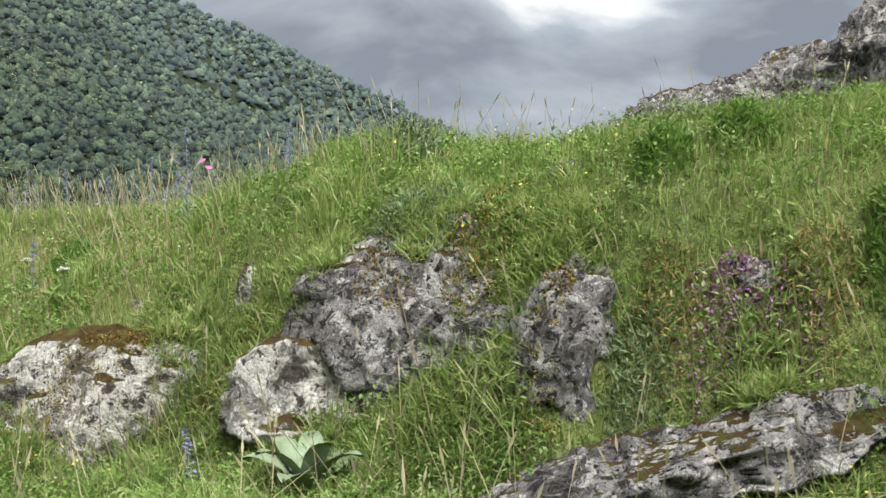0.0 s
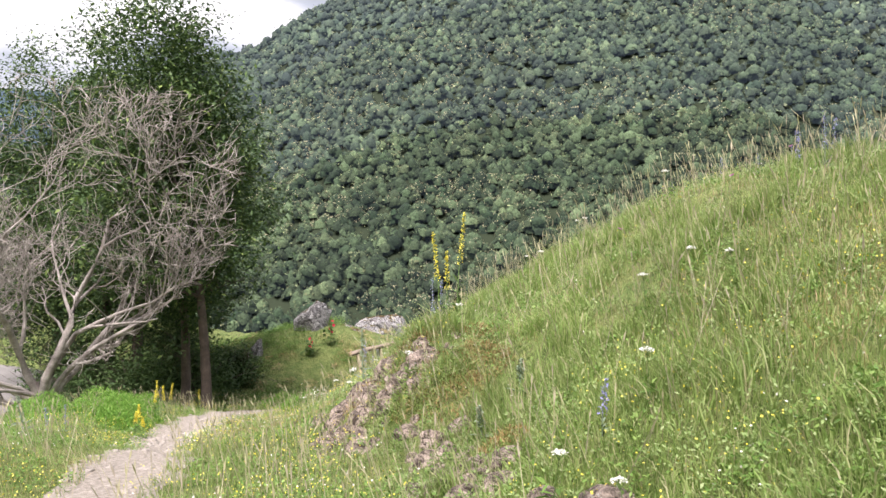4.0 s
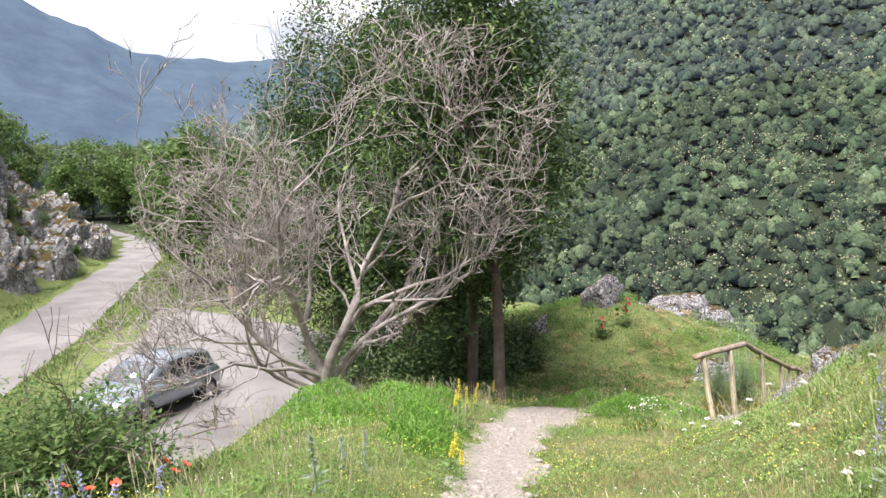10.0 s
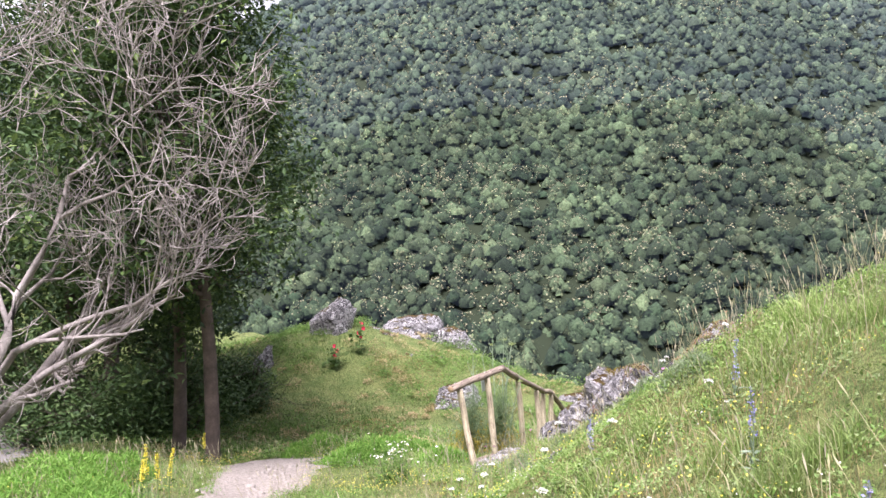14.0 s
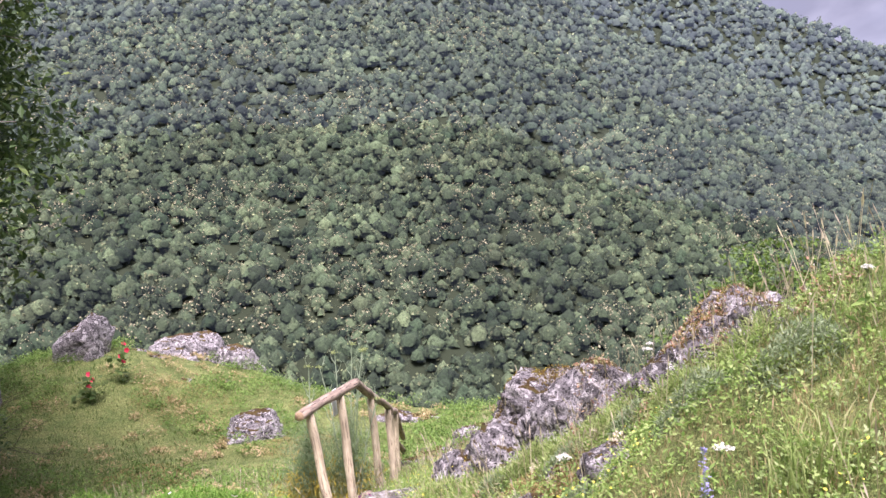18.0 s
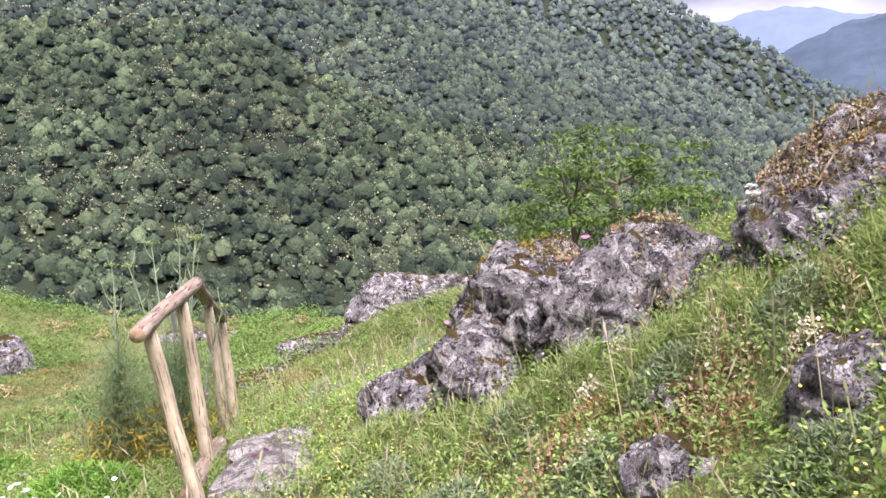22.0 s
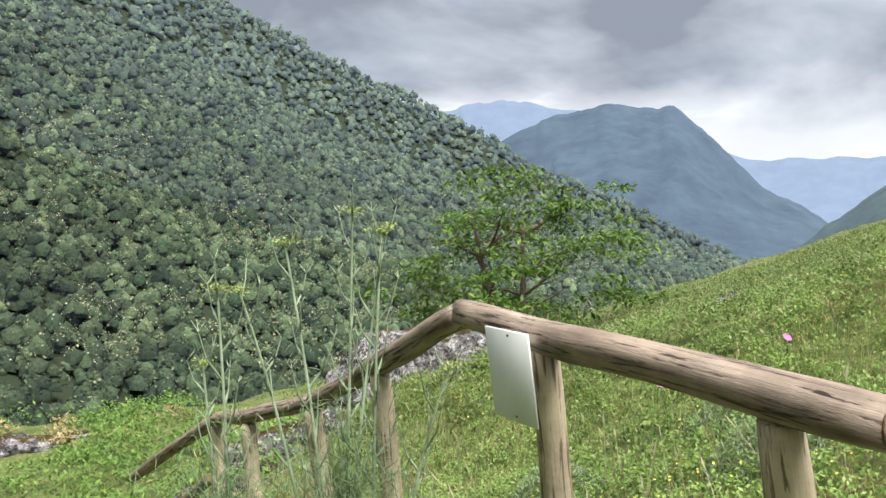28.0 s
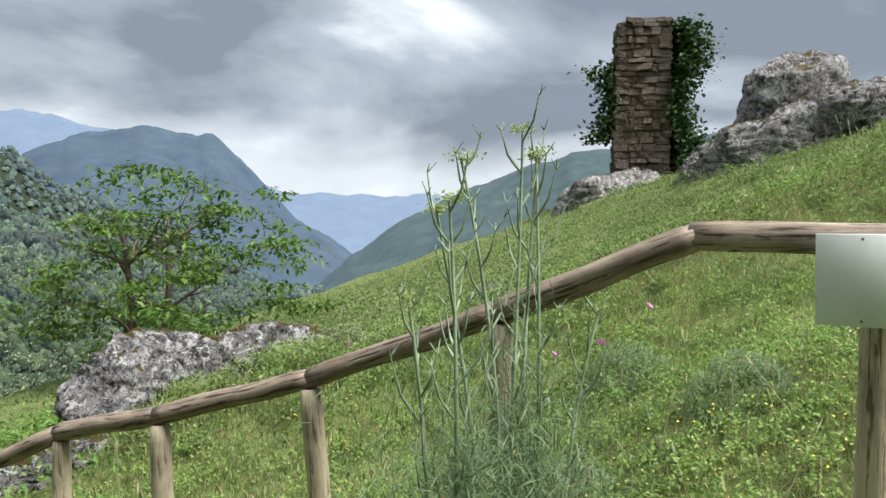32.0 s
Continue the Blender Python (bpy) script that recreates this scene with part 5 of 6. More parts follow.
blades("outer_grass", "rough green grass of the outer meadows", gx, gy, 0.15 * tallness(gx, gy) * (1 - 0.45 * (gx > 4)), 0.019, M_MEADOW, rg, 0.7)

gx, gy, rg = scatter(34000, -36, -12, 14, 62, lambda x, y: 0.9 * (np.abs(x - road_x(y)) < 9), 107)
blades("verge_grass", "rough green grass on the road verges", gx, gy, 0.22 * tallness(gx, gy), 0.035, M_MEADOW, rg, 0.6)

gx, gy, rg = scatter(190, 2.5, 7.5, 3, 16, lambda x, y: 0.6 * (walk_gap(x, y) > 1.2), 108)
gx, gy = np.repeat(gx, 230) + rg.normal(0, 0.10, 190 * 230), np.repeat(gy, 230) + rg.normal(0, 0.10, 190 * 230)
blades("grass_clumps", "taller dense clumps of fresh meadow grass", gx, gy, np.repeat(rg.uniform(0.13, 0.26, 190), 230), 0.0075, M_GRASS, rg, 0.75)

# small broad leaves low in the sward
gx, gy, rg = scatter(90000, -5, 10, 0.5, 26, lambda x, y: near_weight(x, y) * (wave(x / 0.6, y / 0.6, 91) > 0.45), 103)
pl = np.stack([gx, gy, land(gx, gy) + 0.02 + 0.10 * rg.uniform(0, 1, len(gx)) ** 1.5], 1)
tagged(new("herb_leaves", leaf_mesh("herb_leaves", pl, 0.028, M_LUSH, rg, -0.25, 0.6)), "low broad-leaved herbs among the grass", "plants", kind="stuff")

# leafy tufts of vetch and other herbs over the slopes
M_HERB = leafy("pale_herb_leaves", [(0.0, (0.17, 0.25, 0.08)), (0.6, (0.27, 0.36, 0.13)), (1.0, (0.40, 0.46, 0.23))], 0.55, 0.4)
M_VETCH = leafy("fresh_herb_leaves", [(0.0, (0.14, 0.24, 0.05)), (0.6, (0.25, 0.37, 0.09)), (1.0, (0.38, 0.46, 0.18))], 0.55, 0.4)
for nm, n_, x0, x1, y0, y1, sd, mt in (("vetch_tufts", 3000, 2.8, 10, 15.5, 25, 131, M_VETCH), ("herb_tufts", 1300, 2.2, 8.5, 1, 16, 132, M_HERB), ("dark_herb_tufts", 900, -4, 9, 1, 25, 133, M_LUSH), ("bank_herb_tufts", 700, 3.2, 6.5, 0.5, 6.5, 134, M_LUSH)):
    gx, gy, rg = scatter(n_, x0, x1, y0, y1, lambda x, y: np.clip(1.1 - 0.09 * walk_gap(x, y), 0.25, 1) * (walk_gap(x, y) > 0.7), sd)
    r = rg.uniform(0.06, 0.17, n_)
    k = np.repeat(np.arange(n_), 48)
    a, q = rg.uniform(0, 6.28, len(k)), np.sqrt(rg.uniform(0, 1, len(k)))
    px, py = gx[k] + r[k] * q * np.cos(a), gy[k] + r[k] * q * np.sin(a)
    pl = np.stack([px, py, land(px, py) + 0.02 + 1.1 * r[k] * (1 - 0.7 * q * q) * rg.uniform(0.4, 1, len(k))], 1)
    tagged(new(nm, leaf_mesh(nm, pl, 0.027, mt, rg, -0.35, 0.5)), "low leafy herb tufts among the meadow grass", "plants", kind="stuff")

gx, gy, rg = scatter(2200, 8, 22, 12, 26, lambda x, y: np.clip(1.1 - 0.05 * (x - 8), 0.3, 1) * (y < 25.5 - 0.25 * np.clip(11 - x, 0, 9)) * (land(x, y, False) > -4), 135)
r = rg.uniform(0.10, 0.28, 2200)
k = np.repeat(np.arange(2200), 44)
a, q = rg.uniform(0, 6.28, len(k)), np.sqrt(rg.uniform(0, 1, len(k)))
px, py = gx[k] + r[k] * q * np.cos(a), gy[k] + r[k] * q * np.sin(a)
pl = np.stack([px, py, land(px, py) + 0.02 + 0.9 * r[k] * (1 - 0.7 * q * q) * rg.uniform(0.4, 1, len(k))], 1)
tagged(new("slope_herbs", leaf_mesh("slope_herbs", pl, 0.05, M_MEADOW, rg, -0.3, 0.4)), "low leafy herbs over the open slope", "plants", kind="stuff")

# coarse herbs over the knoll and under the trees
for nm, n_, sd, mt, r_ in (("knoll_herbs", 900, 141, M_LUSH, 0.48), ("knoll_dry_herbs", 260, 142, M_GRASS_DRY, 0.30)):
    gx, gy, rg = scatter(n_, -2, 12, 25, 41, lambda x, y: (wave(x / 1.6, y / 1.6, sd) > 0.42) * (land(x, y, False) > -3.5), sd)
    r = r_ * rg.uniform(0.35, 1.0, n_)
    k = np.repeat(np.arange(n_), 70)
    a, q = rg.uniform(0, 6.28, len(k)), np.sqrt(rg.uniform(0, 1, len(k)))
    px, py = gx[k] + r[k] * q * np.cos(a), gy[k] + r[k] * q * np.sin(a)
    pl = np.stack([px, py, land(px, py) + 0.02 + 0.8 * r[k] * (1 - 0.7 * q * q) * rg.uniform(0.3, 1, len(k))], 1)
    tagged(new(nm, leaf_mesh(nm, pl, 0.07, mt, rg, -0.3, 0.4)), "coarse herbs and bracken over the grassy knoll", "plants", kind="stuff")

# tiny bedstraw blossom
for nm, lb, mt_name, ca, cb, n_, sd in (("bedstraw_bloom", "tiny yellow bedstraw blossom in the grass", "bedstraw_yellow", (0.62, 0.52, 0.05), (0.75, 0.66, 0.15), 15000, 121), ("clover_bloom", "tiny white and pink blossom in the grass", "clover_white", (0.66, 0.60, 0.56), (0.78, 0.76, 0.72), 2600, 122)):
    gx, gy, rg = scatter(n_, -4, 9, 0.5, 25, lambda x, y: near_weight(x, y) * (wave(x / 0.9, y / 0.9, sd) > 0.58), sd)
    pl = np.stack([gx, gy, land(gx, gy) + rg.uniform(0.06, 0.22, len(gx))], 1)
    tagged(new(nm, leaf_mesh(nm, pl, 0.014, leafy(mt_name, [(0.0, ca), (1.0, cb)], 0.6, 0.2), rg, -0.3, 0.9)), lb, "flowers", kind="stuff")

# seed heads on thin stalks
M_SEED = leafy("seed_heads", [(0.0, (0.28, 0.27, 0.13)), (0.5, (0.42, 0.38, 0.24)), (1.0, (0.34, 0.29, 0.22))], 0.7, 0.2)


def stalks(name, label, n, x0, x1, y0, y1, weight, tall, seed):
    x, y, rng = scatter(n, x0, x1, y0, y1, weight, seed)
    h = tall * rng.uniform(0.6, 1.2, n)
    dx, dy = rng.normal(-0.06, 0.12, n) * h / tall, rng.normal(0, 0.12, n) * h / tall
    z = land(x, y)
    w, hw = 0.0018, 0.0055
    a = rng.uniform(0, np.pi, n)
    s = np.stack([np.cos(a), np.sin(a), 0 * a], 1)
    p = np.stack([x, y, z], 1)
    t = p + np.stack([dx, dy, h], 1)
    m = p * 0.22 + t * 0.78
    v = np.stack([p - s * w, p + s * w, m + s * w, m - s * w, m - s * hw * 0.3, m * 0.5 + t * 0.5 + s * hw, t, m * 0.5 + t * 0.5 - s * hw], 1).reshape(-1, 3)
    f = (np.arange(n)[:, None, None] * 8 + np.array([[0, 1, 2, 3], [4, 5, 6, 7]])).reshape(-1, 4)
    return tagged(new(name, mesh_of(name, v, f, M_SEED, False)), label, "grass", kind="stuff")


stalks("seed_stalks", "thin grass stalks with pale seed heads", 6500, -4, 11, 0.5, 26, lambda x, y: near_weight(x, y) * (wave(x / 1.5, y / 1.5, 95) > 0.4), 0.42, 104)
stalks("ridge_stalks", "tall seeding grasses along the hill crest", 1500, 4, 9, 5, 18, lambda x, y: 0.6 * (walk_gap(x, y) > 3.5), 0.5, 105)

# loose stones on the path
rp = np.random.default_rng(8)
PEB = []
for s in range(5):
    v_, f_ = lump(1, s + 0.5, 0.55, 0.5)
    me = mesh_of("pebble", v_, f_, M_PEBBLE, True)
    PEB.append(me)
for k in range(300):
    y = rp.uniform(7.5, 24)
    x = float(path_x(np.array(y))) + rp.normal(0, 0.24)
    s = abs(rp.normal(0, 0.022)) + 0.014
    ob = new("pebble", PEB[k % 5])
    ob.parent = footpath
    ob.location = (x, y, float(land(x, y)) + 0.02)
    ob.scale = (s * rp.uniform(0.8, 1.5), s, s * rp.uniform(0.6, 1.0))
    ob.rotation_euler = (0, 0, rp.uniform(0, 6.28))


# ---- plants by the way ----
def petal_mat(name, a, b, through=0.3):
    return leafy(name, [(0.0, a), (1.0, b)], 0.55, through)


M_YELLOW = petal_mat("yellow_petals", (0.78, 0.66, 0.05), (0.86, 0.78, 0.16))
M_BLUE = petal_mat("violet_blue_petals", (0.25, 0.25, 0.48), (0.38, 0.36, 0.62))
M_RED = petal_mat("scarlet_petals", (0.75, 0.06, 0.03), (0.85, 0.12, 0.05))
M_CRIMSON = petal_mat("crimson_petals", (0.60, 0.02, 0.06), (0.72, 0.05, 0.10))
M_PINK = petal_mat("magenta_petals", (0.48, 0.12, 0.36), (0.60, 0.22, 0.48))
M_WHITE = petal_mat("white_petals", (0.75, 0.74, 0.68), (0.82, 0.81, 0.76))
M_CREAM = petal_mat("cream_petals", (0.66, 0.56, 0.42), (0.72, 0.64, 0.52))
M_SEDUM = leafy("stonecrop", [(0.0, (0.26, 0.12, 0.08)), (0.35, (0.36, 0.22, 0.14)), (0.7, (0.22, 0.24, 0.08)), (1.0, (0.52, 0.42, 0.34))], 0.7, 0.15)
M_MOSS = leafy("yellow_brown_moss", [(0.0, (0.10, 0.06, 0.012)), (0.6, (0.17, 0.12, 0.02)), (1.0, (0.28, 0.24, 0.04))], 0.9, 0.0)
M_STEM = two_tone("green_stem", (0.10, 0.17, 0.05), (0.17, 0.25, 0.08), 8, 0.6, 0.2, 60)
M_STEMG = two_tone("grey_green_stem", (0.16, 0.21, 0.13), (0.26, 0.32, 0.22), 8, 0.6, 0.2, 60)
M_FENNEL = leafy("fennel_fronds", [(0.0, (0.09, 0.15, 0.06)), (0.6, (0.16, 0.23, 0.11)), (1.0, (0.25, 0.31, 0.17))], 0.6, 0.3)
M_FENNELY = leafy("yellowing_fronds", [(0.0, (0.30, 0.24, 0.03)), (1.0, (0.46, 0.34, 0.05))], 0.6, 0.3)


def g(x, y):
    return float(land(x, y))


def curve_pts(h, lean, n=7, sway=0.03, seed=0):
    u = np.linspace(0, 1, n)
    return np.stack([lean[0] * u**2 + sway * np.sin(u * 4 + seed), lean[1] * u**2 + sway * np.cos(u * 3 + seed), h * u], 1)


def spike(name, label, x, y, h, bloom, mat, seed, leaf=0.11, thick=0.007, dense=160, petal=0.022, fat=0.028, group="", stem=None, category="flower"):
    """A tall flower spike with a stem, leaves and a dense head of blooms."""
    rng = np.random.default_rng(seed)
    ob = thing(name, label, category, (x, y, g(x, y) - 0.02), group)
    p = curve_pts(h, rng.normal(0, 0.06 * h, 2), 7, 0.01 * h, seed)
    part_me("stem", tubes_mesh("stem", [(1, p, np.linspace(thick, thick * 0.5, 7))], stem or M_STEM, 6, 6), ob)
    u = rng.uniform(1 - bloom, 1.0, dense)
    c = np.stack([np.interp(u, np.linspace(0, 1, 7), p[:, k]) for k in range(3)], 1)
    w = fat * (1.25 - (u - (1 - bloom)) / bloom)
    a = rng.uniform(0, 6.28, dense)
    c[:, 0] += w * np.cos(a)
    c[:, 1] += w * np.sin(a)
    tagged(part_me("flower_head", leaf_mesh("flower_head", c, petal, mat, rng, -0.3, 0.8), ob), kind="stuff")
    n = int(26 * h)
    u = rng.uniform(0, 1 - bloom, n) ** 1.3
    c = np.stack([np.interp(u, np.linspace(0, 1, 7), p[:, k]) for k in range(3)], 1)
    part_me("foliage", leaf_mesh("foliage", c, leaf, stem or M_LUSH, rng, -0.35, 0.28), ob)
    return ob


MUL = "tall yellow mullein in flower on a leafy stalk"
for k, (x, y, h) in enumerate([(3.42, 11.48, 1.28), (3.22, 11.42, 1.18), (3.32, 11.6, 0.95), (-0.47, 19.45, 0.72), (-0.58, 19.5, 0.80), (-0.36, 19.55, 0.74), (-0.66, 19.7, 0.55), (-0.33, 15.48, 0.50), (-0.40, 15.55, 0.40), (-0.27, 15.42, 0.34), (-0.2, 24.0, 0.6)]):
    spike("yellow_mullein", MUL, x, y, h, 0.42, M_YELLOW, 500 + k, 0.10, 0.007, 170, 0.021, 0.018, "yellow mulleins", M_STEM)
BUG = "viper's bugloss with a violet-blue flower spike"
rb2 = random.Random(21)
BUGS = [(3.45, 12.9, 0.75), (3.6, 13.3, 0.7), (2.55, 12.5, 0.6), (3.3, 14.2, 0.5), (-1.75, 10.9, 0.5), (-1.9, 11.0, 0.45), (-1.6, 10.8, 0.42), (-2.0, 10.8, 0.5), (-1.5, 11.1, 0.45), (-3.3, 12.4, 0.55), (-3.1, 12.7, 0.5), (-2.7, 12.2, 0.5), (-3.6, 12.6, 0.6), (-3.0, 11.9, 0.45), (5.6, 5.3, 0.7), (5.75, 5.5, 0.6), (6.6, 6.6, 0.55), (5.1, 6.2, 0.4), (4.35, 3.9, 0.35), (3.3, 7.5, 0.35), (3.7, 4.9, 0.4), (-1.2, 15.0, 0.45), (-1.35, 14.7, 0.4), (3.9, 15.3, 0.5), (3.1, 16.0, 0.4)]
for k in range(26):
    yy = rb2.uniform(5, 13)
    BUGS.append((rb2.uniform(6.2, 8.5), yy, rb2.uniform(0.35, 0.6)))
for k, (x, y, h) in enumerate(BUGS):
    spike("vipers_bugloss", BUG, x, y, h, 0.6, M_BLUE, 600 + k, 0.08, 0.005, 90, 0.017, 0.018, "blue bugloss spikes", M_STEMG)
# grey-white woolly mulleins not yet in bloom
for k, (x, y, h) in enumerate([(2.5, 12.2, 0.75), (-1.25, 13.3, 0.5), (3.3, 9.0, 0.3), (2.9, 8.6, 0.3)]):
    spike("woolly_mullein", "grey woolly mullein spike not yet in bloom", x, y, h, 0.5, M_STEMG, 680 + k, 0.12, 0.012, 120, 0.024, 0.02, "woolly mulleins", M_STEMG)


def bloom_bm(r, petals, cup=0.35, seed=0):
    bm = bmesh.new()
    rnd = random.Random(seed)
    mid = bm.verts.new((0, 0, 0))
    for k in range(petals):
        a = 2 * math.pi * k / petals + rnd.uniform(-0.1, 0.1)
        w = 1.25 * math.pi / petals
        pts = [mid]
        for t, rr in ((-w, 0.7), (-w * 0.5, 1.0), (0, 1.05), (w * 0.5, 1.0), (w, 0.7)):
            pts.append(bm.verts.new((math.cos(a + t) * r * rr, math.sin(a + t) * r * rr, cup * r * rr * rr * rnd.uniform(0.8, 1.2))))
        for i in range(1, 5):
            bm.faces.new((pts[0], pts[i], pts[i + 1]))
    return bm


def cup_flower(name, label, x, y, h, r, mat, seed, petals=4, group="", blooms=1, heart=None):
    rng = np.random.default_rng(seed)
    ob = thing(name, label, "flower", (x, y, g(x, y) - 0.01), group)
    for k in range(blooms):
        p = curve_pts(h * rng.uniform(0.75, 1.1), rng.normal(0, 0.18 * h, 2), 6, 0.01, seed + k)
        part_me("stem", tubes_mesh("stem", [(1, p, np.full(6, 0.0022))], M_STEM, 4, 5), ob)
        b = part("bloom", bloom_bm(r, petals, 0.45, seed + k), mat, ob)
        b.location = p[-1]
        b.rotation_euler = (rng.uniform(-0.7, 0.7), rng.uniform(-0.7, 0.7), rng.uniform(0, 6))
        if heart:
            hb = bmesh.new()
            bmesh.ops.create_icosphere(hb, subdivisions=1, radius=r * 0.28)
            c = part("flower_centre", hb, heart, b)
            c.location = (0, 0, r * 0.08)
    n = 14
    pl = rng.normal(0, 0.03, (n, 3)) * [1, 1, 0] + np.stack([0 * np.arange(n), 0 * np.arange(n), rng.uniform(0, h * 0.5, n)], 1)
    part_me("foliage", leaf_mesh("foliage", pl, 0.07, M_LUSH, rng, -0.3, 0.35), ob)
    return ob


M_DARKHEART = two_tone("dark_flower_heart", (0.02, 0.015, 0.015), (0.05, 0.04, 0.03), 40, 0.8, 0.2, 90)
for k, (x, y) in enumerate([(-2.09, 12.57), (-2.2, 12.75), (-2.5, 12.6), (-2.75, 12.7), (-2.6, 12.2), (-2.0, 12.7)]):
    cup_flower("poppy", "scarlet field poppy on a thin stalk", x, y, 0.34, 0.04, M_RED, 700 + k, 4, "red poppies", 1, M_DARKHEART)
for k in range(14):
    x, y = rb2.uniform(3.2, 9), rb2.uniform(5, 24)
    cup_flower("knapweed", "magenta knapweed flower in the grass", x, y, 0.42, 0.025, M_PINK, 720 + k, 9, "magenta knapweeds", 1)
for k, (x, y) in enumerate([(6.3, 5.8), (6.5, 5.95), (5.6, 19.5), (5.75, 19.6), (5.5, 19.8), (6.6, 21.6), (6.9, 21.9), (7.1, 21.2)]):
    cup_flower("pink_mallow", "bright pink wild flower above the grass", x, y, 0.45, 0.030, M_PINK, 740 + k, 7, "pink flowers", 1)

# oxeye daisies in a clump by the path
M_DAISYEYE = two_tone("daisy_eye", (0.7, 0.45, 0.02), (0.8, 0.55, 0.05), 40, 0.7, 0.2, 90)
for k in range(60):
    a, r = rb2.uniform(0, 6.28), abs(rb2.gauss(0, 0.24))
    cup_flower("oxeye_daisy", "white oxeye daisy in a dense clump", 2.55 + r * math.cos(a), 21.2 + 1.3 * r * math.sin(a), rb2.uniform(0.38, 0.56), 0.016, M_WHITE, 760 + k, 9, "daisies by the path", 1, M_DAISYEYE)


# flat white umbels
def umbel(x, y, h, r, seed, mat=None, label="flat white umbel flower above the grass", name="yarrow", group="white umbels"):
    rng = np.random.default_rng(seed)
    ob = thing(name, label, "flower", (x, y, g(x, y) - 0.01), group)
    p = curve_pts(h, rng.normal(0, 0.12 * h, 2), 6, 0.008, seed)
    ln = [(1, p, np.full(6, 0.0025))]
    n = 90
    a, q = rng.uniform(0, 6.28, n), np.sqrt(rng.uniform(0, 1, n)) * r
    c = p[-1] + np.stack([q * np.cos(a), q * np.sin(a), 0.018 - 0.25 * q * q / r + rng.normal(0, 0.003, n)], 1)
    for k in range(10):
        ln.append((0, np.stack([p[-2] * 0.4 + p[-1] * 0.6, c[k]]), np.array([0.0014, 0.001])))
    part_me("stem", tubes_mesh("stem", ln, M_STEM, 5, 4), ob)
    part_me("flower_head", leaf_mesh("flower_head", c, 0.012, mat or M_WHITE, rng, -0.1, 0.9), ob)
    n = 22
    pl = np.stack([rng.normal(0, 0.02, n), rng.normal(0, 0.02, n), rng.uniform(0, h * 0.6, n)], 1)
    part_me("foliage", leaf_mesh("foliage", pl, 0.07, M_LUSH, rng, -0.2, 0.3), ob)


for k in range(26):
    x, y = rb2.uniform(2.3, 5.6), rb2.uniform(5.5, 19.5)
    umbel(x, y, rb2.uniform(0.22, 0.38), rb2.uniform(0.022, 0.040), 800 + k)
for k in range(8):
    x, y = rb2.uniform(2.4, 3.4), rb2.uniform(14, 20)
    umbel(x, y, rb2.uniform(0.25, 0.4), rb2.uniform(0.03, 0.05), 850 + k)


# hollyhocks below the knoll
for k, (x, y, h, n) in enumerate([(3.8, 34.3, 1.1, 4), (3.0, 33.6, 0.8, 3)]):
    rng = np.random.default_rng(900 + k)
    ob = thing("hollyhock", "hollyhock with crimson blooms on a tall stalk", "flower", (x, y, g(x, y)), "crimson hollyhocks")
    p = curve_pts(h, (0.1, 0.05), 6, 0.03, k)
    part_me("stem", tubes_mesh("stem", [(1, p, np.full(6, 0.014))], M_STEM, 6, 6), ob)
    for j in range(n):
        b = part("bloom", bloom_bm(0.06, 5, 0.4, j), M_CRIMSON, ob)
        u = 0.45 + 0.5 * j / n
        b.location = [np.interp(u, np.linspace(0, 1, 6), p[:, i]) + rng.normal(0, 0.05) * (i < 2) for i in range(3)]
        b.rotation_euler = (rng.uniform(0.6, 1.6), 0, rng.uniform(-0.6, 0.8))
    pl = np.stack([rng.normal(0, 0.14, 70), rng.normal(0, 0.14, 70), rng.uniform(0.02, h * 0.7, 70)], 1)
    part_me("foliage", leaf_mesh("foliage", pl, 0.16, M_SHRUB, rng, -0.1, 0.8), ob)


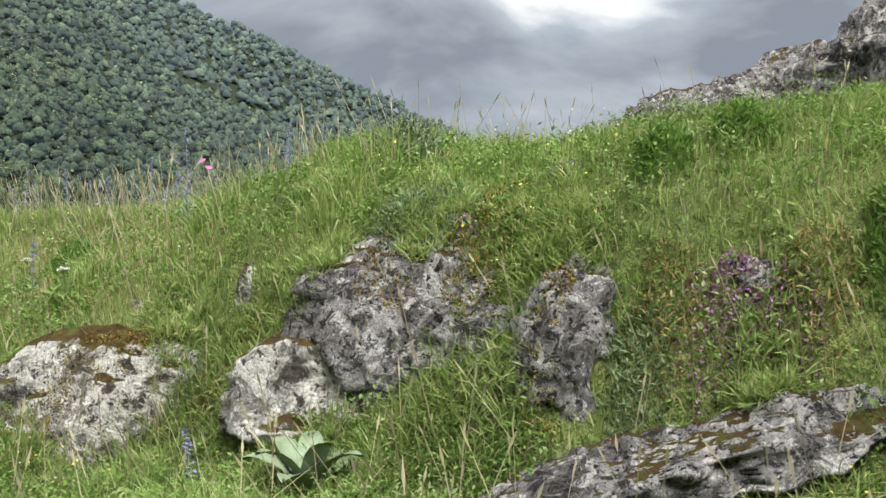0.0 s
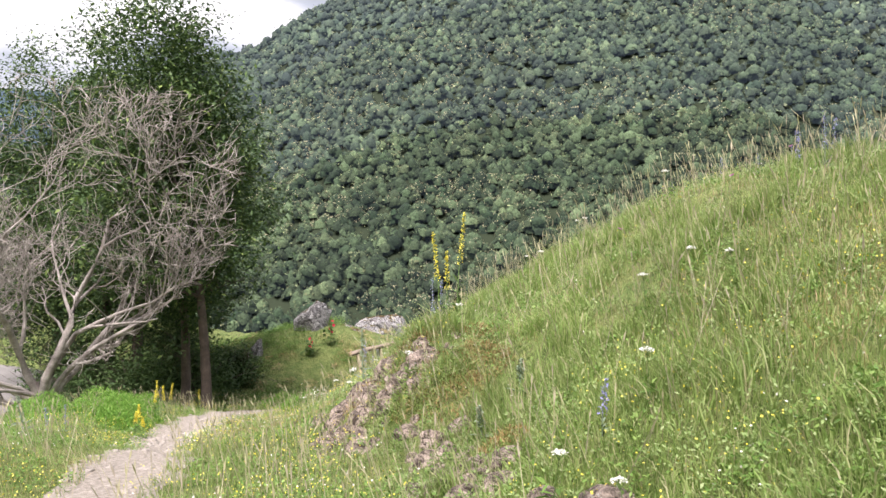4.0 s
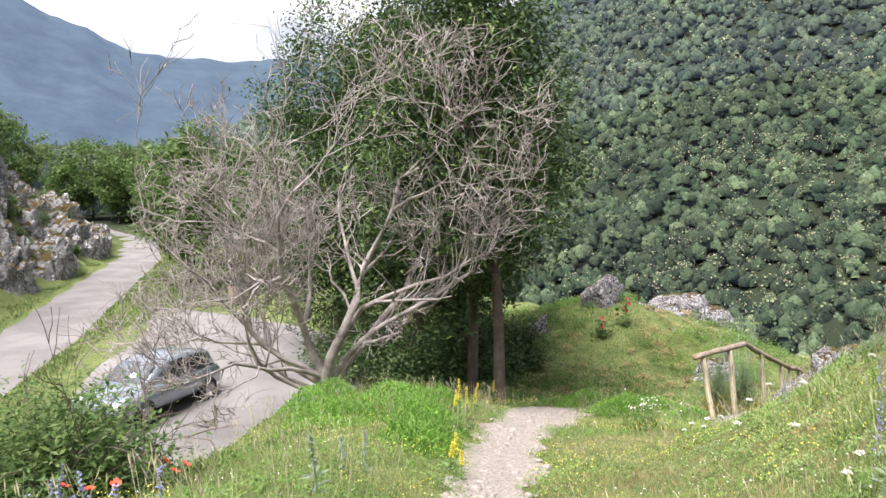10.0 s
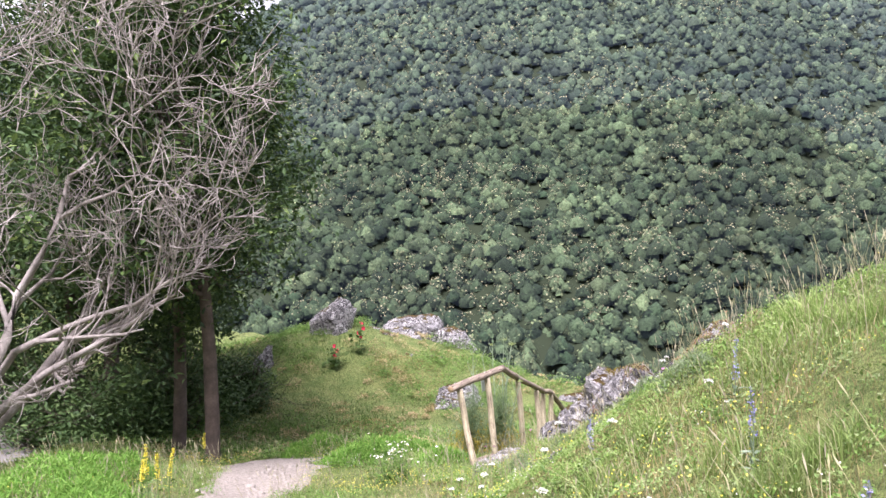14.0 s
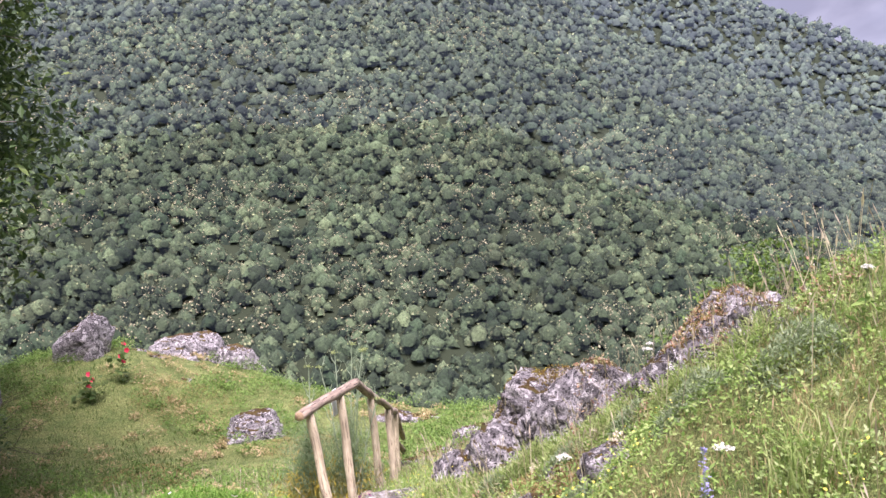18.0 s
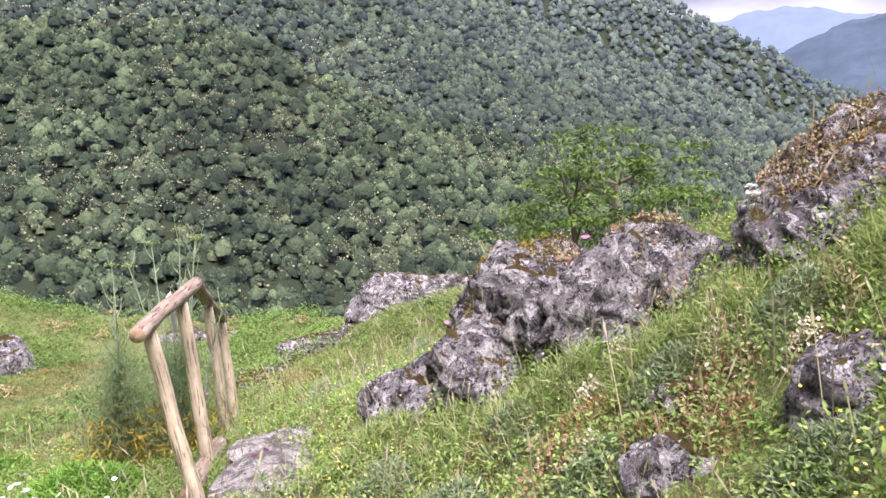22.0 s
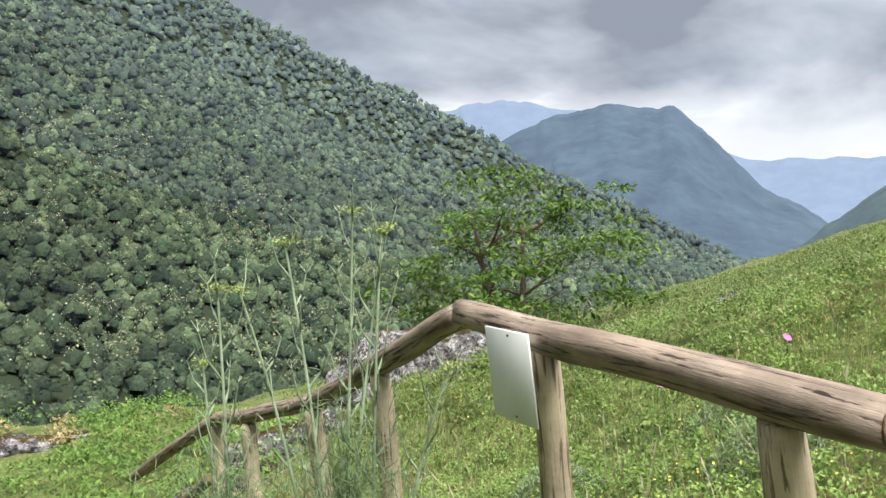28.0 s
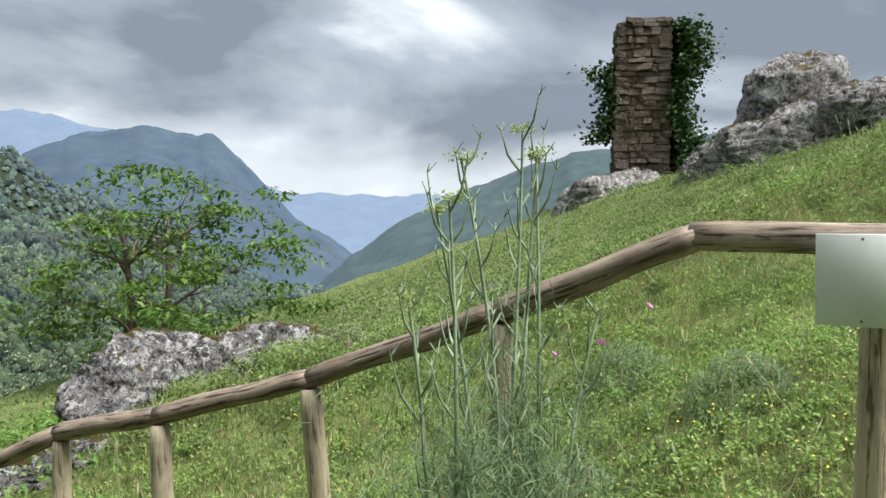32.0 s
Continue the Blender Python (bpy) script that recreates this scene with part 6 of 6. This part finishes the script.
# ---- wild fennel by the fence ----
def fennel(x, y, stems, label):
    rng = np.random.default_rng(int(x * 100))
    z0 = g(x, y) - 0.02
    ob = thing("wild_fennel", label, "plant", (x, y, z0))
    for k, (dx, dy, tip, lx, ly) in enumerate(stems):
        h = tip - z0
        p = curve_pts(h, (lx, ly), 12, 0.018, k) + [dx, dy, 0]
        st = part_me("stem", tubes_mesh("stem", [(1, p, np.linspace(0.011, 0.0045, 12))], M_FSTEM, 7, 6), ob)
        twigs = []
        for j in range(13):
            u = 0.30 + 0.68 * j / 12
            c = np.array([np.interp(u, np.linspace(0, 1, 12), p[:, i]) for i in range(3)])
            a = j * 2.4 + k
            L = rng.uniform(0.14, 0.26) * (1.25 - 0.6 * u)
            out = np.array([np.cos(a), np.sin(a), 0])
            m, e = c + (out * 0.34 + [0, 0, 0.45]) * L, c + (out * 0.5 + [0, 0, 1.0]) * L
            twigs.append((0, np.stack([c, c * 0.4 + m * 0.6, m, e]), np.array([0.003, 0.0055, 0.004, 0.002])))
            for q in range(4):
                b = rng.uniform(0, 6.28)
                f = e + np.array([np.cos(b) * 0.6, np.sin(b) * 0.6, 0.7]) * rng.uniform(0.02, 0.06)
                twigs.append((0, np.stack([e, f]), np.array([0.0022, 0.0012])))
        part_me("side_shoot", tubes_mesh("side_shoot", twigs, M_FSTEM, 6, 5), st)
        top = p[-1] + rng.normal(0, 0.016, (70, 3)) * [1.6, 1.6, 0.5]
        tagged(part_me("flower_bud", leaf_mesh("flower_bud", top, 0.018, M_FBUD, rng, -0.4, 0.5), st, "yellow-green umbel bud"), kind="stuff")
    n = 15000
    a, r = rng.uniform(0, 6.28, n), np.abs(rng.normal(0, 0.19, n))
    pl = np.stack([r * np.cos(a), r * np.sin(a), np.abs(rng.normal(0.45, 0.30, n))], 1)
    tagged(part_me("frond", leaf_mesh("frond", pl, 0.09, M_FENNEL, rng, -0.5, 0.04), ob, "feathery grey-green foliage"), kind="stuff")
    n = 2400
    a, r = rng.uniform(0, 6.28, n), np.abs(rng.normal(0, 0.2, n))
    pl = np.stack([r * np.cos(a), r * np.sin(a), np.abs(rng.normal(0.24, 0.16, n))], 1)
    tagged(part_me("old_frond", leaf_mesh("old_frond", pl, 0.11, M_FENNELY, rng, -0.4, 0.11), ob, "yellowed lower foliage"), kind="stuff")


M_FSTEM = two_tone("pale_fennel_stem", (0.16, 0.22, 0.13), (0.33, 0.40, 0.27), 7, 0.5, 0.2, 60)
M_FBUD = petal_mat("fennel_bud", (0.24, 0.30, 0.09), (0.36, 0.42, 0.15))
fennel(4.50, 22.72, [(0.03, 0.02, 0.72, 0.06, 0.0), (-0.05, 0.05, 0.60, 0.02, 0.2), (0.08, -0.06, 0.64, 0.1, -0.02), (0.0, 0.12, 0.42, -0.22, 0.2), (0.12, -0.16, 0.10, 0.1, -0.2), (0.02, -0.02, 0.66, 0.16, -0.06)], "tall wild fennel with grey-green stalks beside the fence")
fennel(4.12, 22.98, [(0.0, 0.0, 0.44, 0.04, 0.08), (0.05, 0.08, 0.15, 0.04, 0.1)], "slender wild fennel beside the fence")


# ---- lush ferny growth, herbs on the rocks ----
def mound(name, label, x, y, rx, ry, h, n, leaf, mat, seed, category="plant", ratio=0.25, group="", base=None, turn=0):
    rng = np.random.default_rng(seed)
    ob = thing(name, label, category, (x, y, 0), group)
    a, r = rng.uniform(0, 6.28, n), np.sqrt(rng.uniform(0, 1, n))
    px, py = rx * r * np.cos(a), ry * r * np.sin(a)
    c, s = np.cos(np.radians(turn)), np.sin(np.radians(turn))
    qx, qy = px * c - py * s, px * s + py * c
    lump_ = 0.55 + 0.6 * wave((qx + x) * 3.2, (qy + y) * 3.2, seed)
    z = (land(x + qx, y + qy) if base is None else base + 0 * qx) + h * (1 - r**2) * lump_ * rng.uniform(0.25, 1, n) ** 0.6
    part_me("foliage", leaf_mesh("foliage", np.stack([qx, qy, z], 1), leaf, mat, rng, -0.5, ratio), ob)
    return ob


M_FERN = leafy("feathery_green", [(0.0, (0.10, 0.22, 0.030)), (0.6, (0.17, 0.33, 0.055)), (1.0, (0.28, 0.43, 0.10))], 0.55, 0.4)
FERN = "lush bright green feathery growth beside the path"
for k, (x, y, rx, ry, h) in enumerate([(-1.0, 18.6, 0.6, 0.8, 0.42), (-1.6, 20.0, 0.9, 1.0, 0.45), (-0.9, 17.2, 0.5, 0.7, 0.32), (-2.4, 18.6, 0.8, 0.9, 0.4), (-1.5, 21.6, 0.8, 0.7, 0.45), (2.4, 23.4, 0.8, 0.6, 0.4), (3.1, 24.3, 0.9, 0.6, 0.42), (1.8, 25.2, 0.7, 0.5, 0.35), (3.5, 22.4, 0.5, 0.5, 0.3), (-3.0, 20.8, 0.9, 0.9, 0.4)]):
    mound("green_clump", FERN, x, y, rx, ry, h * 1.15, 4200, 0.085, M_FERN, 950 + k, group="bright green clumps", ratio=0.16)
for k, (x, y, r) in enumerate([(5.45, 6.3, 0.2), (5.75, 1.9, 0.16), (6.05, 3.95, 0.26), (5.2, 1.25, 0.15), (5.5, 2.2, 0.14)]):
    mound("leafy_herb", "pale green bushy herb on the slope", x, y, r, r, 1.1 * r, int(5200 * r), 0.055, M_STEMG if k == 2 else M_LUSH, 970 + k, ratio=0.2, group="bushy herbs")
# broad-leaved rosette
ros = thing("broad_leaf_plant", "broad grey-green leaved rosette beside the rocks", "plant", (4.45, 3.35, g(4.45, 3.35)))
for k in range(9):
    bm = bmesh.new()
    n = 7
    rows = []
    for i in range(n):
        u = i / (n - 1)
        w = 0.055 * math.sin(math.pi * min(u * 0.92 + 0.08, 1)) ** 0.7
        z = 0.16 * math.sin(u * 1.9) + 0.03
        rows.append((bm.verts.new((u * 0.26, -w, z)), bm.verts.new((u * 0.26, 0, z - 0.012)), bm.verts.new((u * 0.26, w, z))))
    for r0, r1 in zip(rows, rows[1:]):
        bm.faces.new((r0[0], r0[1], r1[1], r1[0]))
        bm.faces.new((r0[1], r0[2], r1[2], r1[1]))
    lf = part("leaf", bm, M_STEMG, ros)
    lf.rotation_euler = (0, random.uniform(-0.5, 0.25), k * 0.7 + random.uniform(-0.2, 0.2))

# stonecrop cushions and moss on the boulders, clinging to the rock
bpy.context.view_layer.update()
deps = bpy.context.evaluated_depsgraph_get()


def on_top(x, y, z0=8.0):
    hit, p, n, _, ob, _ = scene.ray_cast(deps, Vector((x, y, z0)), Vector((0, 0, -1)))
    return p.z if hit else g(x, y)


def cushion(name, label, x, y, r, n, leaf, mat, seed, category, group, ratio=0.6):
    rng = np.random.default_rng(seed)
    a, q = rng.uniform(0, 6.28, n), np.sqrt(rng.uniform(0, 1, n)) * r
    gx_, gy_ = q * np.cos(a), q * np.sin(a) * 0.7
    k = 9
    axis = np.linspace(-r, r, k)
    grid = np.array([[on_top(x + u, y + v) for u in axis] for v in axis])
    fi, fj = np.clip((gx_ + r) / (2 * r) * (k - 1), 0, k - 1.001), np.clip((gy_ + r) / (2 * r) * (k - 1), 0, k - 1.001)
    i, j = fi.astype(int), fj.astype(int)
    u, v = fi - i, fj - j
    z = grid[j, i] * (1 - u) * (1 - v) + grid[j, i + 1] * u * (1 - v) + grid[j + 1, i] * (1 - u) * v + grid[j + 1, i + 1] * u * v
    ob = thing(name, label, category, (x, y, 0), group)
    tagged(part_me("cushion", leaf_mesh("cushion", np.stack([gx_, gy_, z + rng.uniform(-0.01, 0.035, n)], 1), leaf, mat, rng, -0.6, ratio), ob), kind="stuff")


for k, (x, y, r) in enumerate([(5.25, 17.9, 0.35), (5.45, 18.1, 0.3), (5.15, 17.6, 0.3), (5.0, 17.3, 0.3), (4.75, 16.55, 0.25), (5.1, 19.2, 0.2), (4.95, 18.8, 0.2), (4.7, 18.5, 0.18), (4.0, 17.9, 0.22), (3.7, 18.5, 0.2), (4.3, 17.6, 0.2), (5.5, 18.1, 0.3), (13.0, 14.6, 0.4), (15.0, 14.9, 0.5)]):
    cushion("stonecrop", "rusty and cream stonecrop cushion on the rock", x, y, r, int(2600 * r), 0.022, M_SEDUM, 1000 + k, "plant", "stonecrop cushions")
for k, (x, y, r) in enumerate([(4.45, 4.75, 0.26), (4.7, 4.55, 0.2), (4.3, 4.9, 0.18), (5.05, 3.35, 0.22), (5.25, 2.95, 0.28), (5.0, 19.4, 0.2), (5.15, 17.85, 0.25), (4.7, 19.7, 0.15), (4.9, 2.5, 0.15)]):
    cushion("moss_cushion", "yellow-brown moss cushion on the limestone", x, y, r, int(3600 * r), 0.016, M_MOSS, 1030 + k, "moss", "moss cushions")

for k, (x, y, r) in enumerate([(4.86, 4.5, 0.20), (4.88, 4.12, 0.26), (5.0, 3.72, 0.18), (5.32, 3.25, 0.24), (5.32, 2.7, 0.24), (4.95, 1.7, 0.16)]):
    cushion("turf_cushion", "green turf and herbs grown over the rock", x, y, r, int(7000 * r), 0.085, M_GRASS, 1060 + k, "grass", "turf on the rocks", 0.07)

# ivy on the ruin
rng_i = np.random.default_rng(3)
n = 13000
lx = np.where(rng_i.uniform(0, 1, n) < 0.75, 0.78 + np.abs(rng_i.normal(0, 0.38, n)), -0.78 - np.abs(rng_i.normal(0, 0.32, n)))
ly, lz = rng_i.normal(0.1, 0.42, n), rng_i.uniform(0.3, 4.5, n)
keep = (lx > 0) | ((lz > 1.1) & (lz < 3.3))
ivy = np.stack([lx, ly, lz], 1)[keep]
ivy[:, 0] *= 1 + 0.18 * np.sin(ivy[:, 2] * 2.1)
part_me("ivy", leaf_mesh("ivy", ivy, 0.14, M_IVY, rng_i, 0.5, 0.8), tower, "dark green ivy")
cap = np.stack([rng_i.uniform(-0.7, 0.7, 420), rng_i.uniform(-0.5, 0.5, 420), 4.2 + 0.16 * rng_i.uniform(0, 1, 420)], 1)
part_me("turf_cap", leaf_mesh("turf_cap", cap, 0.11, M_GRASS, rng_i, -0.6, 0.15), tower, "grass growing on the wall top")


# ---- parked car ----
def loft(name, rings, mat, parent, label="", close=True):
    bm = bmesh.new()
    vs = [[bm.verts.new(p) for p in r] for r in rings]
    n = len(rings[0])
    for a, b in zip(vs, vs[1:]):
        for j in range(n if close else n - 1):
            bm.faces.new((a[j], a[(j + 1) % n], b[(j + 1) % n], b[j]))
    if close:
        bm.faces.new(vs[0])
        bm.faces.new(vs[-1][::-1])
    bmesh.ops.recalc_face_normals(bm, faces=bm.faces)
    return part(name, bm, mat, parent, label)


def plain(name, col, rough_, metal=0.0, coat=0.0):
    m, nt, bs = material(name, rough_)
    c = ramp(nt, noise_at(nt, 5, 4), (0.3, mix_rgb(col, (0, 0, 0), 0.12)), (0.7, col))
    nt.links.new(c, bs.inputs["Base Color"])
    bs.inputs["Metallic"].default_value, bs.inputs["Coat Weight"].default_value = metal, coat
    return m


M_PAINT = plain("grey_blue_car_paint", (0.30, 0.34, 0.40), 0.3, 0.5, 0.8)
M_CARGLASS = plain("dark_car_glass", (0.02, 0.025, 0.03), 0.06)
M_SCREEN = plain("reflecting_windscreen", (0.30, 0.34, 0.38), 0.08, 0.6)
M_TYRE = plain("black_rubber", (0.025, 0.025, 0.027), 0.8)
M_RIM = plain("alloy_rim", (0.45, 0.45, 0.46), 0.35, 0.9)
M_LAMP = plain("clear_headlight", (0.6, 0.62, 0.64), 0.15)
car = thing("parked_car", "grey-blue hatchback car parked on the pale asphalt", "car", (-9.2, 27.4, g(-9.2, 27.4) + 0.06))
car.rotation_euler = (0, 0, radians(-104))


def section(x, w, z0, z1, r=0.14):
    """An upright rounded section across the car at x."""
    out = []
    for k in range(16):
        a = 2 * math.pi * k / 16
        cx, cz = math.cos(a), math.sin(a)
        out.append((x, w * abs(cx) ** 0.45 * (1 if cx > 0 else -1), (z0 + z1) / 2 + (z1 - z0) / 2 * abs(cz) ** 0.55 * (1 if cz > 0 else -1)))
    return out


loft("body", [section(-1.98, 0.66, 0.42, 0.72), section(-1.9, 0.80, 0.30, 0.90), section(-1.3, 0.86, 0.24, 0.98), section(0.4, 0.87, 0.22, 0.96), section(1.1, 0.86, 0.22, 0.92), section(1.7, 0.82, 0.26, 0.82), section(1.98, 0.70, 0.34, 0.68), section(2.04, 0.5, 0.40, 0.58)], M_PAINT, car)
loft("cabin", [section(-1.9, 0.60, 0.85, 0.98), section(-1.55, 0.68, 0.85, 1.36), section(-0.9, 0.69, 0.85, 1.46), section(-0.1, 0.68, 0.85, 1.46), section(0.45, 0.66, 0.85, 1.32), section(1.1, 0.68, 0.85, 0.94)], M_PAINT, car)
for sy in (1, -1):
    for x0, x1 in ((-1.45, -0.55), (-0.48, 0.42)):
        bm = bmesh.new()
        vs = [bm.verts.new(p) for p in ((x0, sy * 0.735, 0.97), (x1, sy * 0.735, 0.97), (x1 - (0.28 if x1 > 0 else 0), sy * 0.66, 1.33), (x0 + (0.2 if x0 < -1 else 0), sy * 0.66, 1.36))]
        f = bm.faces.new(vs)
        ex = bmesh.ops.extrude_face_region(bm, geom=[f])
        bmesh.ops.translate(bm, vec=(0, sy * 0.02, 0), verts=[v for v in ex["geom"] if isinstance(v, bmesh.types.BMVert)])
        part("side_window", bm, M_CARGLASS, car, "dark side window")
    for x in (-1.25, 1.28):
        w = part("wheel", tube_bm([(x, sy * 0.70, 0.32), (x, sy * 0.90, 0.32)], [0.32, 0.32], 22), M_TYRE, car)
        part("rim", tube_bm([(x, sy * 0.905, 0.32), (x, sy * 0.915, 0.32)], [0.20, 0.185], 18), M_RIM, w, "alloy rim")
    part("headlight", tube_bm([(1.72, sy * 0.60, 0.68), (1.97, sy * 0.56, 0.64)], [0.10, 0.07], 12), M_LAMP, car, "clear headlight")
bm = bmesh.new()
vs = [bm.verts.new(p) for p in ((1.06, -0.60, 0.965), (1.06, 0.60, 0.965), (0.46, 0.52, 1.335), (0.46, -0.52, 1.335))]
f = bm.faces.new(vs)
ex = bmesh.ops.extrude_face_region(bm, geom=[f])
bmesh.ops.translate(bm, vec=(0.02, 0, 0.03), verts=[v for v in ex["geom"] if isinstance(v, bmesh.types.BMVert)])
part("windscreen", bm, M_SCREEN, car, "windscreen reflecting the sky")

# wooden litter bin on the far edge of the parking area
bx, by = -12.2, 42.3
bin_ = thing("litter_bin", "brown slatted wooden litter bin", "bin", (bx, by, g(bx, by)))
for k in range(10):
    a = 2 * math.pi * k / 10
    b = rounded_board(0.17, 0.78, 0.025)
    ob = part("slat", b, M_END, bin_)
    ob.location = (0.3 * math.cos(a), 0.3 * math.sin(a), 0.44)
    ob.rotation_euler = (0, 0, a + math.pi / 2)
part("liner", tube_bm([(0, 0, 0.03), (0, 0, 0.78)], [0.26, 0.26], 18), M_TYRE, bin_)


# ---- growth at the foot of the rocks ----
M_THYME = petal_mat("thyme_purple", (0.26, 0.13, 0.22), (0.46, 0.28, 0.42))
M_WITHER = leafy("withered_herbs", [(0.0, (0.20, 0.12, 0.05)), (0.6, (0.32, 0.22, 0.09)), (1.0, (0.44, 0.34, 0.16))], 0.7, 0.2)
M_SAGE = leafy("grey_green_herbs", [(0.0, (0.13, 0.19, 0.09)), (0.6, (0.22, 0.29, 0.15)), (1.0, (0.34, 0.40, 0.25))], 0.6, 0.35)
TUFT = "long green grass tuft at the foot of a rock"
for k, (x, y, r, h) in enumerate([(4.35, 4.95, 0.22, 0.10), (4.2, 4.55, 0.2, 0.10), (4.42, 4.3, 0.2, 0.14), (4.5, 3.7, 0.2, 0.08), (4.62, 3.15, 0.2, 0.12), (4.75, 3.0, 0.2, 0.16), (4.55, 1.75, 0.2, 0.14), (4.6, 1.45, 0.2, 0.16), (4.15, 4.75, 0.2, 0.12), (4.78, 4.37, 0.2, 0.16), (4.92, 4.79, 0.25, 0.16), (4.60, 3.45, 0.2, 0.10), (4.85, 2.95, 0.24, 0.20), (4.80, 2.70, 0.22, 0.20), (5.02, 2.63, 0.2, 0.18),
                                      (5.15, 2.5, 0.2, 0.16), (5.0, 3.9, 0.24, 0.18), (4.81, 19.44, 0.25, 0.16), (4.05, 19.36, 0.25, 0.14), (4.06, 18.95, 0.25, 0.14), (4.29, 18.79, 0.22, 0.16), (4.3, 18.35, 0.24, 0.2), (4.35, 18.02, 0.24, 0.2), (4.45, 17.45, 0.25, 0.2), (4.6, 17.0, 0.25, 0.2), (4.05, 19.9, 0.25, 0.14), (9.0, 24.5, 0.5, 0.16), (8.8, 25.0, 0.4, 0.16), (9.3, 23.6, 0.4, 0.14), (2.75, 10.45, 0.3, 0.14), (2.5, 10.1, 0.25, 0.10), (2.85, 9.6, 0.25, 0.14), (2.55, 9.75, 0.2, 0.10)]):
    mound("grass_tuft", TUFT, x, y, r, r * 0.8, h, int(4200 * r), 0.11, M_GRASS, 1100 + k, "grass", 0.055, "grass tufts by the rocks")
for k, (x, y, r) in enumerate([(5.03, 1.92, 0.13), (5.05, 1.73, 0.12), (5.06, 1.63, 0.12), (4.91, 2.74, 0.12), (5.09, 1.83, 0.10), (4.97, 2.98, 0.10)]):
    mound("creeping_thyme", "purple creeping thyme on the rocky bank", x, y, r, r, 0.10, 420, 0.018, M_THYME, 1140 + k, ratio=0.6, group="creeping thyme")
for k, (x, y, r) in enumerate([(4.78, 4.30, 0.12), (4.93, 4.12, 0.12), (5.06, 2.08, 0.14), (5.12, 1.54, 0.14), (5.2, 3.0, 0.2), (3.79, 18.07, 0.18), (3.81, 17.86, 0.18), (4.11, 18.02, 0.16), (4.0, 18.5, 0.2), (3.95, 19.0, 0.18), (3.2, 9.7, 0.25), (2.95, 9.4, 0.25), (2.9, 8.2, 0.2), (3.3, 10.3, 0.25), (2.62, 10.2, 0.3), (2.42, 10.7, 0.28), (2.72, 9.7, 0.28), (7.2, 24.6, 0.4), (6.6, 29.5, 0.9), (3.4, 28.8, 0.9), (5.0, 33.2, 1.2)]):
    mound("withered_herb", "withered brown herb patch among the grass", x, y, r, r, 0.10 + 0.1 * r, int(2600 * r), 0.045, M_WITHER, 1160 + k, ratio=0.16, group="withered herbs")
for k, (x, y, r) in enumerate([(4.95, 2.16, 0.14), (5.30, 3.40, 0.26), (5.36, 3.25, 0.22), (4.88, 4.0, 0.12), (4.03, 18.93, 0.2), (4.15, 18.2, 0.2), (4.35, 17.75, 0.2), (3.7, 18.3, 0.2), (3.6, 19.0, 0.22), (3.5, 17.4, 0.2), (4.0, 16.9, 0.22), (4.1, 16.3, 0.25), (3.7, 19.5, 0.2), (5.4, 20.4, 0.3), (5.9, 21.2, 0.3), (6.4, 22.4, 0.3), (7.0, 21.4, 0.35), (5.7, 22.2, 0.3)]):
    mound("sage_herb", "grey-green feathery herb among the rocks", x, y, r, r, 0.9 * r, int(6000 * r), 0.04, M_SAGE, 1190 + k, ratio=0.22, group="grey-green herbs")
for k, (x, y, r) in enumerate([(4.10, 17.62, 0.09), (4.27, 18.03, 0.10), (4.05, 18.15, 0.08), (3.85, 18.4, 0.08), (4.35, 17.35, 0.10), (4.2, 18.6, 0.08), (4.0, 17.5, 0.08), (4.45, 18.6, 0.07), (3.7, 18.0, 0.07)]):
    mound("white_stonecrop", "cream-white stonecrop blossom between the rocks", x, y, r, r, 0.16, 260, 0.018, M_CREAM, 1220 + k, "flower", 0.8, "white stonecrop")
